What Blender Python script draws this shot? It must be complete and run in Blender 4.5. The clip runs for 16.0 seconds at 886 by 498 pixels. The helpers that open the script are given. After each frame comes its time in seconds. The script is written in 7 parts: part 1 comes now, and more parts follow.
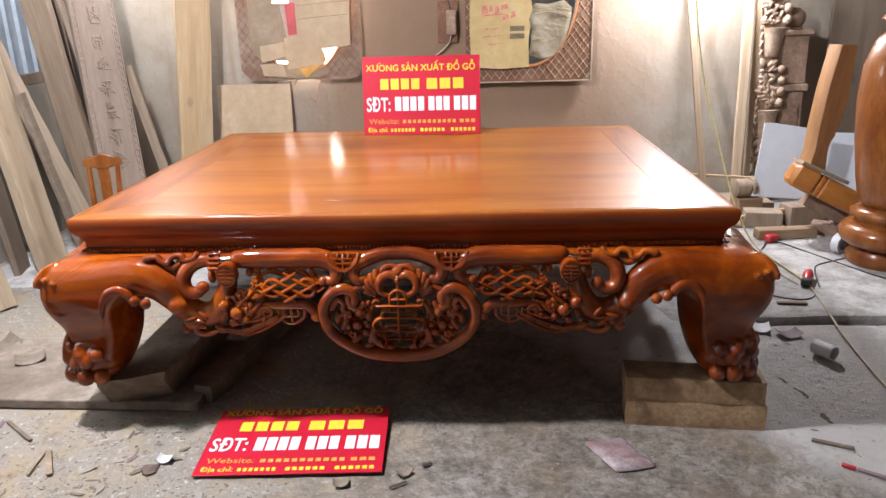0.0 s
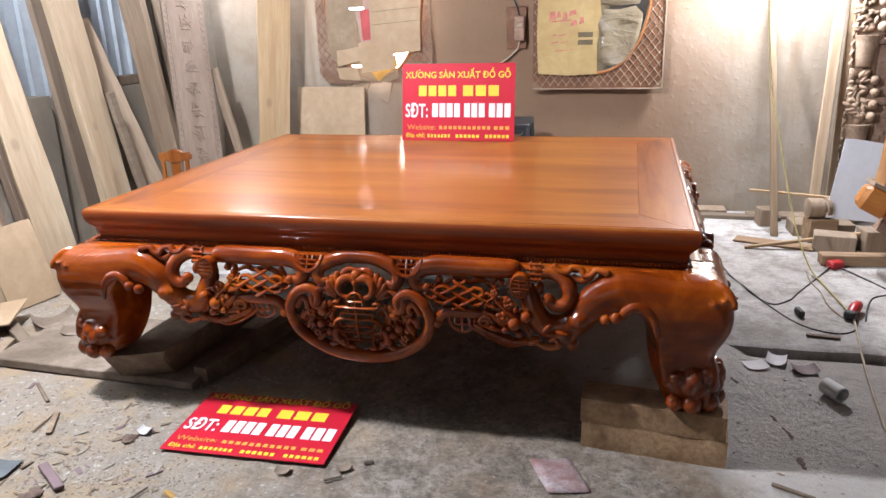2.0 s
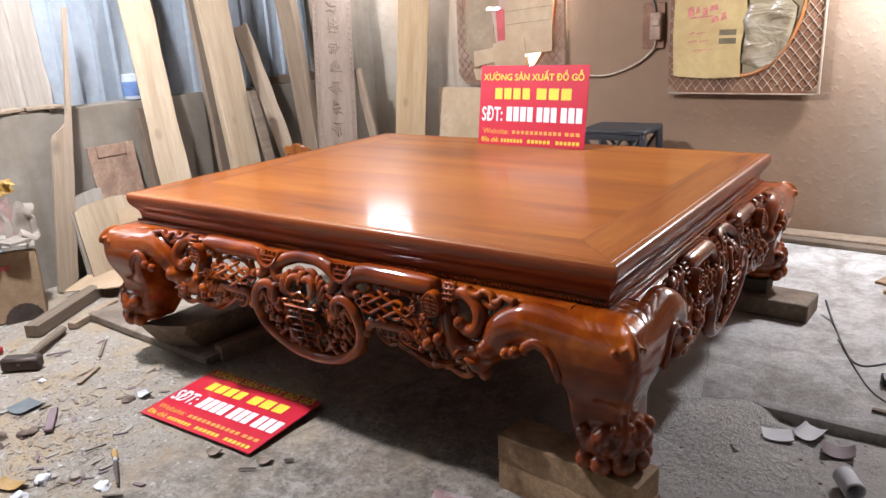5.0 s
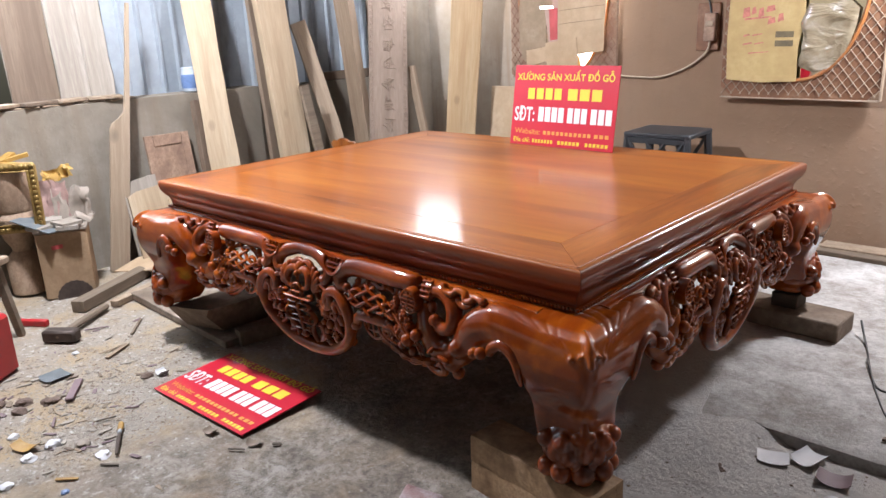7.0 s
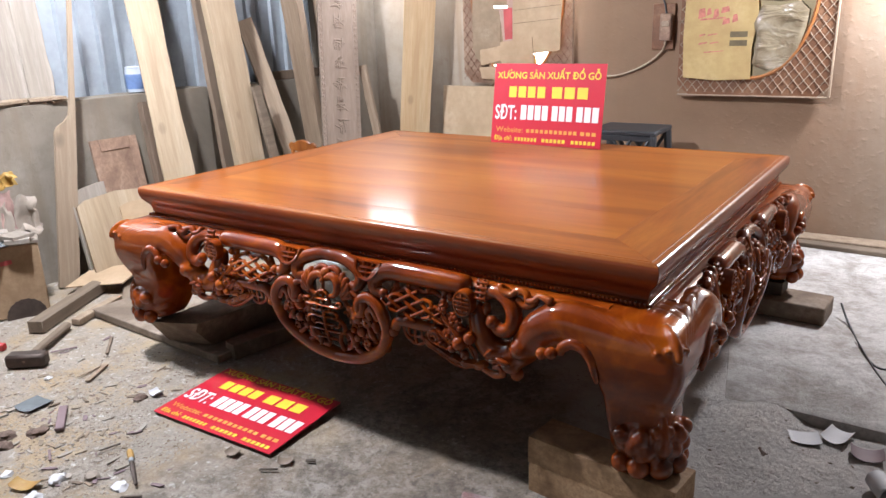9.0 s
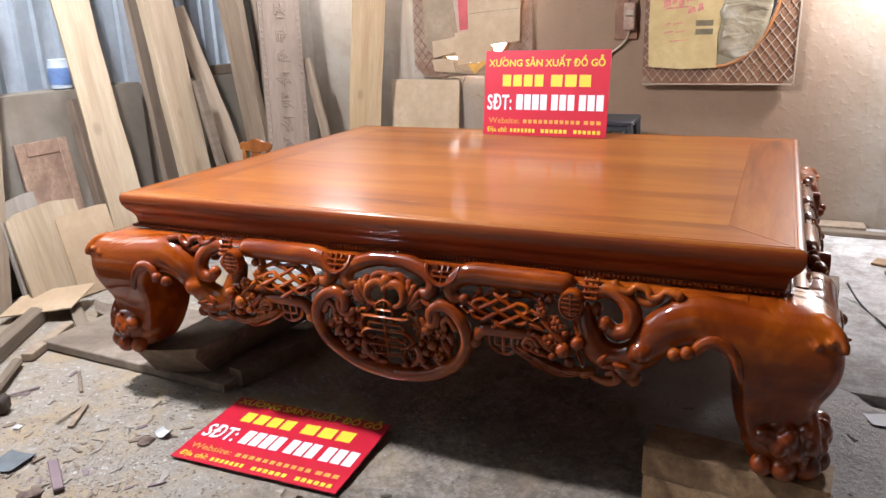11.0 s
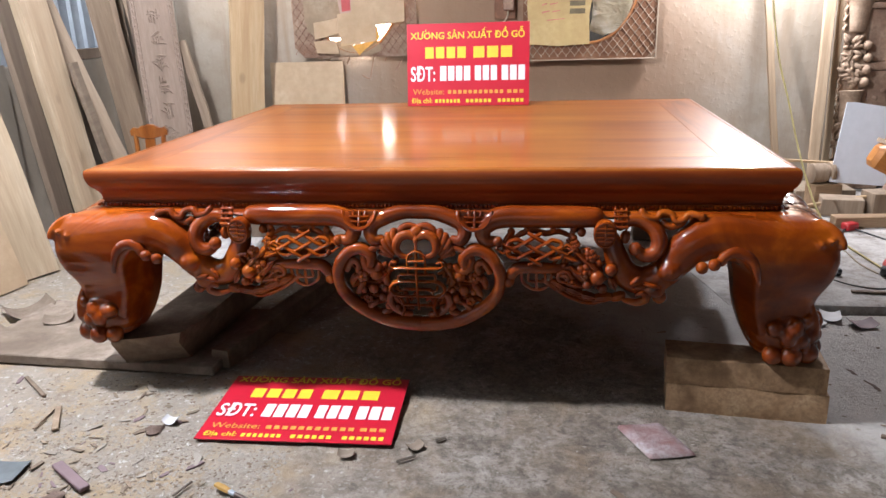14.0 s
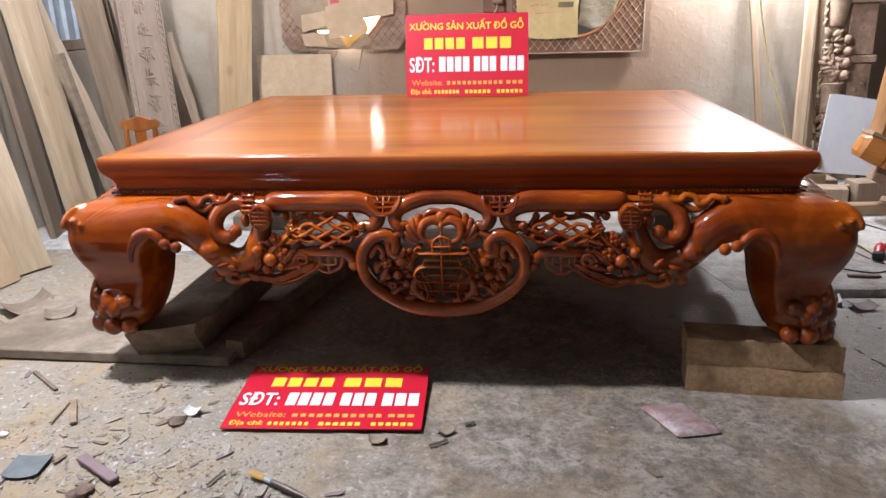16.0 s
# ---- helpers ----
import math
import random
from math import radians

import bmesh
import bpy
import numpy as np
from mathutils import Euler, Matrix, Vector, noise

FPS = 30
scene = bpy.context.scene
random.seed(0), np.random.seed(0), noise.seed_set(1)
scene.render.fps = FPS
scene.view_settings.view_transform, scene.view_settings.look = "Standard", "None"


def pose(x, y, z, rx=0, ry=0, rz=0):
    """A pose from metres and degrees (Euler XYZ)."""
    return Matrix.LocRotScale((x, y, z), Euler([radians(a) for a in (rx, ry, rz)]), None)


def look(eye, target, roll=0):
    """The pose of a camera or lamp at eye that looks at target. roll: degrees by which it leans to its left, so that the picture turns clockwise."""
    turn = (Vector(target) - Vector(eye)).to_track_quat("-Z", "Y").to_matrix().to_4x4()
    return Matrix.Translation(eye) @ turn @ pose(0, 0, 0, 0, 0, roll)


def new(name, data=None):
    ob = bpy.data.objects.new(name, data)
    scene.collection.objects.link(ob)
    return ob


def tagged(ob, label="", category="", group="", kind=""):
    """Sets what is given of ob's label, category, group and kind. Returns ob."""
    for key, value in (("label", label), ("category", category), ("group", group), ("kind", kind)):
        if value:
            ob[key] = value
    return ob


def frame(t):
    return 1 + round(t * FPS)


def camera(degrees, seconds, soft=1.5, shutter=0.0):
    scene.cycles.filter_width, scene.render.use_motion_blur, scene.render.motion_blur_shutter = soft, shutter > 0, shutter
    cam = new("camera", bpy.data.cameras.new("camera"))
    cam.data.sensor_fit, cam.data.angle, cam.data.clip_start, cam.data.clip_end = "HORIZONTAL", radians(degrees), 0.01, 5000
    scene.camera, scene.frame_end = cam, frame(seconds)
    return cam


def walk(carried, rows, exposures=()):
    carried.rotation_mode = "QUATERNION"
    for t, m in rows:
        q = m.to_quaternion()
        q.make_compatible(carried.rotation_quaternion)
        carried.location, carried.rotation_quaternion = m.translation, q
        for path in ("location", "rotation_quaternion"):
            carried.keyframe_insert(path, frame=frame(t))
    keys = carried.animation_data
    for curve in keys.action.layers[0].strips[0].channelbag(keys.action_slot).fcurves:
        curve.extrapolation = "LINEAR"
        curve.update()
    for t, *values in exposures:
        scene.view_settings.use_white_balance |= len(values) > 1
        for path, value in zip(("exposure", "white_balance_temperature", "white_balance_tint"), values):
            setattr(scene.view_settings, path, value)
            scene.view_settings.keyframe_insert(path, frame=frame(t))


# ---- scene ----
cam = camera(62.0, 16.0)
PATH = [
    (0, (0.228, -2.036, 1.247), (0.142, -0.137, 0.626), -1.6),
    (0.5, (0.365, -2.057, 1.259), (0.227, -0.161, 0.638), -1.6),
    (1, (0.566, -2.097, 1.27), (0.3, -0.212, 0.657), -1.8),
    (1.5, (0.678, -2.084, 1.278), (0.313, -0.213, 0.672), -2.1),
    (2, (0.786, -1.996, 1.272), (0.314, -0.151, 0.66), -1.8),
    (2.5, (0.95, -1.928, 1.267), (0.407, -0.103, 0.653), -2.3),
    (3, (1.184, -1.891, 1.264), (0.544, -0.096, 0.655), -2.6),
    (3.5, (1.282, -1.817, 1.25), (0.536, -0.062, 0.648), -2.2),
    (4, (1.362, -1.698, 1.248), (0.511, 0.009, 0.648), -2.6),
    (4.5, (1.464, -1.618, 1.257), (0.506, 0.034, 0.662), -2.6),
    (5, (1.63, -1.504, 1.242), (0.508, 0.044, 0.655), -3.0),
    (5.2, (1.697, -1.473, 1.253), (0.529, 0.041, 0.667), -2.9),
    (7.5, (1.863, -1.324, 1.227), (0.557, 0.074, 0.646), -2.4),
    (8, (1.79, -1.358, 1.226), (0.505, 0.06, 0.644), -2.3),
    (8.5, (1.663, -1.443, 1.216), (0.457, 0.042, 0.633), -1.6),
    (9, (1.506, -1.549, 1.23), (0.418, 0.023, 0.642), -2.0),
    (9.2, (1.448, -1.584, 1.248), (0.413, 0.02, 0.65), -1.9),
    (11.3, (0.834, -1.654, 1.168), (0.084, 0.104, 0.577), -2.0),
    (11.5, (0.788, -1.684, 1.172), (0.076, 0.089, 0.58), -2.1),
    (12, (0.69, -1.791, 1.194), (0.114, 0.029, 0.596), -2.3),
    (12.5, (0.608, -1.871, 1.232), (0.166, -0.019, 0.622), -1.9),
    (13, (0.485, -1.887, 1.2), (0.136, -0.014, 0.593), -1.8),
    (13.5, (0.4, -1.891, 1.135), (0.102, -0.009, 0.527), -1.7),
    (14, (0.357, -1.906, 1.079), (0.075, -0.022, 0.471), -1.8),
    (14.5, (0.266, -1.927, 1.059), (0.017, -0.04, 0.444), -1.7),
    (15, (0.203, -1.941, 1.059), (-0.018, -0.049, 0.449), -1.7),
    (15.5, (0.196, -1.948, 1.054), (-0.01, -0.054, 0.444), -1.8),
    (16, (0.191, -1.942, 1.05), (0.006, -0.047, 0.436), -1.5),
]
walk(cam, [(t, look(eye, target, roll)) for t, eye, target, roll in PATH])

# ---- light ----
world = bpy.data.worlds.new("World")
scene.world = world
world.use_nodes = True
nt = world.node_tree
sky = nt.nodes.new("ShaderNodeTexSky")
sky.sky_type, sky.sun_disc = "NISHITA", False
sky.sun_elevation, sky.sun_rotation = radians(40), radians(200)
nt.nodes["Background"].inputs[1].default_value = 0.04
nt.links.new(sky.outputs[0], nt.nodes["Background"].inputs[0])


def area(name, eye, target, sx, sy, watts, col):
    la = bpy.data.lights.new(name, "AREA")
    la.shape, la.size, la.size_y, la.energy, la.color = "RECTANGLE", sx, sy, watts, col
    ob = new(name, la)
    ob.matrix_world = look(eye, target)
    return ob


def bulb_light(name, at, watts, col, r=0.03):
    la = bpy.data.lights.new(name, "POINT")
    la.energy, la.color, la.shadow_soft_size = watts, col, r
    ob = new(name, la)
    ob.location = at
    return ob


# unseen front fill added, and daylight through the opening over the low wall
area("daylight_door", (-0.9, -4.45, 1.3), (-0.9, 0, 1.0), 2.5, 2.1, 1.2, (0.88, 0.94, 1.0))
area("daylight_window", (-2.50, -0.02, 1.52), (0, -0.02, 1.2), 1.15, 1.1, 29, (0.86, 0.93, 1.0))
bulb_light("bulb_right", (1.52, 2.53, 1.64), 188, (0.955, 0.985, 1.09), 0.10)
# added soft fill for the left rear corner, no bulb known there
bulb_light("bulb_left", (-1.78, 2.48, 1.64), 36, (0.955, 0.985, 1.09), 0.28)
bulb_light("bulb_middle", (-1.15, -0.21, 2.52), 556, (0.955, 0.985, 1.09), 0.10)

# ---- materials ----


def nodes(name):
    m = bpy.data.materials.new(name)
    m.use_nodes = True
    return m, m.node_tree, m.node_tree.nodes["Principled BSDF"]


def tex_coords(t, scale, rot=(0, 0, 0), kind="Object"):
    co = t.nodes.new("ShaderNodeTexCoord")
    mp = t.nodes.new("ShaderNodeMapping")
    mp.inputs["Scale"].default_value = scale
    mp.inputs["Rotation"].default_value = rot
    t.links.new(co.outputs[kind], mp.inputs[0])
    return mp.outputs[0]


def noise_tex(t, vec, scale, detail=6, rough=0.6, dist=0.0):
    n = t.nodes.new("ShaderNodeTexNoise")
    n.inputs["Scale"].default_value = scale
    n.inputs["Detail"].default_value = detail
    n.inputs["Roughness"].default_value = rough
    n.inputs["Distortion"].default_value = dist
    t.links.new(vec, n.inputs["Vector"])
    return n.outputs[0]


def ramp(t, fac, stops):
    r = t.nodes.new("ShaderNodeValToRGB")
    e = r.color_ramp.elements
    while len(e) < len(stops):
        e.new(0.5)
    for k, (p, c) in zip(e, stops):
        k.position, k.color = p, (*c, 1) if len(c) == 3 else c
    t.links.new(fac, r.inputs[0])
    return r.outputs[0]


def mix(t, fac, a, b, kind="MIX"):
    m = t.nodes.new("ShaderNodeMix")
    m.data_type, m.blend_type = "RGBA", kind
    for sock, v in ((m.inputs[0], fac), (m.inputs[6], a), (m.inputs[7], b)):
        if isinstance(v, (int, float)):
            sock.default_value = v
        elif isinstance(v, tuple):
            sock.default_value = (*v, 1)
        else:
            t.links.new(v, sock)
    return m.outputs[2]


def bump(t, p, height, strength=0.3, dist=0.01):
    b = t.nodes.new("ShaderNodeBump")
    b.inputs["Strength"].default_value = strength
    b.inputs["Distance"].default_value = dist
    t.links.new(height, b.inputs["Height"])
    t.links.new(b.outputs[0], p.inputs["Normal"])


def product(t, a, b):
    n = t.nodes.new("ShaderNodeMath")
    n.operation = "MULTIPLY"
    t.links.new(a, n.inputs[0])
    t.links.new(b, n.inputs[1])
    return n.outputs[0]


def grey(v):
    return (v, v, v)


def wood(name, dark, mid, light, along=(1, 14, 14), scale=3.0, rough=0.55, coat=0.0, coat_rough=0.1, relief=0.15, vary=0.25, knots=0.0, streak=0.55):
    """Wood whose grain runs along the axis with the smallest stretch."""
    m, t, p = nodes(name)
    v = tex_coords(t, along)
    big = noise_tex(t, v, scale, 5, 0.55, 0.6)
    fine = noise_tex(t, v, scale * 7, 6, 0.7)
    col = ramp(t, big, [(0.28, dark), (0.5, mid), (0.72, light)])
    col = mix(t, ramp(t, fine, [(0.35, grey(streak)), (0.6, grey(0.0))]), col, dark)
    if knots:
        # grey weathering in long patches, and dark round knots here and there
        worn = noise_tex(t, tex_coords(t, tuple(max(0.5, a * 0.22) for a in along)), 2.3, 6, 0.65, 0.5)
        col = mix(t, ramp(t, worn, [(0.45, grey(0.0)), (0.68, grey(0.55))]), col, tuple(c * 0.62 for c in mid))
        vo = t.nodes.new("ShaderNodeTexVoronoi")
        vo.inputs["Scale"].default_value = 2.6
        t.links.new(tex_coords(t, tuple(1.0 if a > 2 else 0.6 for a in along), (0.2, 0.3, 0.1)), vo.inputs["Vector"])
        col = mix(t, ramp(t, vo.outputs["Distance"], [(0.02, grey(knots)), (0.055, grey(knots * 0.5)), (0.075, grey(0.0))]), col, tuple(c * 0.45 for c in dark))
    info = t.nodes.new("ShaderNodeObjectInfo")
    col = mix(t, vary, col, ramp(t, info.outputs["Random"], [(0.0, dark), (1.0, light)]))
    t.links.new(col, p.inputs["Base Color"])
    p.inputs["Roughness"].default_value = rough
    p.inputs["Coat Weight"].default_value = coat
    p.inputs["Coat Roughness"].default_value = coat_rough
    if coat > 0.2:
        p.inputs["Specular IOR Level"].default_value = 0.12
    bump(t, p, fine, relief, 0.002)
    return m


def dusty(name, base, dark, dust, scale=2.0, rough=0.85, relief=0.35, spots=0.0, fine_scale=60):
    """Plaster, concrete, card: two scales of stain and a fine relief."""
    m, t, p = nodes(name)
    v = tex_coords(t, (1, 1, 1))
    big = noise_tex(t, v, scale, 7, 0.62, 0.4)
    mid = noise_tex(t, v, scale * 6, 8, 0.7)
    fine = noise_tex(t, v, fine_scale, 4, 0.7)
    col = ramp(t, big, [(0.33, dark), (0.52, base), (0.7, dust)])
    col = mix(t, ramp(t, mid, [(0.38, grey(0.6)), (0.58, grey(0.0))]), col, dark)
    if spots:
        col = mix(t, ramp(t, fine, [(0.62, grey(0.0)), (0.7, grey(spots))]), col, dust)
    t.links.new(col, p.inputs["Base Color"])
    p.inputs["Roughness"].default_value = rough
    add = t.nodes.new("ShaderNodeMath")
    t.links.new(mid, add.inputs[0])
    t.links.new(fine, add.inputs[1])
    bump(t, p, add.outputs[0], relief, 0.006)
    return m


def plain(name, col, rough=0.5, metal=0.0, vary=0.25, scale=14.0, coat=0.0):
    m, t, p = nodes(name)
    v = tex_coords(t, (1, 1, 1))
    n = noise_tex(t, v, scale, 6, 0.65)
    lo = tuple(c * (1 - vary) for c in col)
    hi = tuple(min(1, c * (1 + vary)) for c in col)
    t.links.new(ramp(t, n, [(0.3, lo), (0.7, hi)]), p.inputs["Base Color"])
    p.inputs["Roughness"].default_value = rough
    p.inputs["Metallic"].default_value = metal
    p.inputs["Coat Weight"].default_value = coat
    bump(t, p, n, 0.1, 0.002)
    return m


M_TOP = wood("lacquered_top_wood", (0.175, 0.043, 0.0062), (0.262, 0.0735, 0.0092), (0.335, 0.112, 0.0155), (0.4, 3.4, 3.4), 2.0, 0.45, 0.35, 0.13, 0.008, 0.10, streak=0.22)
M_RAIL = wood("lacquered_rail_wood", (0.103, 0.0225, 0.0038), (0.248, 0.0657, 0.0090), (0.328, 0.106, 0.0155), (0.45, 4, 4), 2.2, 0.45, 0.34, 0.12, 0.006, 0.1, streak=0.35)
# darker copy of the rail wood, with the moulding's shading in its colour
M_EDGE = wood("shaded_dark_moulding", (0.088, 0.0125, 0.0042), (0.212, 0.0375, 0.0075), (0.31, 0.074, 0.0125), (0.45, 4, 4), 2.2, 0.4, 0.7, 0.09, 0.003, 0.05, streak=0.12)
M_CARVE = wood("lacquered_carved_wood", (0.058, 0.0066, 0.001), (0.215, 0.033, 0.003), (0.425, 0.097, 0.0065), (1.2, 3, 3), 3.0, 0.3, 1.0, 0.035, 0.12, 0.06, streak=0.3)
M_LEG = wood("lacquered_leg_wood", (0.064, 0.0078, 0.001), (0.200, 0.0315, 0.0025), (0.39, 0.092, 0.0055), (1.2, 3, 3), 2.2, 0.3, 1.0, 0.055, 0.025, 0.06, streak=0.15)
for m_lacquer in (M_CARVE, M_LEG):
    for n_lacquer in m_lacquer.node_tree.nodes:
        if n_lacquer.type == "BSDF_PRINCIPLED":
            n_lacquer.inputs["Coat IOR"].default_value = 1.52
            n_lacquer.inputs["Specular IOR Level"].default_value = 0.03


def stained_wall(name, base, dark, pale, brown, mud=None):
    """Old plaster: blotches, brown dust, runs down the wall and a coarse trowelled relief."""
    m, t, p = nodes(name)
    v = tex_coords(t, (1, 1, 1))
    big = noise_tex(t, v, 0.9, 7, 0.62, 0.4)
    mid = noise_tex(t, v, 6.0, 8, 0.7)
    lumps = noise_tex(t, v, 17.0, 5, 0.55, 0.2)
    broad = noise_tex(t, v, 4.0, 4, 0.5)
    drops = ramp(t, noise_tex(t, v, 34.0, 3, 0.5), [(0.56, grey(0.0)), (0.72, grey(0.4))])
    runs = noise_tex(t, tex_coords(t, (5.0, 5.0, 0.5)), 1.6, 6, 0.65, 0.3)
    col = ramp(t, big, [(0.33, dark), (0.52, base), (0.7, pale)])
    col = mix(t, ramp(t, runs, [(0.48, grey(0.0)), (0.68, grey(0.65))]), col, brown)
    col = mix(t, ramp(t, mid, [(0.36, grey(0.5)), (0.56, grey(0.0))]), col, dark)
    col = mix(t, ramp(t, lumps, [(0.66, grey(0.0)), (0.74, grey(0.4))]), col, brown)
    if mud:
        # brown wash over one part of the wall, with a ragged edge
        sep = t.nodes.new("ShaderNodeSeparateXYZ")
        t.links.new(v, sep.inputs[0])
        edge = t.nodes.new("ShaderNodeMath")
        edge.operation = "MULTIPLY_ADD"
        t.links.new(big, edge.inputs[0])
        edge.inputs[1].default_value = 0.9
        t.links.new(sep.outputs[0], edge.inputs[2])
        wash = mix(t, mid, mud, tuple(c * 0.72 for c in mud))
        scale = t.nodes.new("ShaderNodeMapRange")
        scale.inputs[1].default_value, scale.inputs[2].default_value = -1.6, 2.15
        t.links.new(edge.outputs[0], scale.inputs[0])
        col = mix(t, ramp(t, scale.outputs[0], [(0.24, grey(0.12)), (0.44, grey(0.85)), (0.78, grey(0.92)), (1.0, grey(0.0))]), col, wash)
    t.links.new(col, p.inputs["Base Color"])
    p.inputs["Roughness"].default_value = 0.92
    add = t.nodes.new("ShaderNodeMath")
    add.operation = "MULTIPLY_ADD"
    t.links.new(broad, add.inputs[0])
    add.inputs[1].default_value = 2.5
    t.links.new(lumps, add.inputs[2])
    both = t.nodes.new("ShaderNodeMath")
    t.links.new(add.outputs[0], both.inputs[0])
    t.links.new(drops, both.inputs[1])
    bump(t, p, both.outputs[0], 0.26, 0.009)
    return m


M_WALL = stained_wall("wall_plaster", (0.296, 0.251, 0.196), (0.219, 0.174, 0.126), (0.348, 0.315, 0.270), (0.212, 0.151, 0.0998), (0.232, 0.136, 0.080))
M_LOWWALL = stained_wall("low_wall_plaster", (0.215, 0.185, 0.147), (0.142, 0.118, 0.09), (0.27, 0.24, 0.198), (0.175, 0.135, 0.095))


def ground(name, base, dark, dust, dirt, specks, relief, rust=None, sawdust=None):
    """Worn concrete: cloudy stains, trodden brown dirt, dark specks and pale scuffs."""
    m, t, p = nodes(name)
    v = tex_coords(t, (1, 1, 1))
    big = noise_tex(t, v, 1.3, 7, 0.62, 0.5)
    mid = noise_tex(t, v, 7.0, 9, 0.72, 0.3)
    fine = noise_tex(t, v, 48.0, 6, 0.75)
    dots = noise_tex(t, v, 95.0, 3, 0.6)
    scuff = noise_tex(t, tex_coords(t, (3.0, 11.0, 1.0), (0, 0, 0.5)), 2.2, 6, 0.7, 0.8)
    col = ramp(t, big, [(0.36, dark), (0.5, base), (0.66, dust)])
    col = mix(t, ramp(t, mid, [(0.38, grey(0.85)), (0.56, grey(0.0))]), col, dirt)
    col = mix(t, ramp(t, scuff, [(0.56, grey(0.0)), (0.70, grey(0.45))]), col, dust)
    col = mix(t, ramp(t, fine, [(0.36, grey(specks)), (0.50, grey(0.0))]), col, tuple(c * 0.55 for c in dirt))
    col = mix(t, ramp(t, dots, [(0.63, grey(0.0)), (0.70, grey(0.6 * specks))]), col, dust)
    # small blotches of oil and damp between bare grey patches
    mottle = noise_tex(t, tex_coords(t, (1, 1, 1), (0, 0, 2.1)), 23.0, 9, 0.78, 0.7)
    col = mix(t, ramp(t, mottle, [(0.40, grey(0.75 * specks)), (0.50, grey(0.0))]), col, tuple(c * 0.6 for c in dirt))
    col = mix(t, ramp(t, mottle, [(0.55, grey(0.0)), (0.66, grey(0.7 * specks))]), col, tuple(c * 1.08 for c in dust))
    if rust:
        # brown trodden stains
        stain = noise_tex(t, tex_coords(t, (1, 1, 1), (0, 0, 1.1)), 2.6, 7, 0.65, 0.6)
        col = mix(t, ramp(t, stain, [(0.46, grey(0.0)), (0.64, grey(0.7))]), col, rust)
    flecks = noise_tex(t, v, 46.0, 3, 0.62, 0.4)
    patchy = noise_tex(t, v, 4.2, 4, 0.6)
    blot = noise_tex(t, tex_coords(t, (1, 1, 1), (0, 0, 0.7)), 11.0, 7, 0.68, 0.5)
    col = mix(t, ramp(t, blot, [(0.50, grey(0.0)), (0.66, grey(0.95 * specks))]), col, tuple(c * 0.75 for c in dirt))
    if sawdust:
        # trodden sawdust where the wood is worked, thinning out to one side with a ragged edge
        sep = t.nodes.new("ShaderNodeSeparateXYZ")
        t.links.new(v, sep.inputs[0])
        edge = t.nodes.new("ShaderNodeMath")
        edge.operation = "MULTIPLY_ADD"
        t.links.new(mid, edge.inputs[0])
        edge.inputs[1].default_value = -1.6
        t.links.new(sep.outputs[0], edge.inputs[2])
        spread = t.nodes.new("ShaderNodeMapRange")
        spread.inputs[1].default_value, spread.inputs[2].default_value = -0.6, -2.2
        t.links.new(edge.outputs[0], spread.inputs[0])
        col = mix(t, ramp(t, spread.outputs[0], [(0.0, grey(0.0)), (0.5, grey(0.6)), (1.0, grey(0.75))]), col, mix(t, fine, tuple(c * 0.7 for c in sawdust), sawdust))
        # ochre dust in blots, dark trodden dirt and white flecks where the sawdust lies
        near = ramp(t, spread.outputs[0], [(0.0, grey(0.12)), (0.45, grey(1.0))])
        col = mix(t, product(t, near, ramp(t, patchy, [(0.46, grey(0.0)), (0.64, grey(0.75))])), col, (0.354, 0.251, 0.135))
        col = mix(t, product(t, near, ramp(t, blot, [(0.32, grey(0.65)), (0.45, grey(0.0))])), col, (0.142, 0.103, 0.0740))
        col = mix(t, product(t, near, product(t, ramp(t, flecks, [(0.58, grey(0.0)), (0.66, grey(0.95))]), ramp(t, patchy, [(0.42, grey(1.0)), (0.60, grey(0.15))]))), col, (0.489, 0.464, 0.425))
        # newer, paler concrete beyond the crack
        beyond = t.nodes.new("ShaderNodeMapRange")
        beyond.inputs[1].default_value, beyond.inputs[2].default_value = 1.0, 1.36
        wave = t.nodes.new("ShaderNodeMath")
        wave.operation = "MULTIPLY_ADD"
        t.links.new(blot, wave.inputs[0])
        wave.inputs[1].default_value = 0.35
        t.links.new(sep.outputs[0], wave.inputs[2])
        slant = t.nodes.new("ShaderNodeMath")
        slant.operation = "MULTIPLY_ADD"
        t.links.new(sep.outputs[1], slant.inputs[0])
        slant.inputs[1].default_value = 0.85
        t.links.new(wave.outputs[0], slant.inputs[2])
        t.links.new(slant.outputs[0], beyond.inputs[0])
        col = mix(t, ramp(t, beyond.outputs[0], [(0.25, grey(0.0)), (0.9, grey(0.72))]), col, mix(t, mid, (0.415, 0.39, 0.367), (0.53, 0.505, 0.48)))
    t.links.new(col, p.inputs["Base Color"])
    p.inputs["Roughness"].default_value = 0.8
    add = t.nodes.new("ShaderNodeMath")
    add.operation = "MULTIPLY_ADD"
    t.links.new(mid, add.inputs[0])
    add.inputs[1].default_value = 2.0
    t.links.new(fine, add.inputs[2])
    bump(t, p, add.outputs[0], relief, 0.011)
    return m


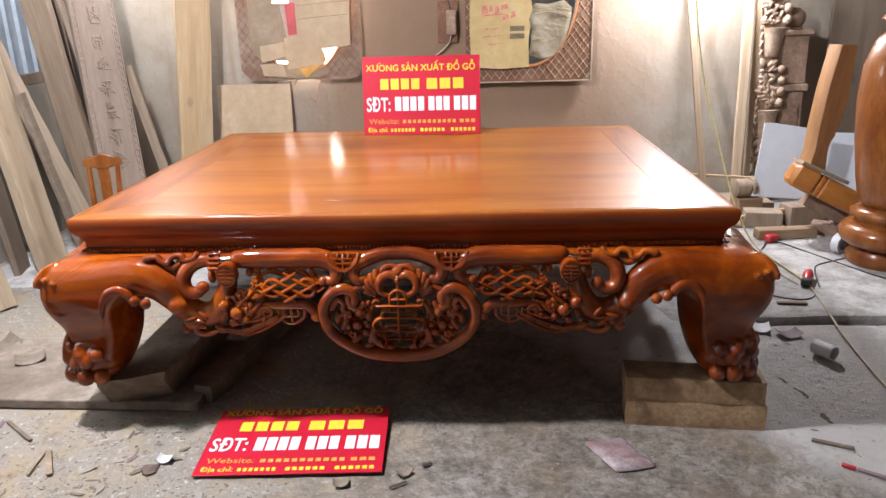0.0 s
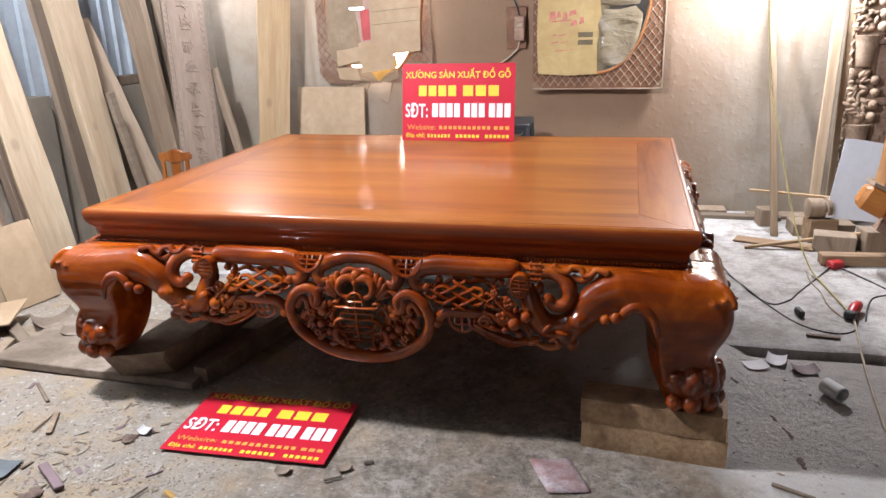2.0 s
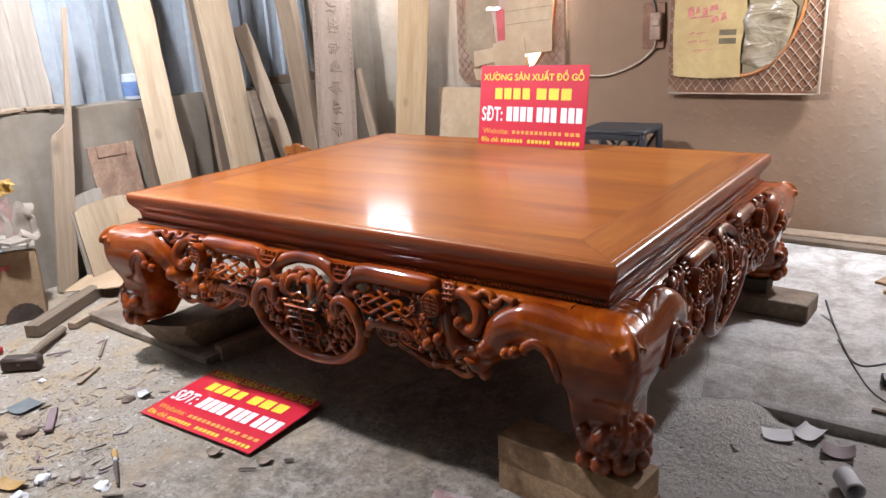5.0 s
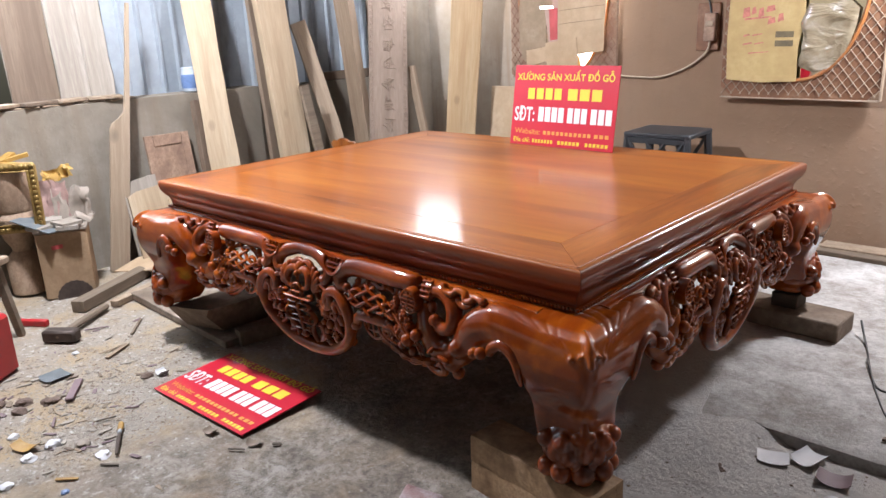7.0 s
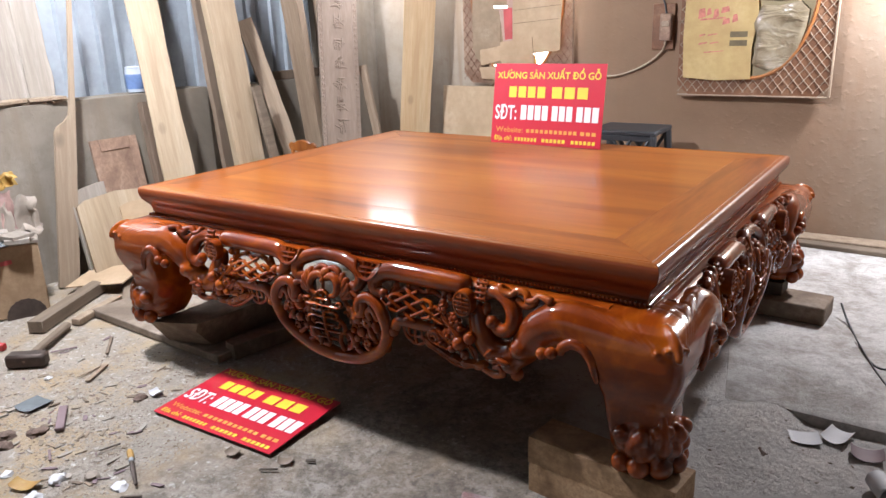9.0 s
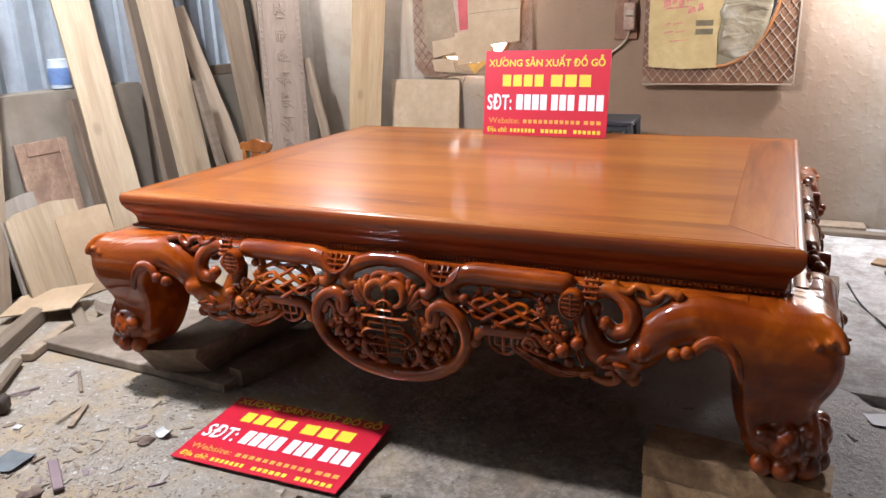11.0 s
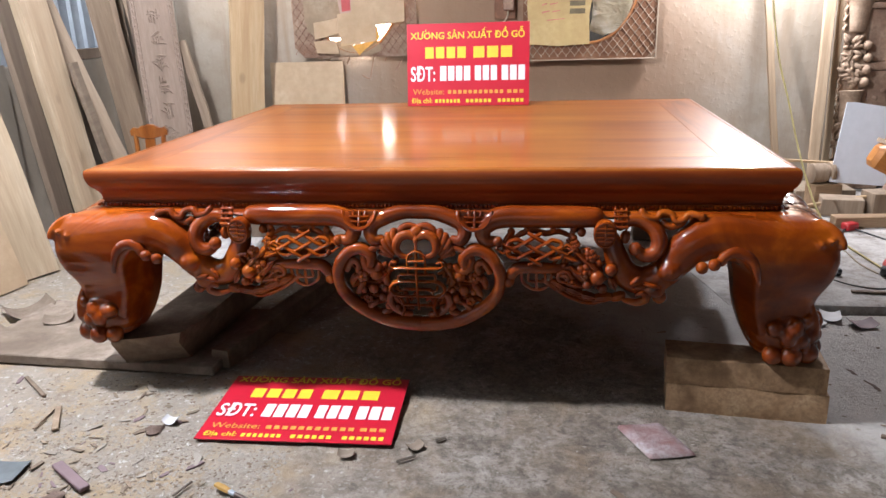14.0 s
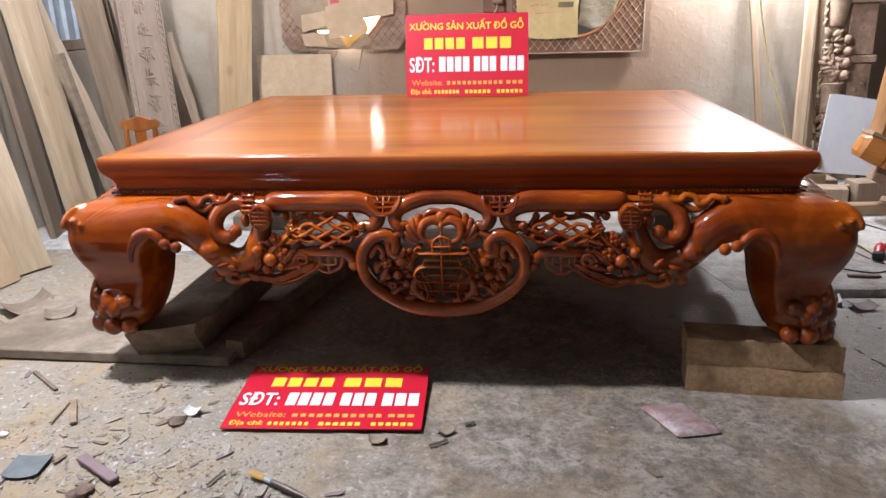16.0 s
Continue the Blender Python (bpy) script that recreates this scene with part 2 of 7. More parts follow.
M_FLOOR = ground("concrete_floor", (0.270, 0.232, 0.196), (0.190, 0.155, 0.122), (0.330, 0.300, 0.264), (0.118, 0.090, 0.067), 0.85, 0.9, (0.215, 0.148, 0.092), (0.399, 0.344, 0.280))
M_SLAB = ground("worn_concrete", (0.478, 0.457, 0.435), (0.392, 0.368, 0.343), (0.55, 0.528, 0.507), (0.24, 0.21, 0.18), 0.3, 0.45)
M_STEEL = plain("painted_steel_sheet", (0.270, 0.303, 0.335), 0.45, 0.3, 0.12)
M_PALE = wood("pale_planks", (0.148, 0.0966, 0.0592), (0.283, 0.209, 0.142), (0.361, 0.283, 0.206), (9, 9, 0.6), 2.2, 0.75, vary=0.3, knots=0.8)
M_CREAM = wood("cream_planks", (0.232, 0.155, 0.0901), (0.373, 0.280, 0.180), (0.444, 0.357, 0.254), (9, 9, 0.6), 2.0, 0.72, vary=0.2, knots=0.8)
M_YELLOW = wood("fresh_planks", (0.290, 0.174, 0.0837), (0.412, 0.283, 0.155), (0.476, 0.361, 0.225), (9, 9, 0.6), 2.0, 0.7, vary=0.2, knots=0.8)
M_DARKW = wood("dusty_dark_planks", (0.0901, 0.0612, 0.0418), (0.161, 0.113, 0.0773), (0.219, 0.164, 0.116), (9, 9, 0.6), 2.2, 0.8, vary=0.3, knots=0.6)
M_ENGR = wood("dusty_carved_board", (0.167, 0.116, 0.0837), (0.238, 0.174, 0.132), (0.283, 0.219, 0.171), (6, 6, 0.8), 2.2, 0.7, vary=0.1)
M_BEAM = wood("raw_timber", (0.161, 0.0934, 0.0502), (0.315, 0.203, 0.113), (0.386, 0.277, 0.171), (0.7, 9, 9), 2.6, 0.75, vary=0.25)
M_BEAMD = wood("grey_timber", (0.0966, 0.0695, 0.0483), (0.174, 0.129, 0.0901), (0.238, 0.187, 0.135), (0.7, 9, 9), 2.6, 0.8, vary=0.3)
M_OLDW = wood("old_dark_timber", (0.0386, 0.0271, 0.0193), (0.0773, 0.0566, 0.0418), (0.116, 0.0901, 0.0676), (0.7, 9, 9), 2.6, 0.8, vary=0.3)
M_DUSTB = dusty("dirty_board", (0.235, 0.185, 0.142), (0.125, 0.092, 0.066), (0.32, 0.265, 0.215), 4.0, 0.88, 0.4)
M_RED = plain("sign_red", (0.444, 0.0089, 0.0259), 0.35, 0, 0.08, 6, 0.3)
M_TXY = plain("sign_yellow", (0.629, 0.4588, 0.0296), 0.45, 0, 0.05)
M_TXW = plain("sign_white", (0.6068, 0.6068, 0.592), 0.45, 0, 0.05)
M_TXO = plain("sign_orange", (0.592, 0.2664, 0.0444), 0.45, 0, 0.05)
M_CARD = dusty("cardboard", (0.41, 0.295, 0.188), (0.33, 0.23, 0.14), (0.46, 0.35, 0.24), 3.0, 0.85, 0.15)
M_CARDY = dusty("yellow_cardboard", (0.40, 0.287, 0.125), (0.32, 0.212, 0.09), (0.45, 0.335, 0.165), 3.0, 0.85, 0.12)
M_BLACK = plain("black_plastic", (0.0193, 0.0206, 0.0231), 0.5)
M_WHITE = plain("white_sheet", (0.5476, 0.5698, 0.6068), 0.5, 0, 0.06)
M_DUSTW = dusty("dusty_rosewood", (0.28, 0.178, 0.122), (0.165, 0.10, 0.068), (0.37, 0.262, 0.185), 8.0, 0.75, 0.3)
M_ROOF = plain("dark_roof", (0.0644, 0.0579, 0.0515), 0.8)
# for unseen walls: dark so that less light bounces back into the room
M_SHADE = dusty("dark_unseen_wall", (0.109, 0.0966, 0.0837), (0.0644, 0.0579, 0.0515), (0.155, 0.135, 0.116), 1.2, 0.9, 0.3)
# paler wood whose tone carries the sun on the window boards
M_SUNPALE = wood("sun_pale_boards", (0.167, 0.135, 0.109), (0.296, 0.258, 0.216), (0.386, 0.341, 0.296), (9, 9, 0.6), 2.6, 0.7, vary=0.25, knots=0.5)

# ---- mesh helpers ----


class Geo:
    """Collects vertices and faces of one part."""

    def __init__(self):
        self.v, self.f = [], []

    def add(self, vs, fs):
        k = len(self.v)
        self.v += [tuple(p) for p in vs]
        self.f += [tuple(i + k for i in q) for q in fs]
        return self

    def box(self, lo, hi, c=0.003, m=None):
        ctr = [(a + b) / 2 for a, b in zip(lo, hi)]
        h = [(b - a) / 2 for a, b in zip(lo, hi)]
        c = min(c, min(h) * 0.45)
        vs, ix = [], {}
        for sx in (-1, 1):
            for sy in (-1, 1):
                for sz in (-1, 1):
                    s = (sx, sy, sz)
                    for a in range(3):
                        ix[s, a] = len(vs)
                        p = Vector([ctr[b] + s[b] * (h[b] if b == a else h[b] - c) for b in range(3)])
                        vs.append(m @ p if m else p)
        fs = []
        for a in range(3):
            b, d = (a + 1) % 3, (a + 2) % 3
            for s in (-1, 1):
                q = []
                for u, w in ((-1, -1), (1, -1), (1, 1), (-1, 1)):
                    k = [0, 0, 0]
                    k[a], k[b], k[d] = s, u, w
                    q.append(ix[tuple(k), a])
                fs.append(q)
            for u in (-1, 1):
                for w in (-1, 1):
                    k0, k1 = [0, 0, 0], [0, 0, 0]
                    k0[a], k0[b], k0[d] = -1, u, w
                    k1[a], k1[b], k1[d] = 1, u, w
                    fs.append([ix[tuple(k0), b], ix[tuple(k1), b], ix[tuple(k1), d], ix[tuple(k0), d]])
        for sx in (-1, 1):
            for sy in (-1, 1):
                for sz in (-1, 1):
                    fs.append([ix[(sx, sy, sz), a] for a in range(3)])
        return self.add(vs, fs)

    def loft(self, rings, cap=True):
        n = len(rings[0])
        vs = [p for r in rings for p in r]
        fs = []
        for i in range(len(rings) - 1):
            for j in range(n):
                k = (j + 1) % n
                fs.append((i * n + j, i * n + k, (i + 1) * n + k, (i + 1) * n + j))
        if cap:
            fs.append(tuple(range(n)))
            fs.append(tuple(range((len(rings) - 1) * n, len(rings) * n)))
        return self.add(vs, fs)

    def tube(self, pts, r, seg=10, steps=4, flat=1.0, axis=(0, 1, 0), round_ends=True):
        """A smooth tube through pts; r: one radius or one for each point. flat: its thickness along axis against its width."""
        pts = [Vector(p) for p in pts]
        rs = [r] * len(pts) if isinstance(r, (int, float)) else list(r)
        P, R = [], []
        n = len(pts)
        if n == 2:
            steps = 1
        for i in range(n - 1):
            a, b, c, d = pts[max(0, i - 1)], pts[i], pts[i + 1], pts[min(n - 1, i + 2)]
            for k in range(steps):
                t = k / steps
                P.append(0.5 * ((2 * b) + (c - a) * t + (2 * a - 5 * b + 4 * c - d) * t * t + (3 * b - a - 3 * c + d) * t ** 3))
                R.append(rs[i] + (rs[i + 1] - rs[i]) * t)
        P.append(pts[-1])
        R.append(rs[-1])
        T = [(P[min(i + 1, len(P) - 1)] - P[max(i - 1, 0)]).normalized() for i in range(len(P))]
        if round_ends:
            P = [P[0] - T[0] * R[0] * 0.8, P[0] - T[0] * R[0] * 0.5] + P + [P[-1] + T[-1] * R[-1] * 0.5, P[-1] + T[-1] * R[-1] * 0.8]
            R = [R[0] * 0.4, R[0] * 0.85] + R + [R[-1] * 0.85, R[-1] * 0.4]
            T = [T[0], T[0]] + T + [T[-1], T[-1]]
        ax = Vector(axis)
        rings = []
        for p, q, t in zip(P, R, T):
            u = ax - t * ax.dot(t)
            if u.length < 1e-4:
                u = Vector((1, 0, 0)) - t * t.x
            u.normalize()
            w = t.cross(u)
            rings.append([p + (u * math.cos(g) * q * flat + w * math.sin(g) * q) for g in [2 * math.pi * k / seg for k in range(seg)]])
        return self.loft(rings)

    def ball(self, c, r, seg=10, rings=6, m=None):
        """An ellipsoid; r: one radius or three."""
        r = (r, r, r) if isinstance(r, (int, float)) else r
        vs, fs = [], []
        for i in range(1, rings):
            a = math.pi * i / rings
            for j in range(seg):
                b = 2 * math.pi * j / seg
                vs.append(Vector((r[0] * math.sin(a) * math.cos(b), r[1] * math.sin(a) * math.sin(b), r[2] * math.cos(a))))
        vs += [Vector((0, 0, r[2])), Vector((0, 0, -r[2]))]
        n = (rings - 1) * seg
        for i in range(rings - 2):
            for j in range(seg):
                k = (j + 1) % seg
                fs.append((i * seg + j, (i + 1) * seg + j, (i + 1) * seg + k, i * seg + k))
        for j in range(seg):
            k = (j + 1) % seg
            fs.append((n, j, k))
            fs.append((n + 1, (rings - 2) * seg + k, (rings - 2) * seg + j))
        if m:
            vs = [m @ p for p in vs]
        c = Vector(c)
        return self.add([p + c for p in vs], fs)

    def prism(self, outline, lo, hi, plane="xz"):
        """A flat outline with thickness; plane xz: thick along y, xy: along z, yz: along x."""
        put = {"xz": lambda a, b, h: (a, h, b), "xy": lambda a, b, h: (a, b, h), "yz": lambda a, b, h: (h, a, b)}[plane]
        return self.loft([[put(a, b, lo) for a, b in outline], [put(a, b, hi) for a, b in outline]])

    def lathe(self, profile, seg=28, m=None):
        """A turned solid round z from (radius, height) pairs."""
        rings = [[Vector((r * math.cos(2 * math.pi * k / seg), r * math.sin(2 * math.pi * k / seg), z)) for k in range(seg)] for r, z in profile]
        if m:
            rings = [[m @ p for p in q] for q in rings]
        return self.loft(rings)

    def moved(self, m):
        self.v = [tuple(m @ Vector(p)) for p in self.v]
        return self

    def mesh(self, name, mat, sharp=40):
        me = bpy.data.meshes.new(name)
        me.from_pydata(self.v, [], self.f)
        bm = bmesh.new()
        bm.from_mesh(me)
        bmesh.ops.recalc_face_normals(bm, faces=bm.faces)
        for f in bm.faces:
            f.smooth = True
        bm.to_mesh(me)
        bm.free()
        me.set_sharp_from_angle(angle=radians(sharp))
        me.materials.append(mat)
        return me


def part(name, geo, mat, parent, label="", sharp=40):
    ob = new(name, geo.mesh(name, mat, sharp))
    ob.parent = parent
    if label:
        tagged(ob, label)
    return ob


def thing(name, label, category, m=None, group="", kind=""):
    ob = new(name)
    ob.empty_display_size = 0.05
    if m:
        ob.matrix_world = m
    return tagged(ob, label, category, group, kind)


def solid(name, geo, mat, label, category, m=None, group="", kind="", sharp=40):
    ob = new(name, geo.mesh(name, mat, sharp))
    if m:
        ob.matrix_world = m
    return tagged(ob, label, category, group, kind)


def between(a, b, side):
    """A pose at a whose z runs to b and whose x runs along side as nearly as it can."""
    a, b = Vector(a), Vector(b)
    z = (b - a).normalized()
    x = Vector(side)
    x = (x - z * x.dot(z)).normalized()
    y = z.cross(x)
    return Matrix((x, y, z)).transposed().to_4x4(), (b - a).length, a


def plank_geo(w, t, length, wav=0.004, seed=0, ends=0.0, n=10):
    """A sawn plank from z = 0 to length, w wide in x, t thick in y, its edges a little wavy."""
    rng = random.Random(seed)
    rings, c = [], min(0.003, t * 0.2)
    for i in range(n + 1):
        z = length * i / n
        a, b = -w / 2 + rng.uniform(-wav, wav), w / 2 + rng.uniform(-wav, wav)
        h = t / 2
        y = rng.uniform(-wav, wav) * 0.4
        slope = ends * (1 if i == n else 0)
        rings.append([(a + c, y - h, z), (b - c, y - h, z + slope), (b, y - h + c, z + slope), (b, y + h - c, z + slope), (b - c, y + h, z + slope), (a + c, y + h, z), (a, y + h - c, z), (a, y - h + c, z)])
    return Geo().loft(rings)


def leaning_plank(name, a, b, side, w, t, mat, label, seed, ends=0.0, category="plank", group="planks leaning on the wall", wav=0.004):
    rot, length, base = between(a, b, side)
    return solid(name, plank_geo(w, t, length, wav, seed, ends), mat, label, category, Matrix.Translation(base) @ rot, group, sharp=30)


# ---- room ----
def wall_box(name, lo, hi, mat, label, c=0.0015):
    return solid(name, Geo().box(lo, hi, c), mat, label, "wall", kind="structure")


def relief_sheet(x0, x1, y0, y1, nx, ny, f):
    g = Geo()
    vs = [(x0 + (x1 - x0) * i / nx, y0 + (y1 - y0) * j / ny) for j in range(ny + 1) for i in range(nx + 1)]
    g.add([(x, y, f(x, y)) for x, y in vs], [(j * (nx + 1) + i, j * (nx + 1) + i + 1, (j + 1) * (nx + 1) + i + 1, (j + 1) * (nx + 1) + i) for j in range(ny) for i in range(nx)])
    return g


def slab_edge(x):
    y = 0.62 + 0.07 * max(0, min(1, (x + 0.5) / 1.5)) + 0.09 * max(0, min(1, (x - 1.0) / 0.15))
    y += 0.60 * max(0, min(1, (1.03 - x) / 0.12))
    return y + 0.012 * noise.noise(Vector((x * 7, 0, 0))) + 0.02 * noise.noise(Vector((x * 2, 3, 0)))


def floor_height(x, y):
    p = Vector((x * 3, y * 3, 0))
    e = slab_edge(x) - y
    dig = 0.032 * max(0, min(1, (x - 1.22) * 12)) * max(0, 1 - abs(e - 0.012) / 0.035) if -0.05 < e < 0.06 else 0.0
    # the floor swells up to the slab's level beside the bed, so that the step runs out there
    up = [max(0, min(1, q)) for q in ((y - 0.30) / 0.35, (1.30 - x) / 0.14, (x - 0.1) / 0.4)]
    lift = 0.0245 * up[0] ** 2 * (3 - 2 * up[0]) * up[1] ** 2 * (3 - 2 * up[1]) * up[2]
    return lift - dig - 0.004 + 0.005 * noise.noise(p) * (1 - 35 * lift) + 0.0028 * noise.noise(p * 6) * (1 - 30 * lift)


solid("floor", relief_sheet(-2.7, 3.6, -4.8, 3.1, 260, 330, floor_height), M_FLOOR, "worn dirty grey concrete floor covered in sawdust", "floor", kind="structure")


g = Geo()
n = 90
xs = [-2.24 + 5.44 * i / n for i in range(n + 1)]
top = 0.022
rings = [[(x, slab_edge(x), -0.05), (x, slab_edge(x) - 0.004 + 0.006 * noise.noise(Vector((x * 20, 1, 0))), top - 0.006), (x, slab_edge(x) + 0.008, top), (x, 1.4, top + 0.002 * noise.noise(Vector((x * 3, 2, 0)))), (x, 2.0, top), (x, 2.81, top), (x, 2.81, -0.05)] for x in xs]
solid("raised_floor", g.loft(rings), M_SLAB, "pale worn concrete slab with a broken front edge", "floor", kind="structure", sharp=60)

wall_box("wall_back", (-2.6, 2.82, -0.03), (3.4, 3.02, 3.2), M_WALL, "dusty brown plastered wall")
# never in view; dark to keep bounced light low
wall_box("wall_right", (3.2, -4.6, -0.03), (3.4, 2.82, 3.2), M_SHADE, "unseen side wall, kept dark to cut bounced light")
wall_box("low_wall", (-2.47, -4.6, -0.03), (-2.25, 1.42, 0.905), M_LOWWALL, "low grey plastered wall with a dusty ledge")
wall_box("wall_pier", (-2.6, 2.55, -0.03), (-2.05, 2.82, 3.2), M_LOWWALL, "grey plastered pier in the corner")
wall_box("low_wall_return", (-2.47, 1.42, -0.03), (-2.33, 2.55, 0.885), M_LOWWALL, "low grey plastered wall in shade")
# added front walls round a supposed doorway, unseen and dark to limit bounce
wall_box("wall_front_1", (-2.6, -4.8, -0.03), (-2.15, -4.6, 3.2), M_SHADE, "unseen dark front wall beside an added doorway")
wall_box("wall_front_2", (0.40, -4.8, -0.03), (3.4, -4.6, 3.2), M_SHADE, "unseen dark front wall beside an added doorway")
wall_box("wall_front_3", (-2.15, -4.8, 2.4), (0.40, -4.6, 3.2), M_SHADE, "unseen dark lintel over an added doorway")
# unseen roof, added to shut out the sky and swallow bounced light
solid("ceiling", Geo().box((-2.7, -4.9, 3.2), (3.5, 3.1, 3.3)), M_ROOF, "unseen dark roof that closes the room", "ceiling", kind="structure")


def corrugated(name, y0, y1, z0, z1, x):
    g = Geo()
    ys, k = [], y0
    pts = []
    pitch = 0.11
    while k < y1:
        for dy, dx in ((0, 0), (0.075, 0), (0.085, 0.018), (0.1, 0.018)):
            if k + dy <= y1:
                pts.append((k + dy, dx))
        k += pitch
    rings = [[(x + dx, y, z0), (x + dx, y, z1), (x + dx - 0.002, y, z1), (x + dx - 0.002, y, z0)] for y, dx in pts]
    return solid(name, g.loft(rings), M_STEEL, "blue-grey ribbed steel sheet over the low wall", "wall", kind="structure", sharp=20)


corrugated("steel_sheet_back", 0.575, 1.4215, 0.905, 3.2, -2.44)
corrugated("steel_sheet_corner", 1.422, 2.6, 0.885, 3.2, -2.44)
corrugated("steel_sheet_front", -4.6, -0.62, 0.905, 3.2, -2.44)
corrugated("steel_sheet_top", -0.62, 0.575, 2.1, 3.2, -2.44)
solid("rail", Geo().box((-2.41, 1.95, 0.888), (-2.35, 2.54, 0.945)), M_DARKW, "dusty wooden rail across the sheet wall", "rail", kind="structure")

# ---- the carved platform bed ----
BED_Y = 0.85           # middle of the bed
HX, HY = 1.05, 0.85    # half sizes to the carved fronts
FOOT = 0.155           # the feet stand this high on blocks


def swell(z):
    """How far the carved front stands out at a height."""
    pts = [(0.20, -0.015), (0.26, 0.0), (0.34, 0.02), (0.42, 0.03), (0.48, 0.022), (0.53, 0.004), (0.56, -0.010), (0.60, -0.03)]
    for (a, p), (b, q) in zip(pts, pts[1:]):
        if z <= b:
            k = max(0, (z - a) / (b - a))
            return p + (q - p) * k
    return -0.07


bed = thing("platform_bed", "large low lacquered red-brown wooden platform bed with carved lion-paw legs", "bed", Matrix.Translation((0, BED_Y, 0)))


def ring_rect(hx, hy, z):
    return [(-hx, -hy, z), (hx, -hy, z), (hx, hy, z), (-hx, hy, z)]


# tabletop: mitred frame rails round a field of boards
TX, TY, TZ = 1.0, 0.795, 0.675
profile = [(-0.014, 0.0), (-0.007, -0.0015), (-0.002, -0.006), (0.0, -0.014), (0.0, -0.026), (-0.002, -0.037), (-0.006, -0.047), (-0.012, -0.056), (-0.019, -0.064),
           (-0.025, -0.072), (-0.029, -0.081), (-0.031, -0.091), (-0.031, -0.099), (-0.034, -0.101), (-0.034, -0.106)]
RAIL = 0.17


def rail_geo(half, far):
    """One mitred rail along x; its outer edge at y = -far. half: half its outer length."""
    g = Geo()
    gap = 0.0009
    rings = []
    for sx in (-1, 1):
        ring = [(sx * (half - RAIL - gap), -far + RAIL, -0.0006), (sx * (half - RAIL - gap), -far + RAIL - 0.0005, -0.0002)]
        for o, z in [(-RAIL + 0.003, -0.0001), (-0.026, 0.0), (-0.0245, -0.0016), (-0.0205, -0.0016), (-0.019, 0.0)] + profile:
            ring.append((sx * (half + o - gap), -far - o, z))
        ring.append((sx * (half - RAIL - gap), -far + RAIL, -0.09))
        rings.append([(x, y, TZ + z) for x, y, z in ring])
    return g.loft(rings)


# unseen core under the boards, dark to deepen the shade below the bed
tabletop = part("tabletop", Geo().box((-TX + RAIL + 0.001, -TY + RAIL + 0.001, TZ - 0.06), (TX - RAIL - 0.001, TY - RAIL - 0.001, TZ - 0.022), 0.002), M_OLDW, bed)
for k in range(4):
    half, far = (TX, TY) if k % 2 == 0 else (TY, TX)
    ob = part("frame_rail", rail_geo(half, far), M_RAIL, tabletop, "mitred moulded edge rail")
    # faces that don't look up take the darker tone, as shade on the moulding
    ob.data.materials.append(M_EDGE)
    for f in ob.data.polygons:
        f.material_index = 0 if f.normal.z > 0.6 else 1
    ob.matrix_local = pose(0, 0, 0, 0, 0, 90 * k)
edges = [-0.625, -0.37, -0.12, 0.15, 0.40, 0.625]
for a, b in zip(edges, edges[1:]):
    part("board", Geo().box((-TX + RAIL + 0.0003, a + 0.0001, TZ - 0.02), (TX - RAIL - 0.0003, b - 0.0001, TZ - 0.0001), 0.0002), M_TOP, tabletop)

# waist under the top, with a row of beads round it
waist = Geo()
rings = [ring_rect(TX - o, TY - o, z) for o, z in ((0.20, 0.584), (0.044, 0.584), (0.044, 0.575), (0.035, 0.572), (0.033, 0.561), (0.027, 0.557), (0.024, 0.546), (0.10, 0.535), (0.20, 0.530))]
waist.loft(rings, False)
waist.add(ring_rect(TX - 0.2, TY - 0.2, 0.530), [(0, 1, 2, 3)]).add(ring_rect(TX - 0.2, TY - 0.2, 0.584), [(0, 1, 2, 3)])
part("waist", waist, M_CARVE, bed, "recessed waist moulding", 25)
for k in range(4):
    half, far = (TX, TY) if k % 2 == 0 else (TY, TX)
    g = Geo()
    cnt = int(2 * (half - 0.0245) / 0.0118)
    for i in range(cnt + 1):
        s = -(half - 0.0245) + 2 * (half - 0.0245) * i / cnt
        g.ball((s, -far + 0.0225, 0.5655), 0.0056, 6, 4)
    ob = part("bead_moulding", g, M_CARVE, bed, "fine beaded moulding")
    ob.matrix_local = pose(0, 0, 0, 0, 0, 90 * k)


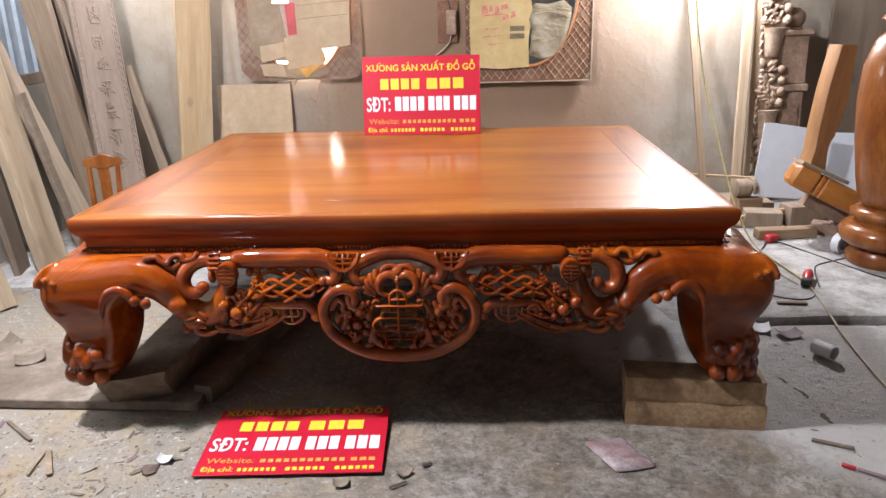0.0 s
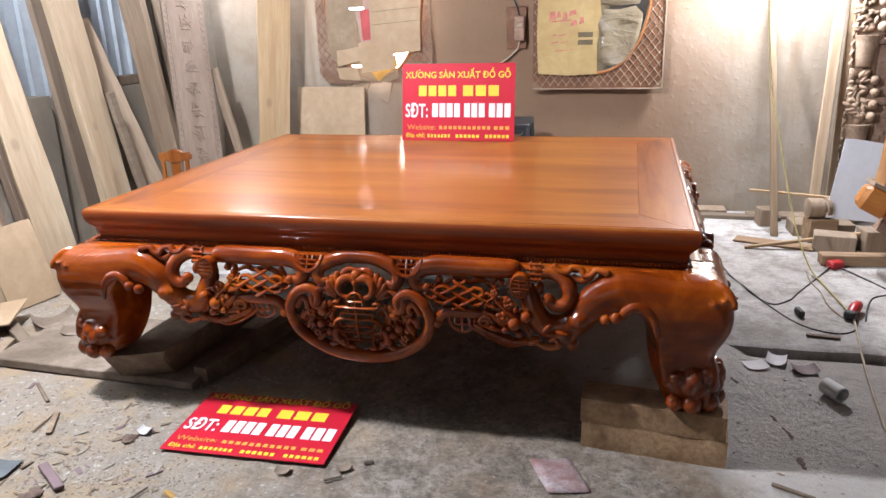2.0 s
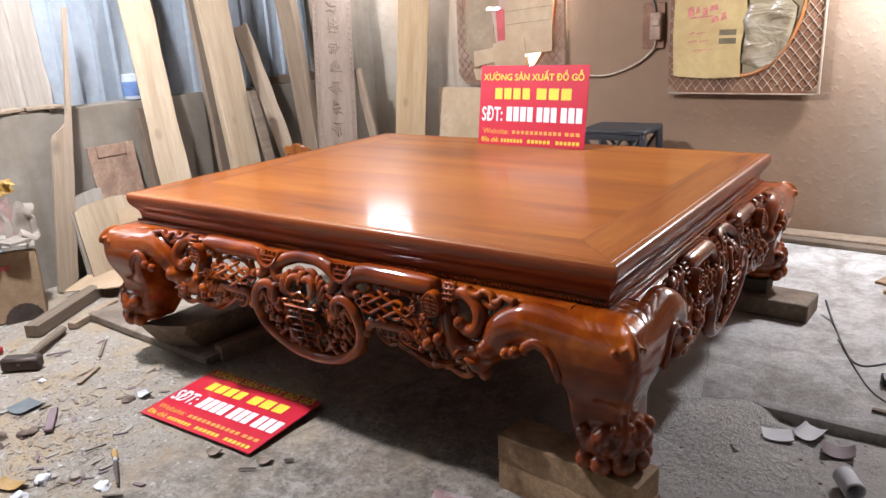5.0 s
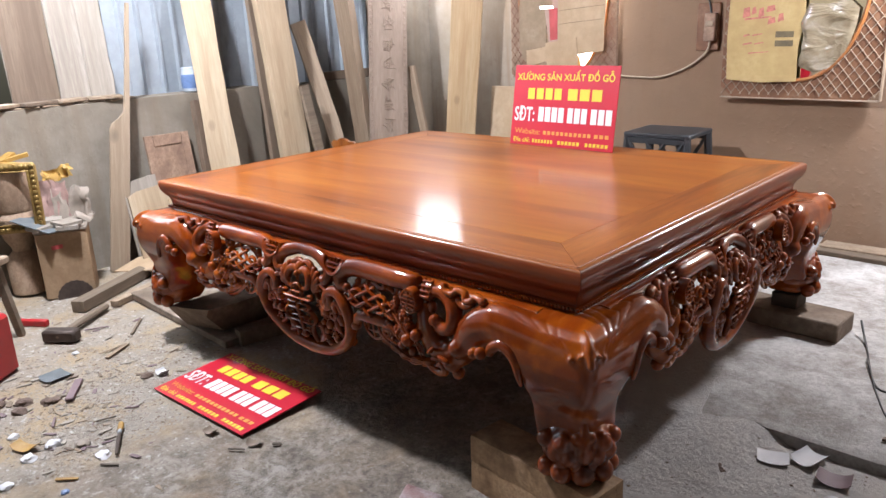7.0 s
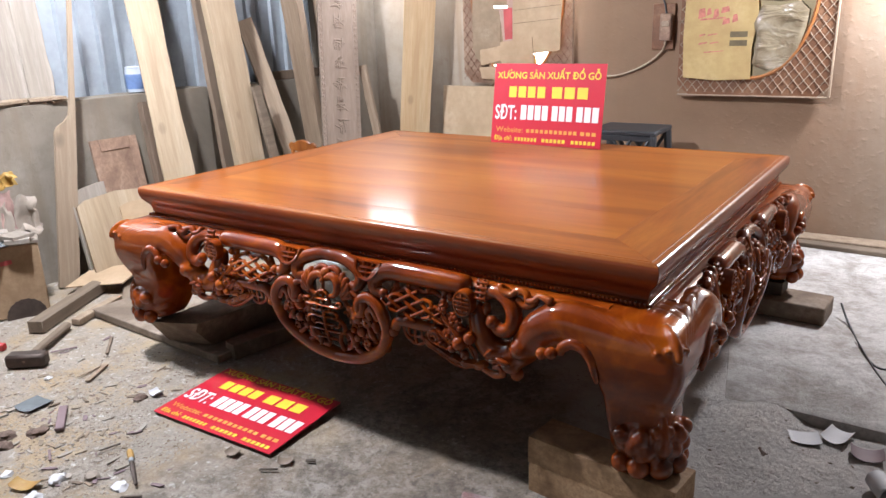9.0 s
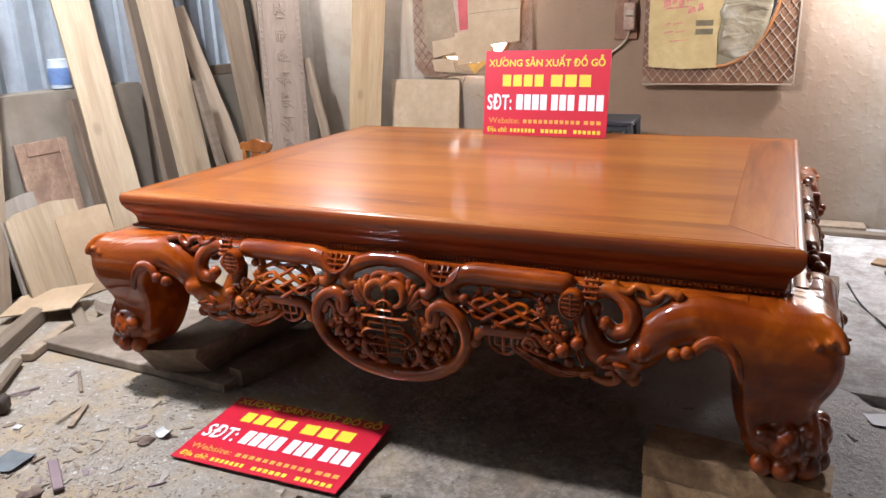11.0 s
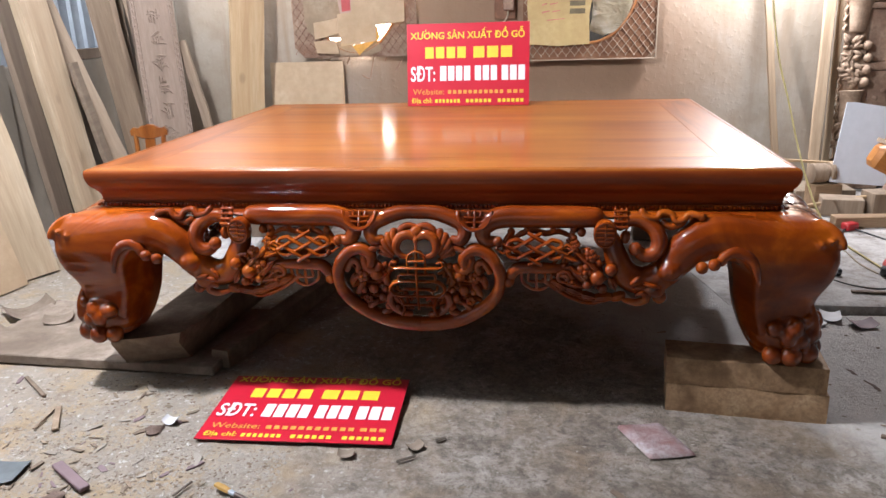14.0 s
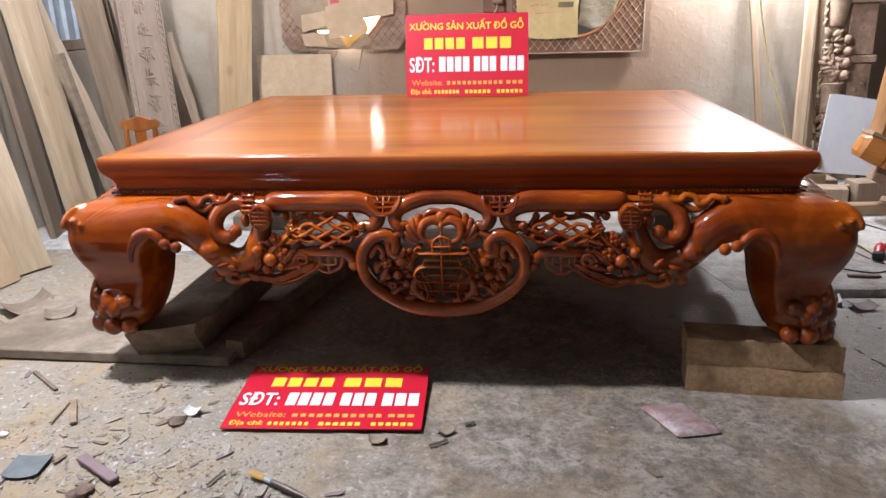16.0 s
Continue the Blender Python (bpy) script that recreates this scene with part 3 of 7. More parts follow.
def apron(half, far, k):
    """One carved front. half: half the distance between the corners; its pieces close up towards the middle on the short sides."""
    sq = (half - 0.30) / (HX - 0.30)

    def S(s):
        if abs(s) > 0.74:
            return math.copysign(half - (HX - abs(s)), s)
        return s * sq

    def front(s, z, out=0.0):
        """A place on the carved front; it lies a little behind the legs' bulge."""
        back = 0.028 * max(0, min(1, (half - 0.25 - abs(s)) / 0.12))
        return (s, back - swell(z) - out, z)

    def P(pts, side, out=0.0):
        return [front(side * S(s), z, out) for s, z in pts]

    body = Geo()
    hold = [(-0.115, 0.550), (-0.085, 0.555), (-0.055, 0.559), (-0.036, 0.558), (-0.028, 0.550), (-0.045, 0.540), (-0.115, 0.530)]
    body.loft([[(q, -d, z) for d, z in hold] for q in (-(half - 0.16), -half * 0.4, half * 0.4, half - 0.16)])
    ap = part("apron", body, M_CARVE, bed, "openwork carved apron with scrolls", 50)
    ap.matrix_local = pose(0, 0, 0, 0, 0, 90 * k) @ Matrix.Translation((0, -far, 0))

    def piece(name, geo, label=""):
        return part(name, geo, M_CARVE, ap, label, 60)

    for side in (-1, 1):
        # leaves on the arm's elbow
        for s0, z0, rx, a0 in ((0.628, 0.378, 0.024, 15), (0.600, 0.372, 0.020, -10), (0.585, 0.392, 0.018, -45)):
            m = Matrix.Rotation(radians(side * a0), 4, "Y")
            piece("leaf", Geo().ball(front(side * S(s0), z0, 0.030), (rx, 0.008, 0.007), 8, 5, m))
        piece("knob", Geo().ball(front(side * S(0.655), 0.336, 0.005), 0.019))
        # inner curl
        g = Geo()
        g.tube(P([(0.545, 0.530), (0.572, 0.546), (0.604, 0.543), (0.634, 0.523), (0.647, 0.492), (0.637, 0.463), (0.610, 0.454), (0.590, 0.468)], side, 0.004),
               [0.016, 0.021, 0.023, 0.023, 0.023, 0.021, 0.019, 0.016], 12, 4, 1.1)
        g.ball(front(side * S(0.585), 0.473, 0.010), 0.019)
        piece("curl", g)
        piece("leaf", Geo().tube(P([(0.712, 0.512), (0.700, 0.497), (0.686, 0.482), (0.690, 0.468)], side, 0.012), [0.010, 0.016, 0.015, 0.009], 10, 3))
        piece("curl", Geo().tube(P([(0.560, 0.330), (0.592, 0.322), (0.618, 0.332), (0.612, 0.350), (0.594, 0.346)], side, 0.018), [0.007, 0.011, 0.012, 0.010, 0.007], 8, 4))
        piece("leaf", Geo().ball(front(side * S(0.560), 0.500, 0.0), (0.014, 0.014, 0.020), 8, 5))
        # fretted cloud at the shoulder
        g = Geo()
        g.tube(P([(0.745, 0.562), (0.718, 0.566), (0.706, 0.552), (0.685, 0.547), (0.676, 0.562), (0.650, 0.567), (0.636, 0.553), (0.610, 0.557), (0.600, 0.569)], side, 0.022), 0.0095, 8, 3, 1.3)
        g.ball(front(side * S(0.748), 0.560, 0.02), 0.013)
        g.tube(P([(0.706, 0.552), (0.70, 0.540), (0.675, 0.530), (0.655, 0.540)], side, 0.014), 0.010, 8, 3)
        piece("fret_cloud", g)
        # top rail with its hooked end
        g = Geo()
        g.tube(P([(0.480, 0.550), (0.42, 0.550), (0.30, 0.550), (0.240, 0.549), (0.200, 0.538), (0.180, 0.512), (0.192, 0.487), (0.214, 0.489)], side, 0.006), [0.028, 0.031, 0.031, 0.031, 0.029, 0.024, 0.019, 0.014], 12, 4)
        g.ball(front(side * S(0.222), 0.488, 0.012), 0.015)
        piece("top_rail", g, "round rail with a hooked end")
        # arch over the middle
        piece("arch", Geo().tube(P([(0.100, 0.492), (0.118, 0.487), (0.131, 0.504), (0.126, 0.528), (0.098, 0.545), (0.060, 0.557), (0.03, 0.561), (-0.002, 0.561)], side, 0.010), [0.012, 0.017, 0.020, 0.022, 0.023, 0.022, 0.020, 0.020], 12, 4))
        # lower rail
        g = Geo()
        g.tube(P([(0.405, 0.412), (0.34, 0.414), (0.285, 0.414), (0.264, 0.402), (0.254, 0.382)], side), [0.013, 0.017, 0.018, 0.018, 0.016], 8, 3)
        g.ball(front(side * S(0.252), 0.374, 0.006), 0.017)
        piece("lower_rail", g)
        for s0, z0, r0 in ((0.445, 0.512, 0.013), (0.425, 0.520, 0.011), (0.258, 0.512, 0.011), (0.245, 0.462, 0.013), (0.262, 0.445, 0.010), (0.425, 0.498, 0.010), (0.30, 0.518, 0.009), (0.37, 0.518, 0.009)):
            piece("knob", Geo().ball(front(side * S(s0), z0, 0.004), r0, 8, 6))
        g = Geo()
        g.tube(P([(0.255, 0.505), (0.240, 0.480), (0.252, 0.450), (0.275, 0.440)], side, 0.0), 0.009, 6, 3)
        piece("stem", g)
        piece("stem", Geo().tube(P([(0.435, 0.525), (0.418, 0.505), (0.432, 0.485)], side, 0.0), 0.009, 6, 3))
        # scroll and beads where the arm leaves the leg
        hook = [(0.893, 0.392), (0.886, 0.422), (0.876, 0.450), (0.857, 0.470), (0.828, 0.477), (0.804, 0.464), (0.797, 0.450)]
        piece("scroll_hook", Geo().tube(P(hook, side, 0.010), [0.006, 0.010, 0.014, 0.016, 0.016, 0.015, 0.013], 10, 4))
        piece("knob", Geo().ball(front(side * S(0.778), 0.447, 0.028), 0.0165))
        piece("knob", Geo().ball(front(side * S(0.750), 0.436, 0.026), 0.0165))

    # middle ring
    g = Geo()
    ringp = [(0.146, 0.410), (0.131, 0.424), (0.132, 0.447), (0.158, 0.464), (0.192, 0.455), (0.219, 0.423), (0.229, 0.380), (0.217, 0.333), (0.186, 0.293), (0.132, 0.257), (0.075, 0.236), (-0.003, 0.227)]
    ringr = [0.013, 0.016, 0.018, 0.019, 0.019, 0.018, 0.017, 0.018, 0.020, 0.022, 0.023, 0.023]
    for side in (-1, 1):
        g.tube(P(ringp, side, 0.008), ringr, 10, 4, 1.15)
        g.ball(front(side * S(0.228), 0.352, 0.0), (0.014, 0.012, 0.02))
        g.ball(front(side * S(0.205), 0.30, -0.004), (0.012, 0.012, 0.016))
        for s0, z0, a0 in ((0.235, 0.395, 80), (0.228, 0.335, 62), (0.196, 0.292, 48), (0.150, 0.253, 32), (0.095, 0.228, 16), (0.030, 0.214, 4)):
            g.ball(front(side * S(s0), z0, 0.012), (0.024, 0.012, 0.0085), 8, 5, Matrix.Rotation(radians(-side * a0), 4, "Y"))
    part("ring_frame", g, M_CARVE, ap, "carved oval ring", 50)
    # fine openwork of twigs and buds behind the sign
    twigs = random.Random(17)
    for side in (-1, 1):
        for n in range(34):
            turn = twigs.uniform(-1.35, 0.75)
            far = twigs.uniform(0.45, 0.95)
            s0, z0 = 0.195 * far * math.cos(turn), 0.372 + (0.085 if turn > 0 else 0.125) * far * math.sin(turn)
            heading, size = twigs.uniform(0, 6.283), twigs.uniform(0.018, 0.034)
            pts = [(s0 + size * q * math.cos(heading + q * 1.3), z0 + size * q * math.sin(heading + q * 1.3)) for q in (-0.8, 0.0, 0.8)]
            depth = twigs.uniform(-0.022, 0.004)
            g = Geo().tube(P(pts, side, depth), [0.004, 0.0068, 0.005], 6, 3)
            if n % 3 == 0:
                g.ball(front(side * S(pts[2][0]), pts[2][1], depth), (0.008, 0.008, 0.008), 8, 6)
            piece("carved_twig", g)
        for n in range(22):
            s0, z0 = twigs.uniform(0.375, 0.520), twigs.uniform(0.352, 0.470)
            if z0 < 0.352 + 0.5 * max(0, 0.43 - s0):
                continue
            heading, size = twigs.uniform(0, 6.283), twigs.uniform(0.018, 0.032)
            pts = [(s0 + size * q * math.cos(heading + q * 1.3), z0 + size * q * math.sin(heading + q * 1.3)) for q in (-0.8, 0.0, 0.8)]
            depth = twigs.uniform(-0.018, 0.014)
            g = Geo().tube(P(pts, side, depth), [0.004, 0.0075, 0.005], 6, 3)
            if n % 2 == 0:
                g.ball(front(side * S(pts[2][0]), pts[2][1], depth + 0.004), (0.009, 0.009, 0.009), 8, 6)
            piece("carved_twig", g)

    # longevity sign in the ring, built of slender bars
    def bar(pts, out=0.028, r=0.0043):
        piece("emblem_bar", Geo().tube([front(S(s), z, out) for s, z in pts], r, 6, 1 if len(pts) == 2 else 3, 1.7))

    bar([(0, 0.505), (0, 0.40), (0, 0.291)], 0.030)
    for z, w in ((0.437, 0.025), (0.417, 0.062), (0.398, 0.046), (0.377, 0.048), (0.352, 0.034), (0.330, 0.052), (0.301, 0.040)):
        bar([(-w, z), (w, z)])
    bar([(-0.024, 0.437), (-0.020, 0.455), (0, 0.465), (0.020, 0.455), (0.024, 0.437)], 0.028)
    for side in (-1, 1):
        bar([(side * q, z) for q, z in ((0.024, 0.437), (0.024, 0.400))], 0.026)
        bar([(side * q, z) for q, z in ((0.062, 0.417), (0.074, 0.424), (0.068, 0.434), (0.058, 0.431))], 0.026)
        bar([(side * q, z) for q, z in ((0.046, 0.398), (0.052, 0.388), (0.048, 0.377))], 0.026)
        bar([(side * q, z) for q, z in ((0.048, 0.377), (0.066, 0.370), (0.077, 0.352), (0.068, 0.336), (0.052, 0.330))], 0.026, 0.0055)
        bar([(side * q, z) for q, z in ((0.034, 0.352), (0.044, 0.346), (0.054, 0.350), (0.056, 0.360))], 0.026)
        bar([(side * q, z) for q, z in ((0.056, 0.332), (0.046, 0.310), (0.042, 0.288), (0.050, 0.266))], 0.024, 0.0055)
        # dark thick stems that carry the sign on either side
        piece("stem", Geo().tube(P([(0.060, 0.430), (0.082, 0.405), (0.094, 0.370), (0.084, 0.330), (0.064, 0.300), (0.060, 0.262)], side, -0.004), [0.008, 0.010, 0.011, 0.011, 0.010, 0.009], 8, 3))

    # bat over the sign: a round head between two hooked brows and fluted wings
    g = Geo()
    g.ball(front(0, 0.512, 0.022), (0.020, 0.016, 0.020))
    g.ball(front(0, 0.494, 0.034), (0.008, 0.010, 0.010))
    piece("bat_body", g)
    for side in (-1, 1):
        piece("bat_brow", Geo().tube(P([(0.006, 0.500), (0.026, 0.507), (0.048, 0.497), (0.056, 0.474), (0.046, 0.455), (0.028, 0.448), (0.012, 0.452)], side, 0.024), [0.011, 0.014, 0.014, 0.012, 0.009, 0.007, 0.005], 10, 4))
        piece("bat_crown", Geo().tube(P([(0.004, 0.524), (0.026, 0.527), (0.044, 0.518), (0.052, 0.506)], side, 0.014), [0.009, 0.011, 0.011, 0.007], 8, 3))
        for q, z, q1, z1, r in ((0.054, 0.470, 0.064, 0.514, 0.012), (0.060, 0.460, 0.080, 0.503, 0.012), (0.066, 0.452, 0.092, 0.488, 0.011), (0.070, 0.446, 0.098, 0.470, 0.009), (0.068, 0.442, 0.094, 0.452, 0.007)):
            piece("bat_wing", Geo().tube(P([(q, z), ((q + q1) / 2 + 0.006, (z + z1) / 2 + 0.004), (q1, z1)], side, 0.016), [r * 0.6, r, r * 0.9], 8, 3))

    for side in (-1, 1):
        # oval medallion beside a small ladder of bars
        g = Geo()
        c = S(0.505) * side
        prof = [(0.0, 0.040), (0.55, 0.042), (0.78, 0.042), (0.84, 0.046), (0.95, 0.045), (1.0, 0.038), (1.0, 0.016)]
        d0 = swell(0.515) - 0.028
        n = 20
        g.loft([[(c + r * 0.031 * math.cos(2 * math.pi * q / n), -(d0 + h), 0.515 + r * 0.038 * math.sin(2 * math.pi * q / n)) for q in range(n)] for r, h in [(0.02, 0.041)] + prof[1:]])
        for z, w in ((0.533, 0.015), (0.522, 0.021), (0.510, 0.021), (0.499, 0.016)):
            g.tube([(c - w, -(d0 + 0.044), z), (c + w, -(d0 + 0.044), z)], 0.0030, 6, 1)
        g.tube([(c, -(d0 + 0.044), 0.541), (c, -(d0 + 0.044), 0.491)], 0.003, 6, 1)
        part("medallion", g, M_CARVE, ap, "oval carved medallion")
        for z in (0.570, 0.557, 0.544, 0.531):
            piece("fret_bar", Geo().tube(P([(0.530, z), (0.562, z)], side, 0.028), 0.0042, 6, 1))
        for s in (0.532, 0.548, 0.560):
            piece("fret_bar", Geo().tube(P([(s, 0.574), (s, 0.526)], side, 0.024), 0.0042, 6, 1))

        # woven knot: three strands each way, looped at their ends, with small diamonds beside
        g = Geo()
        c0, cz, ua, ub, e = 0.322, 0.470, 0.0290, 0.0160, 1.55

        def K(i, j, lift=0.0):
            return front(side * S(c0 + (i - j) * ua), cz + (i + j) * ub, 0.016 + lift)

        for i in (-1, 0, 1):
            sg = 1 if i % 2 else -1
            g.tube([K(i, -e), K(i, -1, 0.003 * sg), K(i, 0, -0.003 * sg), K(i, 1, 0.003 * sg), K(i, e)], 0.0058, 6, 2, 1.2)
            g.tube([K(-e, i), K(-1, i, -0.003 * sg), K(0, i, 0.003 * sg), K(1, i, -0.003 * sg), K(e, i)], 0.0058, 6, 2, 1.2)
        for a0, a1, q in ((-1, 0, e), (0, 1, -e)):
            g.tube([K(a0, q), K((a0 + a1) / 2, q + math.copysign(0.25, q)), K(a1, q)], 0.0058, 6, 3, 1.2)
            g.tube([K(q, a0), K(q + math.copysign(0.25, q), (a0 + a1) / 2), K(q, a1)], 0.0058, 6, 3, 1.2)
        for sd in (-1, 1):
            w = [(c0 + sd * d, cz + h) for d, h in ((0.066, 0.0), (0.085, 0.013), (0.104, 0.0), (0.085, -0.013), (0.066, 0.0))]
            g.tube(P(w, side, 0.014), 0.0052, 6, 1, 1.2)
        part("lattice_knot", g, M_CARVE, ap, "woven openwork knot")

        for pts in ([(0.415, 0.500), (0.385, 0.512), (0.350, 0.506), (0.320, 0.514), (0.285, 0.505), (0.262, 0.488)], [(0.255, 0.470), (0.280, 0.452), (0.310, 0.446), (0.345, 0.450), (0.385, 0.444), (0.415, 0.455)],
                    [(0.410, 0.490), (0.425, 0.475), (0.405, 0.462), (0.388, 0.470)], [(0.262, 0.500), (0.250, 0.482), (0.268, 0.468), (0.282, 0.478)]):
            piece("tendril", Geo().tube(P(pts, side, -0.004), [0.006, 0.0085] + [0.009] * (len(pts) - 3) + [0.006], 6, 3))
        # little fret under the lower rail
        g = Geo()
        g.tube(P([(0.368, 0.396), (0.364, 0.372), (0.346, 0.352), (0.318, 0.350), (0.292, 0.368), (0.286, 0.396)], side), 0.0052, 6, 3)
        g.tube(P([(0.327, 0.400), (0.327, 0.354)], side, 0.002), 0.0045, 6, 1)
        g.tube(P([(0.350, 0.396), (0.350, 0.376), (0.327, 0.374), (0.306, 0.376), (0.306, 0.396)], side, 0.002), 0.0042, 6, 2)
        part("fret_pendant", g, M_CARVE, ap)

        # half-round medallion under the beads
        g = Geo()
        arc = [(0.160 + 0.046 * math.cos(a), 0.566 + 0.044 * math.sin(a)) for a in [math.pi + math.pi * q / 8 for q in range(9)]]
        g.tube(P(arc, side, 0.032), 0.0062, 6, 2)
        g.prism([(side * S(s), z) for s, z in arc], -swell(0.55) + 0.028 - 0.020, -swell(0.55) + 0.028 - 0.004)
        for pts in ([(0.160, 0.566), (0.160, 0.526)], [(0.134, 0.553), (0.186, 0.553)], [(0.140, 0.540), (0.180, 0.540)], [(0.143, 0.566), (0.145, 0.553)], [(0.177, 0.566), (0.175, 0.553)]):
            g.tube(P(pts, side, 0.030), 0.0040, 6, 1)
        part("half_medallion", g, M_CARVE, ap, "half-round carved medallion")

        # fruit, blossom and leaves between the arm and the knot
        def blossom(s0, z0, r0, out):
            g = Geo()
            for q in range(5):
                t0 = 2 * math.pi * q / 5
                g.ball(front(side * (S(s0) + r0 * 1.1 * math.cos(t0)), z0 + r0 * 1.1 * math.sin(t0), out), (r0, r0 * 0.7, r0), 7, 5)
            g.ball(front(side * S(s0), z0, out + 0.010), r0 * 0.6, 6, 4)
            piece("blossom", g, "five-petalled blossom")

        for s0, z0, r0 in ((0.524, 0.418, 0.018), (0.488, 0.394, 0.021), (0.503, 0.362, 0.014), (0.462, 0.372, 0.013)):
            piece("peach", Geo().ball(front(side * S(s0), z0, 0.018), r0, 12, 8))
        for s0, z0, r0 in ((0.455, 0.410, 0.0120), (0.470, 0.452, 0.0095), (0.428, 0.482, 0.0070)):
            blossom(s0, z0, r0, 0.014)
        # broad veined leaves that turn up at the tip
        for s0, z0, s1, z1, w in ((0.478, 0.372, 0.414, 0.424, 0.013), (0.500, 0.400, 0.452, 0.446, 0.011), (0.450, 0.366, 0.398, 0.380, 0.012), (0.520, 0.392, 0.538, 0.356, 0.011), (0.436, 0.440, 0.400, 0.452, 0.010), (0.470, 0.430, 0.432, 0.462, 0.009)):
            pts = [(s0, z0), (s0 + (s1 - s0) * 0.35, z0 + (z1 - z0) * 0.30), (s0 + (s1 - s0) * 0.72, z0 + (z1 - z0) * 0.70), (s1, z1)]
            g = Geo().tube(P(pts, side, 0.012), [w * 0.35, w, w * 0.85, w * 0.2], 8, 3, 0.6)
            g.tube(P(pts, side, 0.021), [0.002, 0.0035, 0.003, 0.0015], 5, 3)
            piece("leaf", g)
        # a chain of small buds, and a coiled tendril beside it
        buds = random.Random(29)
        for q in range(8):
            k = q / 7
            s0, z0 = 0.424 + 0.066 * k + buds.uniform(-0.016, 0.016), 0.492 - 0.135 * k + buds.uniform(-0.014, 0.014)
            piece("bud", Geo().ball(front(side * S(s0), z0, buds.uniform(0.004, 0.016)), buds.uniform(0.0045, 0.0075), 8, 6))
        coil = [(0.400 + (0.021 - 0.0013 * q) * math.cos(0.8 * q), 0.392 + (0.021 - 0.0013 * q) * math.sin(0.8 * q)) for q in range(12)]
        piece("tendril", Geo().tube(P(coil, side, 0.012), 0.0068, 8, 2))
        for s0, z0, rx, a0 in ((0.505, 0.330, 0.038, 8), (0.462, 0.334, 0.032, -12), (0.425, 0.350, 0.036, -22), (0.388, 0.366, 0.030, -28), (0.545, 0.335, 0.024, 20)):
            m = Matrix.Rotation(radians(side * -a0), 4, "Y")
            g = Geo().ball(front(side * S(s0), z0, 0.004), (rx, 0.018, 0.014), 10, 6, m)
            for q in (-1, 1):
                c = Vector(front(side * S(s0), z0, 0.020))
                g.tube([c + m @ Vector((-rx * 0.7, 0.004, 0.004 * q)), c + m @ Vector((0, 0, 0.007 * q)), c + m @ Vector((rx * 0.7, 0.004, 0.003 * q))], 0.0025, 5, 2)
            piece("leaf", g)
        g = Geo()
        g.tube(P([(0.50, 0.318), (0.47, 0.312), (0.42, 0.330), (0.37, 0.360), (0.345, 0.378)], side, 0.0), [0.008, 0.009, 0.009, 0.008, 0.006], 6, 3)
        piece("stem", g)
        g = Geo().ball(front(side * S(0.445), 0.402, -0.012), (0.062 * sq, 0.012, 0.046), 12, 6)
        g.tube(P([(0.49, 0.43), (0.46, 0.39), (0.45, 0.36)], side, 0.0), 0.010, 6, 3)
        g.tube(P([(0.45, 0.45), (0.41, 0.44), (0.39, 0.47)], side, 0.0), 0.008, 6, 3)
        piece("branch", g)

        # curls, fruit and blossom inside the ring
        piece("curl", Geo().tube(P([(0.100, 0.472), (0.128, 0.462), (0.148, 0.440), (0.140, 0.412), (0.118, 0.405), (0.106, 0.420)], side, 0.012), [0.008, 0.012, 0.014, 0.014, 0.012, 0.009], 8, 4))
        piece("curl", Geo().tube(P([(0.200, 0.405), (0.182, 0.432), (0.165, 0.420), (0.170, 0.400)], side, 0.012), [0.010, 0.011, 0.010, 0.008], 8, 4))
        piece("curl", Geo().tube(P([(0.030, 0.262), (0.060, 0.272), (0.085, 0.300), (0.078, 0.330), (0.060, 0.322)], side, 0.010), [0.010, 0.012, 0.012, 0.010, 0.007], 8, 4))
        for s0, z0, rx, a0 in ((0.165, 0.348, 0.030, 60), (0.140, 0.290, 0.032, 40), (0.100, 0.268, 0.028, 22), (0.185, 0.372, 0.022, 75)):
            m = Matrix.Rotation(radians(side * a0), 4, "Y")
            piece("leaf", Geo().ball(front(side * S(s0), z0, 0.006), (rx, 0.014, 0.011), 8, 5, m))
        for s0, z0, r0 in ((0.118, 0.392, 0.019), (0.128, 0.345, 0.016), (0.105, 0.318, 0.013), (0.155, 0.340, 0.011), (0.095, 0.345, 0.010), (0.165, 0.420, 0.010), (0.140, 0.425, 0.011), (0.090, 0.290, 0.013), (0.178, 0.378, 0.009), (0.09, 0.42, 0.009), (0.10, 0.455, 0.009), (0.065, 0.285, 0.011)):
            g = Geo().ball(front(side * S(s0), z0, 0.010), r0, 8, 6)
            piece("peach", g)
        for s0, z0, r0 in ((0.158, 0.385, 0.0095), (0.145, 0.312, 0.0075)):
            blossom(s0, z0, r0, 0.014)
        g = Geo().ball(front(side * S(0.128), 0.335, -0.016), (0.050 * sq, 0.010, 0.050), 12, 6)
        g.tube(P([(0.19, 0.35), (0.155, 0.365), (0.12, 0.36), (0.10, 0.40), (0.125, 0.43)], side, -0.002), 0.0075, 6, 3)
        g.tube(P([(0.17, 0.31), (0.13, 0.325), (0.10, 0.305), (0.07, 0.27)], side, -0.002), 0.0075, 6, 3)
        g.tube(P([(0.19, 0.42), (0.165, 0.40), (0.15, 0.43)], side, -0.002), 0.0065, 6, 3)
        piece("branch", g)


apron(HX, HY, 0)
apron(HY, HX, 1)
apron(HX, HY, 2)
apron(HY, HX, 3)

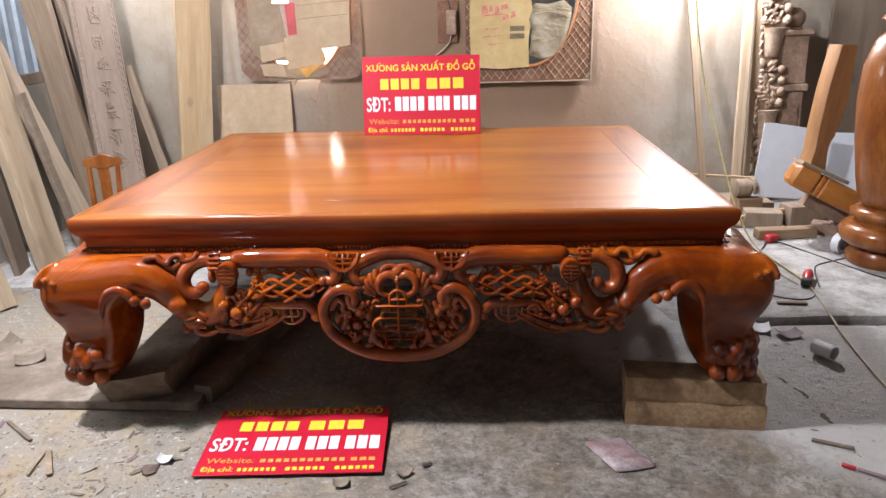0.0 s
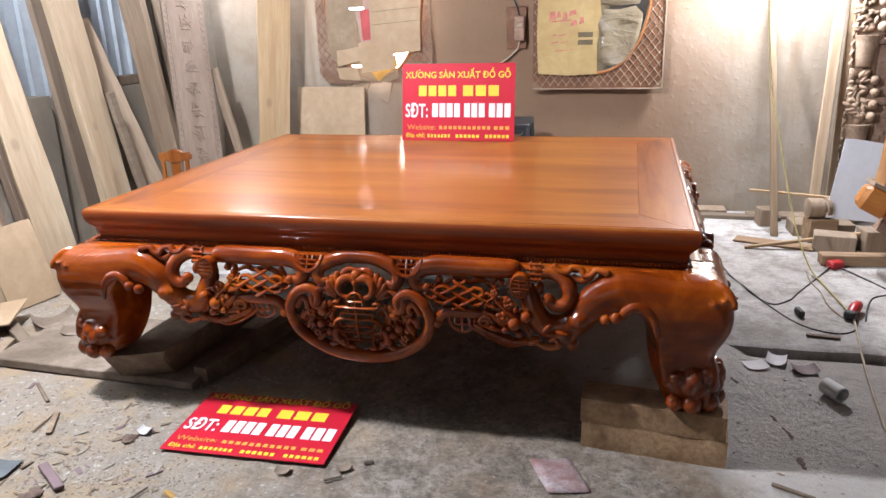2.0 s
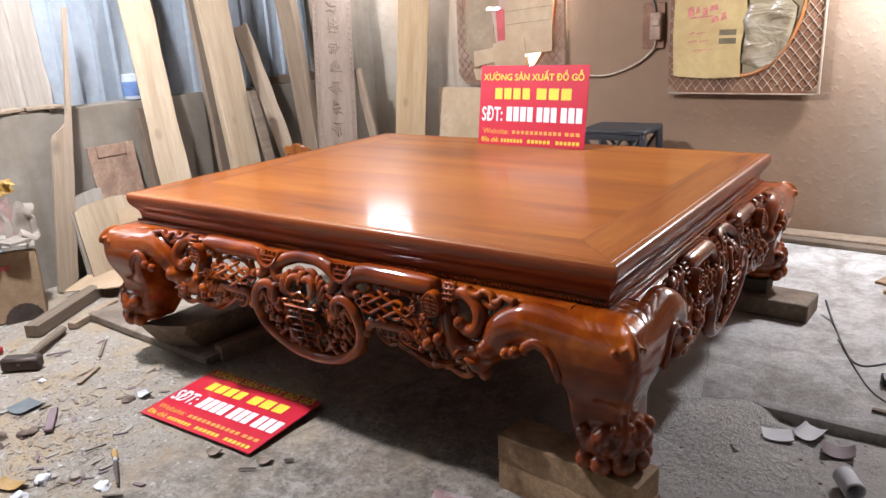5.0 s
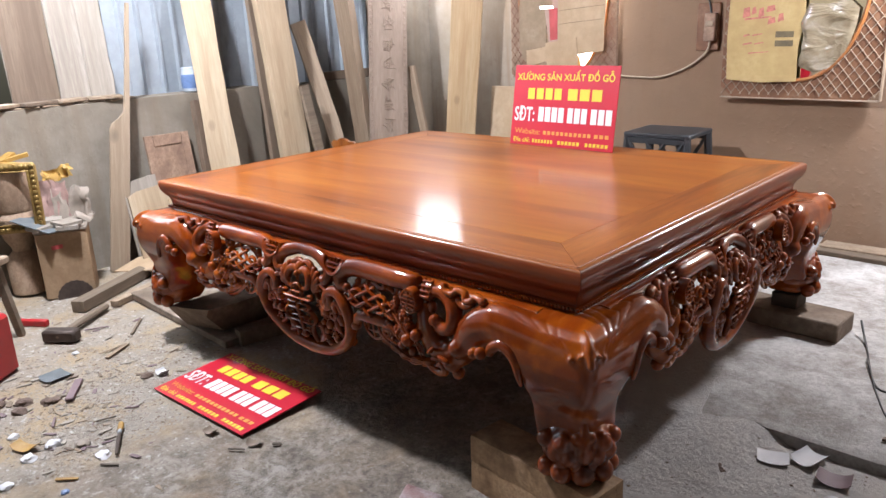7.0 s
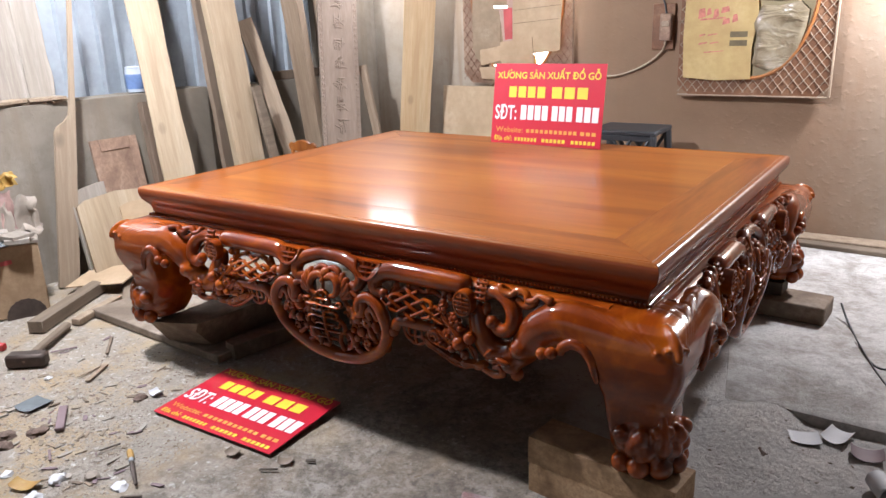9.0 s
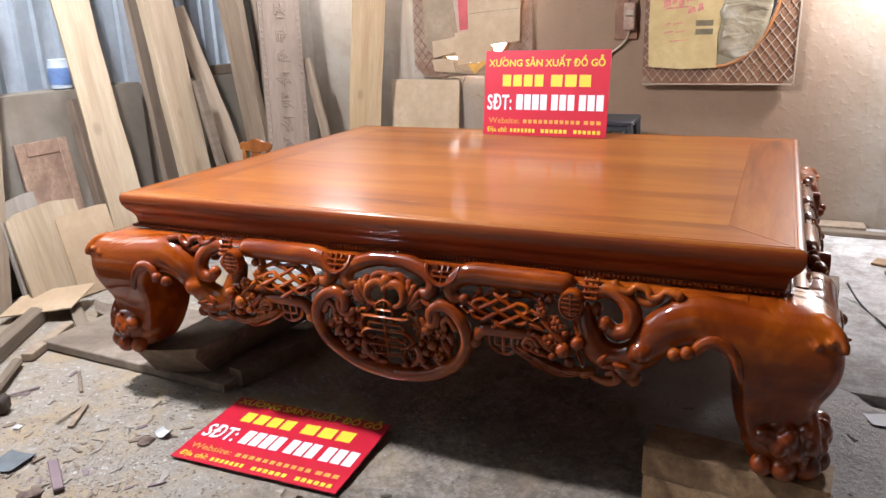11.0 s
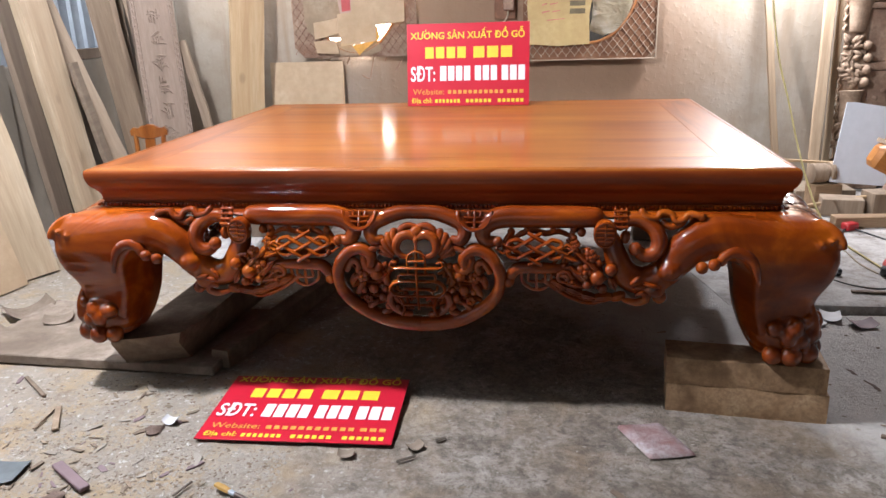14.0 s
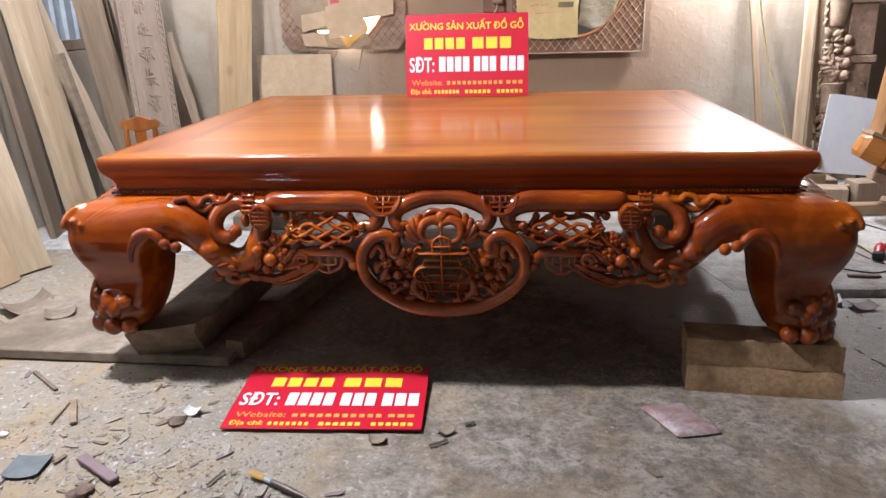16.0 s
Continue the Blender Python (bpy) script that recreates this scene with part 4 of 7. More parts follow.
# legs: each is carved from one log with the two arms that sweep along the aprons
# height, outer edge, inner edge, end of the front face, depth of the bevel behind it
LEG = [(0.552, 0.130, 0.30, 0.29, 0.01), (0.558, 0.085, 0.32, 0.31, 0.01), (0.556, 0.040, 0.33, 0.32, 0.01), (0.549, 0.004, 0.33, 0.32, 0.01), (0.536, -0.020, 0.325, 0.31, 0.015), (0.515, -0.032, 0.31, 0.29, 0.02),
       (0.485, -0.039, 0.285, 0.255, 0.04), (0.450, -0.042, 0.232, 0.200, 0.08), (0.415, -0.038, 0.204, 0.172, 0.085), (0.392, -0.031, 0.194, 0.165, 0.085), (0.374, -0.024, 0.189, 0.161, 0.085), (0.358, -0.017, 0.186, 0.158, 0.085),
       (0.344, -0.011, 0.184, 0.155, 0.08), (0.325, -0.006, 0.182, 0.152, 0.08), (0.300, -0.005, 0.179, 0.149, 0.075), (0.275, -0.008, 0.174, 0.143, 0.07), (0.245, -0.008, 0.166, 0.136, 0.06), (0.215, 0.002, 0.156, 0.130, 0.06), (0.190, 0.014, 0.144, 0.124, 0.05), (0.172, 0.030, 0.134, 0.118, 0.03)]
ARM = [(0.93, 0.490), (0.86, 0.496), (0.785, 0.502), (0.728, 0.478), (0.692, 0.437), (0.660, 0.398), (0.617, 0.377), (0.570, 0.390), (0.541, 0.435), (0.524, 0.490)]
ARM_R = [0.062, 0.064, 0.063, 0.055, 0.047, 0.042, 0.041, 0.038, 0.034, 0.026]


def leg_ring(z, out, inn, f, d):
    """A section of the leg, rounded at its outer corner, its inner sides bevelled back; u and v run inwards from the corner."""
    ro = min(0.030, (f - out) * 0.4)
    pts = []
    for q in range(7):
        a = radians(180 + 90 * q / 6)
        pts.append((out + ro + ro * math.cos(a), out + ro + ro * math.sin(a), z))
    side = [(f - 0.03, out), (f - 0.008, out + 0.002), (f, out + 0.010), (f + (inn - f) * 0.5, out + d * 0.6 + 0.008), (inn - 0.004, out + d + 0.01), (inn, out + d + 0.03)]
    pts += [(u, v, z) for u, v in side]
    pts += [(inn, inn - 0.02, z), (inn - 0.02, inn, z)]
    pts += [(v, u, z) for u, v in reversed(side)]
    return pts


def leg_mesh(hu, hv):
    """The log of one leg with its arms."""
    g = Geo()
    g.loft([leg_ring(*q) for q in LEG])
    for half, swap in ((hu, False), (hv, True)):
        sq = (half - 0.30) / (HX - 0.30)

        def at(s, z, out):
            p = half - (HX - s) if s > 0.74 else s * sq
            back = 0.028 * max(0, min(1, (half - 0.25 - p) / 0.12))
            u, v = half - p, back - swell(z) - out
            return (v, u, z) if swap else (u, v, z)

        ax = (1, 0, 0) if swap else (0, 1, 0)
        g.tube([at(s, z, -0.034 if s > 0.8 else -0.026 if s > 0.74 else -0.014) for s, z in ARM], ARM_R, 14, 4, 0.85, ax)
        for s, z, out, r in ((0.676, 0.418, 0.012, (0.034, 0.030, 0.028)), (0.640, 0.358, 0.012, (0.03, 0.02, 0.022))):
            g.ball(at(s, z, out), (r[1], r[0], r[2]) if swap else r)
    # the lion's brow: a small snout on the corner with a curl on either side
    g.tube([(0.012, 0.012, 0.552), (-0.008, -0.008, 0.542), (-0.024, -0.024, 0.524), (-0.036, -0.036, 0.504)], [0.006, 0.010, 0.013, 0.010], 8, 3)
    g.ball((-0.036, -0.036, 0.494), (0.011, 0.011, 0.010), 8, 6)
    for e in ((0.016, -0.040, 0.500), (-0.040, 0.016, 0.500), (-0.008, -0.042, 0.512), (-0.042, -0.008, 0.512)):
        g.ball(e, (0.008, 0.008, 0.007), 8, 6)
    return melted(g, "leg_log", 0.0048, 10)


def melted(g, name, voxel, rounds):
    """Solids melted together into one smooth carved skin."""
    ob = bpy.data.objects.new(name, g.mesh(name, M_LEG, 180))
    scene.collection.objects.link(ob)
    mod = ob.modifiers.new("melt", "REMESH")
    mod.mode, mod.voxel_size, mod.use_smooth_shade = "VOXEL", voxel, True
    sm = ob.modifiers.new("soften", "SMOOTH")
    sm.factor, sm.iterations = 0.5, rounds
    me = bpy.data.meshes.new_from_object(ob.evaluated_get(bpy.context.evaluated_depsgraph_get()))
    bpy.data.objects.remove(ob)
    me.polygons.foreach_set("use_smooth", [True] * len(me.polygons))
    return me


def grooved(me):
    """Fine curved lines that fan out from the brow over the shoulder, cut a little into the wood."""
    n = len(me.vertices)
    co, no = np.empty(n * 3), np.empty(n * 3)
    me.vertices.foreach_get("co", co)
    me.vertices.foreach_get("normal", no)
    co, no = co.reshape(-1, 3), no.reshape(-1, 3)
    depth = np.zeros(n)
    for swap in (0, 1):
        u, z = co[:, swap], co[:, 2]
        v = co[:, 1 - swap]
        for q in range(4):
            line = 0.004 + 0.015 * q + 1.1 * (z - 0.49) + 6.0 * np.maximum(0, z - 0.50) ** 2 * (1 + q)
            d = np.abs(u - line)
            fade = np.clip((z - 0.488 - 0.006 * q) / 0.015, 0, 1) * (v < 0.10) * (u > -0.02)
            depth = np.maximum(depth, 0.0016 * fade * np.clip(1 - (d / 0.0042) ** 2, 0, 1))
    co -= no * depth[:, None]
    me.vertices.foreach_set("co", co.ravel())
    me.update()
    return me


LEG_MESH = [grooved(leg_mesh(HX, HY)), grooved(leg_mesh(HY, HX))]


def paw_mesh():
    """A fist with a row of knuckles and ridges that run up into the leg."""
    f = Geo()
    c = 0.062
    f.ball((c, c, FOOT + 0.070), (0.090, 0.090, 0.060), 20, 12)
    f.ball((c - 0.006, c - 0.006, FOOT + 0.105), (0.083, 0.083, 0.055), 20, 12)
    f.ball((c, c, FOOT + 0.030), (0.078, 0.078, 0.030), 16, 8)
    for a, r, h in ((-182, 0.024, 0.084), (-158, 0.021, 0.076), (-135, 0.025, 0.088), (-112, 0.021, 0.076), (-88, 0.024, 0.084), (-168, 0.017, 0.118), (-146, 0.014, 0.128), (-124, 0.014, 0.128), (-102, 0.017, 0.118), (-200, 0.017, 0.104), (-70, 0.017, 0.104),
                    (-170, 0.015, 0.054), (-147, 0.015, 0.052), (-123, 0.015, 0.052), (-100, 0.015, 0.054)):
        ca, sa = math.cos(radians(a)), math.sin(radians(a))
        f.ball((c + 0.085 * ca, c + 0.085 * sa, FOOT + h), (r, r, r * 1.15), 12, 8)
    # broad bumps of the fist on each outer side, and a ridge up the corner
    for u, v in ((0.050, -0.018), (0.096, -0.016), (-0.018, 0.050), (-0.016, 0.096)):
        f.ball((u, v, FOOT + 0.106), (0.026, 0.026, 0.023), 14, 9)
    f.tube([(0.000, 0.000, FOOT + 0.070), (-0.004, -0.004, FOOT + 0.110), (0.004, 0.004, FOOT + 0.150), (0.012, 0.012, FOOT + 0.175)], [0.014, 0.014, 0.012, 0.008], 10, 3)
    return melted(f, "paw", 0.0036, 3)


PAW_MESH = paw_mesh()
TOES = [(-205, 0.027), (-172, 0.030), (-135, 0.032), (-98, 0.030), (-65, 0.027)]


def leg(k):
    ob = new("leg", LEG_MESH[k % 2])
    ob.parent = bed
    tagged(ob, "bulging carved lion leg with scrolled arms")
    for a, r in TOES:
        ca, sa = math.cos(radians(a)), math.sin(radians(a))
        part("toe", Geo().ball((0.062 + 0.080 * ca, 0.062 + 0.080 * sa, FOOT + r), r, 14, 9), M_LEG, ob, "round carved toe")
    paw = new("paw", PAW_MESH)
    paw.parent = ob
    tagged(paw, "carved paw with round knuckles")
    return ob


for k, (sx, sy) in enumerate(((-1, -1), (1, -1), (1, 1), (-1, 1))):
    ob = leg(k)
    ob.matrix_local = Matrix.Translation((sx * HX + (0.012 if sx < 0 else 0.0), sy * HY, 0)) @ pose(0, 0, 0, 0, 0, 90 * k)

# ---- signs ----
def text_geo(body, height, width, x0, y0, depth=0.0012, weight=0.022):
    """Lettering as a flat solid in the xy plane, scaled to a width, its lower left at x0, y0."""
    cu = bpy.data.curves.new("lettering", "FONT")
    cu.body, cu.size, cu.extrude, cu.resolution_u = body, 1.0, 0.0, 3
    tmp = bpy.data.objects.new("lettering", cu)
    scene.collection.objects.link(tmp)
    bpy.context.view_layer.update()
    me = bpy.data.meshes.new_from_object(tmp.evaluated_get(bpy.context.evaluated_depsgraph_get()))
    vs = [v.co.copy() for v in me.vertices]
    fs = [tuple(p.vertices) for p in me.polygons]
    bpy.data.objects.remove(tmp)
    bpy.data.curves.remove(cu)
    bpy.data.meshes.remove(me)
    g = Geo()
    if vs:
        a, b = min(v.x for v in vs), max(v.x for v in vs)
        k = width / (b - a)
        for i, (dx, dy) in enumerate(((0, 0), (weight, 0), (-weight, 0), (0, weight), (0, -weight))):
            g.add([(x0 + (v.x - a + dx) * k, y0 + (v.y + dy) * height / 0.73, depth + 0.00015 * i) for v in vs], fs)
    return g


def sign(m, w, h, crop, label):
    """A red printed board in the xy plane, bottom edge at y = 0. Numbers, names and addresses are plain bars."""
    s = thing("advertising_sign", label, "sign", m)
    part("board", Geo().box((-w / 2, 0, -0.004), (w / 2, h, 0.0), 0.001), M_RED, s)
    u = w / 0.55
    z = 0.0012

    def bars(name, mat, cells, y, hh, depth=z):
        for a, b in cells:
            part(name, Geo().box((a * u, y, -0.0005), (b * u, y + hh, depth), 0.0004), mat, s)

    def words(name, mat, text, y, hh, a, b, weight=0.022):
        part(name, text_geo(text, hh, (b - a) * u, a * u, y, 0.0012, weight), mat, s)

    def cells(a, b, count, gap):
        w = (b - a - gap * (count - 1)) / count
        return [(a + i * (w + gap), a + i * (w + gap) + w) for i in range(count)]

    words("lettering", M_TXY, "XƯONG SẢN XUẤT ĐỒ GỖ", 0.298, 0.030, -0.258, 0.252)
    hook = [(-0.1925, 0.3335, 0), (-0.1895, 0.3375, 0), (-0.1865, 0.335, 0), (-0.189, 0.3315, 0)]
    horn = [(-0.1775, 0.3215, 0), (-0.1740, 0.3245, 0), (-0.1735, 0.3295, 0)]
    part("horn_accent", Geo().tube([(x * u, y, 0.0008) for x, y, zz in horn], 0.0016, 6, 3, 0.5, (0, 0, 1)), M_TXY, s)
    part("hook_accent", Geo().tube([(x * u, y, 0.0008) for x, y, zz in hook], 0.0013, 6, 3, 0.5, (0, 0, 1)), M_TXY, s)
    bars("bar", M_TXY, cells(-0.192, -0.008, 4, 0.010) + cells(0.026, 0.198, 3, 0.012), 0.212, 0.050)
    words("lettering", M_TXW, "SĐT:", 0.112, 0.066, -0.258, -0.148)
    bars("bar", M_TXW, cells(-0.125, 0.012, 4, 0.007) + cells(0.032, 0.132, 3, 0.007) + cells(0.152, 0.256, 3, 0.007), 0.112, 0.066)
    words("lettering", M_TXO, "Website:", 0.052, 0.026, -0.250, -0.108, 0.004)
    bars("bar", M_TXO, cells(-0.090, 0.160, 11, 0.008) + cells(0.178, 0.250, 3, 0.008), 0.054, 0.016)
    words("lettering", M_TXY, "Địa chỉ:", 0.014, 0.021, -0.256, -0.162)
    bars("bar", M_TXY, cells(-0.148, -0.036, 7, 0.006) + cells(-0.008, 0.106, 6, 0.006) + cells(0.136, 0.250, 6, 0.006), 0.014, 0.016)
    return s


tilt = math.degrees(math.atan2(0.056, 0.358))
sign(pose(-0.015, 1.478, TZ + 0.001, 90 - tilt, 0, -0.8), 0.556, 0.365, 0, "red printed advertising board propped upright on the bed")
sign(pose(-0.312, -0.274, 0.010, 2.2, 0, 2.0), 0.540, 0.335, 0, "red printed advertising board lying on the floor")

# ---- blocks under the bed ----
M_SAWN = dusty("sawn_timber", (0.33, 0.202, 0.105), (0.16, 0.088, 0.043), (0.42, 0.28, 0.16), 9.0, 0.8, 0.3)

M_GREYB = dusty("worn_grey_timber", (0.20, 0.148, 0.105), (0.115, 0.078, 0.053), (0.28, 0.225, 0.175), 6.0, 0.85, 0.3)


def timber(x0, x1, y0, y1, z0, z1, seed):
    """A sawn balk with slightly wavering edges and a chipped arris."""
    rings = []
    for q in range(13):
        x = x0 + (x1 - x0) * q / 12
        w = [0.004 * noise.noise(Vector((x * 9, k * 3.7, seed))) for k in range(4)]
        chip = 0.006 + 0.010 * max(0, noise.noise(Vector((x * 14, 5.0, seed))))
        rings.append([(x, y0 + w[0], z0), (x, y0 + w[0] + 0.002, z1 - chip), (x, y0 + chip * 0.7, z1 + w[1] * 0.5), (x, y1 + w[2], z1 + w[1] * 0.5), (x, y1 + w[2], z0)])
    return Geo().loft(rings)


block = thing("timber_block", "stack of two stained brown sawn timbers under the bed's paw", "timber block", pose(0.690, 0.002, 0, 0, 0, -6))
part("timber", timber(0.0, 0.415, 0.0, 0.122, -0.004, 0.079, 1), M_SAWN, block)
part("timber", timber(-0.004, 0.408, 0.004, 0.126, 0.080, FOOT, 2), M_SAWN, block)
balk = []
for q in range(9):
    k = q / 8
    x, y = -0.975 + 0.190 * k, -0.004 + 0.060 * k
    chip = 0.006 + 0.016 * max(0, k - 0.55) / 0.45 + 0.006 * noise.noise(Vector((k * 7, 2.0, 0)))
    balk.append([(x - 0.006, y + 0.085, 0.036), (x, y + 0.012, FOOT - 0.012 - chip), (x + 0.004, y + chip, FOOT - 0.004), (x + 0.03, y + 0.12, FOOT - 0.001), (x + 0.04, y + 0.64, FOOT - 0.001), (x + 0.04, y + 0.64, 0.036)])
solid("timber_block", Geo().loft(balk), M_GREYB, "worn grey-brown timber with a chipped end under the bed's paw", "timber block", sharp=30)
solid("base_board", Geo().box((-0.5, -0.26, 0.0), (0.42, 0.22, 0.034), 0.004), M_DUSTB, "thick dusty board on the floor under the block", "board", pose(-1.10, 0.36, 0.0, 0, 0, -2.5))
solid("loose_beam", timber(-0.52, 0.52, -0.032, 0.032, 0.0, 0.06, 3), M_GREYB, "dark square timber lying under the bed", "beam", pose(-0.585, 0.655, 0.001, 0, 0, 78))

# ---- planks on the left ----
def on_line(p0, p1, z, z1=1.3):
    k = z / z1
    return Vector((p0[0] + (p1[0] - p0[0]) * k, p0[1] + (p1[1] - p0[1]) * k, z))


def plank_from(name, p0, p1, z_top, side, w, t, mat, label, seed, ends=0.0, group="planks leaning on the wall", category="plank", z0=0.0):
    a, b = on_line(p0, p1, max(z0, 0.002)), on_line(p0, p1, z_top)
    return leaning_plank(name, a, b, side, w, t, mat, label, seed, ends, category, group)


plank_from("plank", (-1.921, 0.951), (-2.252, 1.063), 1.9, (0.113, 0.184, 0), 0.168, 0.04, M_CREAM, "wide pale sawn plank leaning on the wall", 1)
plank_from("plank", (-1.93, 1.466), (-2.125, 1.485), 2.1, (0.0, 0.2, 0), 0.21, 0.05, M_CREAM, "thick cream-coloured plank leaning on the wall", 2)
plank_from("plank", (-2.09, 1.445), (-2.275, 1.49), 1.9, (-0.25, 1, 0), 0.16, 0.03, M_DARKW, "dark brown plank leaning behind others", 3)
plank_from("plank", (-1.94, 1.935), (-2.30, 1.805), 1.28, (0.053, 0.094, 0), 0.108, 0.03, M_PALE, "short narrow plank with a slanted end", 4, 0.01)
plank_from("beam", (-1.945, 2.075), (-2.12, 2.08), 2.1, (1, 0, 0), 0.14, 0.06, M_PALE, "square dusty timber leaning on the wall", 5)
plank_from("plank", (-1.80, 2.15), (-2.10, 2.30), 1.85, (-0.4, 1, 0), 0.07, 0.03, M_PALE, "narrow dusty plank leaning on the wall", 6)
plank_from("plank", (-1.863, 1.654), (-2.071, 1.559), 0.90, (-0.2, 1, 0), 0.075, 0.025, M_BEAMD, "short grey plank leaning low", 7)
plank_from("plank", (-2.02, 2.24), (-2.15, 2.33), 1.9, (-0.6, 1, 0), 0.08, 0.03, M_DARKW, "dark plank leaning in the corner", 17)
plank_from("plank", (-1.60, 2.37), (-1.88, 2.36), 0.97, (1, 0.2, 0), 0.052, 0.03, M_PALE, "narrow pale offcut leaning by the carved board", 8)
plank_from("plank", (-1.545, 2.49), (-1.435, 2.53), 2.7, (0.8, 0.55, 0), 0.205, 0.04, M_YELLOW, "wide yellow pine plank standing at the wall", 9)
plank_from("plank", (-1.995, 0.868), (-2.325, 0.98), 0.86, (-0.2, 1, 0), 0.05, 0.04, M_DARKW, "rough bark-edged offcut leaning at the wall", 10)

# carved couplet board
rot, length, base = between(on_line((-1.772, 2.045), (-1.93, 2.28), 0.02), on_line((-1.772, 2.045), (-1.93, 2.28), 1.9), (0.14, 0.205, 0))
eng = solid("couplet_board", plank_geo(0.258, 0.03, length, 0.001, 12), M_ENGR, "dusty brown board carved with a column of characters", "carved board", Matrix.Translation(base) @ rot)
g = Geo()
for sx in (-1, 1):
    g.box((sx * 0.126 - 0.004, -0.021, 0.0), (sx * 0.126 + 0.004, -0.015, length), 0.001)
    g.box((sx * 0.100 - 0.002, -0.019, 0.0), (sx * 0.100 + 0.002, -0.015, length), 0.001)
    for i in range(int(length / 0.04)):
        g.ball((sx * 0.116, -0.015, 0.02 + i * 0.04), (0.010, 0.005, 0.012), 6, 4)
part("border", g, M_ENGR, eng)
rng = random.Random(5)
for i in range(10):
    z = 0.45 + i * 0.135
    g = Geo()
    for q in range(13):
        a, l = rng.choice((0, 0, 90, 90, 35, -35)), rng.uniform(0.010, 0.028)
        cx, cz = rng.uniform(-0.028, 0.028), z + rng.uniform(-0.040, 0.040)
        dx, dz = l * math.cos(radians(a)), l * math.sin(radians(a))
        g.tube([(cx - dx, -0.016, cz - dz), (cx, -0.019, cz + 0.004), (cx + dx, -0.016, cz + dz)], [0.004, 0.0065, 0.003], 6, 2)
    part("carved_mark", g, M_ENGR, eng)["kind"] = "stuff"

for x, y, r in ((1.0, 1.62, -3), (-0.97, 1.62, 4)):
    solid("rear_beam", Geo().box((-0.24, -0.09, 0.0), (0.21, 0.09, 0.075), 0.005), M_GREYB, "dark timber lying under the bed's rear paw", "beam", pose(x, y, 0.022, 0, 0, r), "timbers under the rear paws")
    solid("shim", Geo().box((-0.05, -0.05, 0.0), (0.05, 0.05, 0.0575), 0.003), M_OLDW, "small dark wood shim between paw and timber", "shim", pose(math.copysign(0.985, x), 1.64, 0.0975, 0, 0, r), "shims under the rear paws")

# ---- on the back wall ----
M_MIRROR = plain("mirror_glass", (0.85, 0.87, 0.87), 0.03, 1.0, 0.02)
M_FRAME = dusty("dusty_red_wood", (0.170, 0.072, 0.030), (0.11, 0.043, 0.017), (0.235, 0.125, 0.068), 7.0, 0.6, 0.2)
M_FRAMEP = dusty("pale_dusty_frame", (0.258, 0.174, 0.119), (0.161, 0.0837, 0.0483), (0.322, 0.238, 0.174), 5.0, 0.7, 0.3)
M_RUST = plain("rusty_lattice", (0.174, 0.0869, 0.0483), 0.6, 0, 0.4, 9)
M_NET = plain("dusty_lattice", (0.27, 0.20, 0.14), 0.6, 0, 0.35, 9)
M_PRINT = plain("red_print", (0.399, 0.0644, 0.0644), 0.7, 0, 0.2)
M_FADED = plain("faded_print", (0.386, 0.129, 0.103), 0.8, 0, 0.35, 60)
M_CARDD = dusty("dark_cardboard", (0.258, 0.187, 0.122), (0.200, 0.142, 0.0901), (0.303, 0.232, 0.161), 4.0, 0.85, 0.2)
M_PINKC = dusty("pink_cardboard", (0.373, 0.258, 0.212), (0.322, 0.200, 0.161), (0.412, 0.309, 0.258), 4.0, 0.85, 0.12)
M_AMBER0 = plain("amber_paper", (0.451, 0.232, 0.0386), 0.5)
M_BEADW = plain("polished_red_wood", (0.270, 0.103, 0.0322), 0.3, 0, 0.3, 10, 0.5)
M_BARCODE = plain("dark_print", (0.103, 0.0773, 0.0386), 0.7, 0, 0.3)


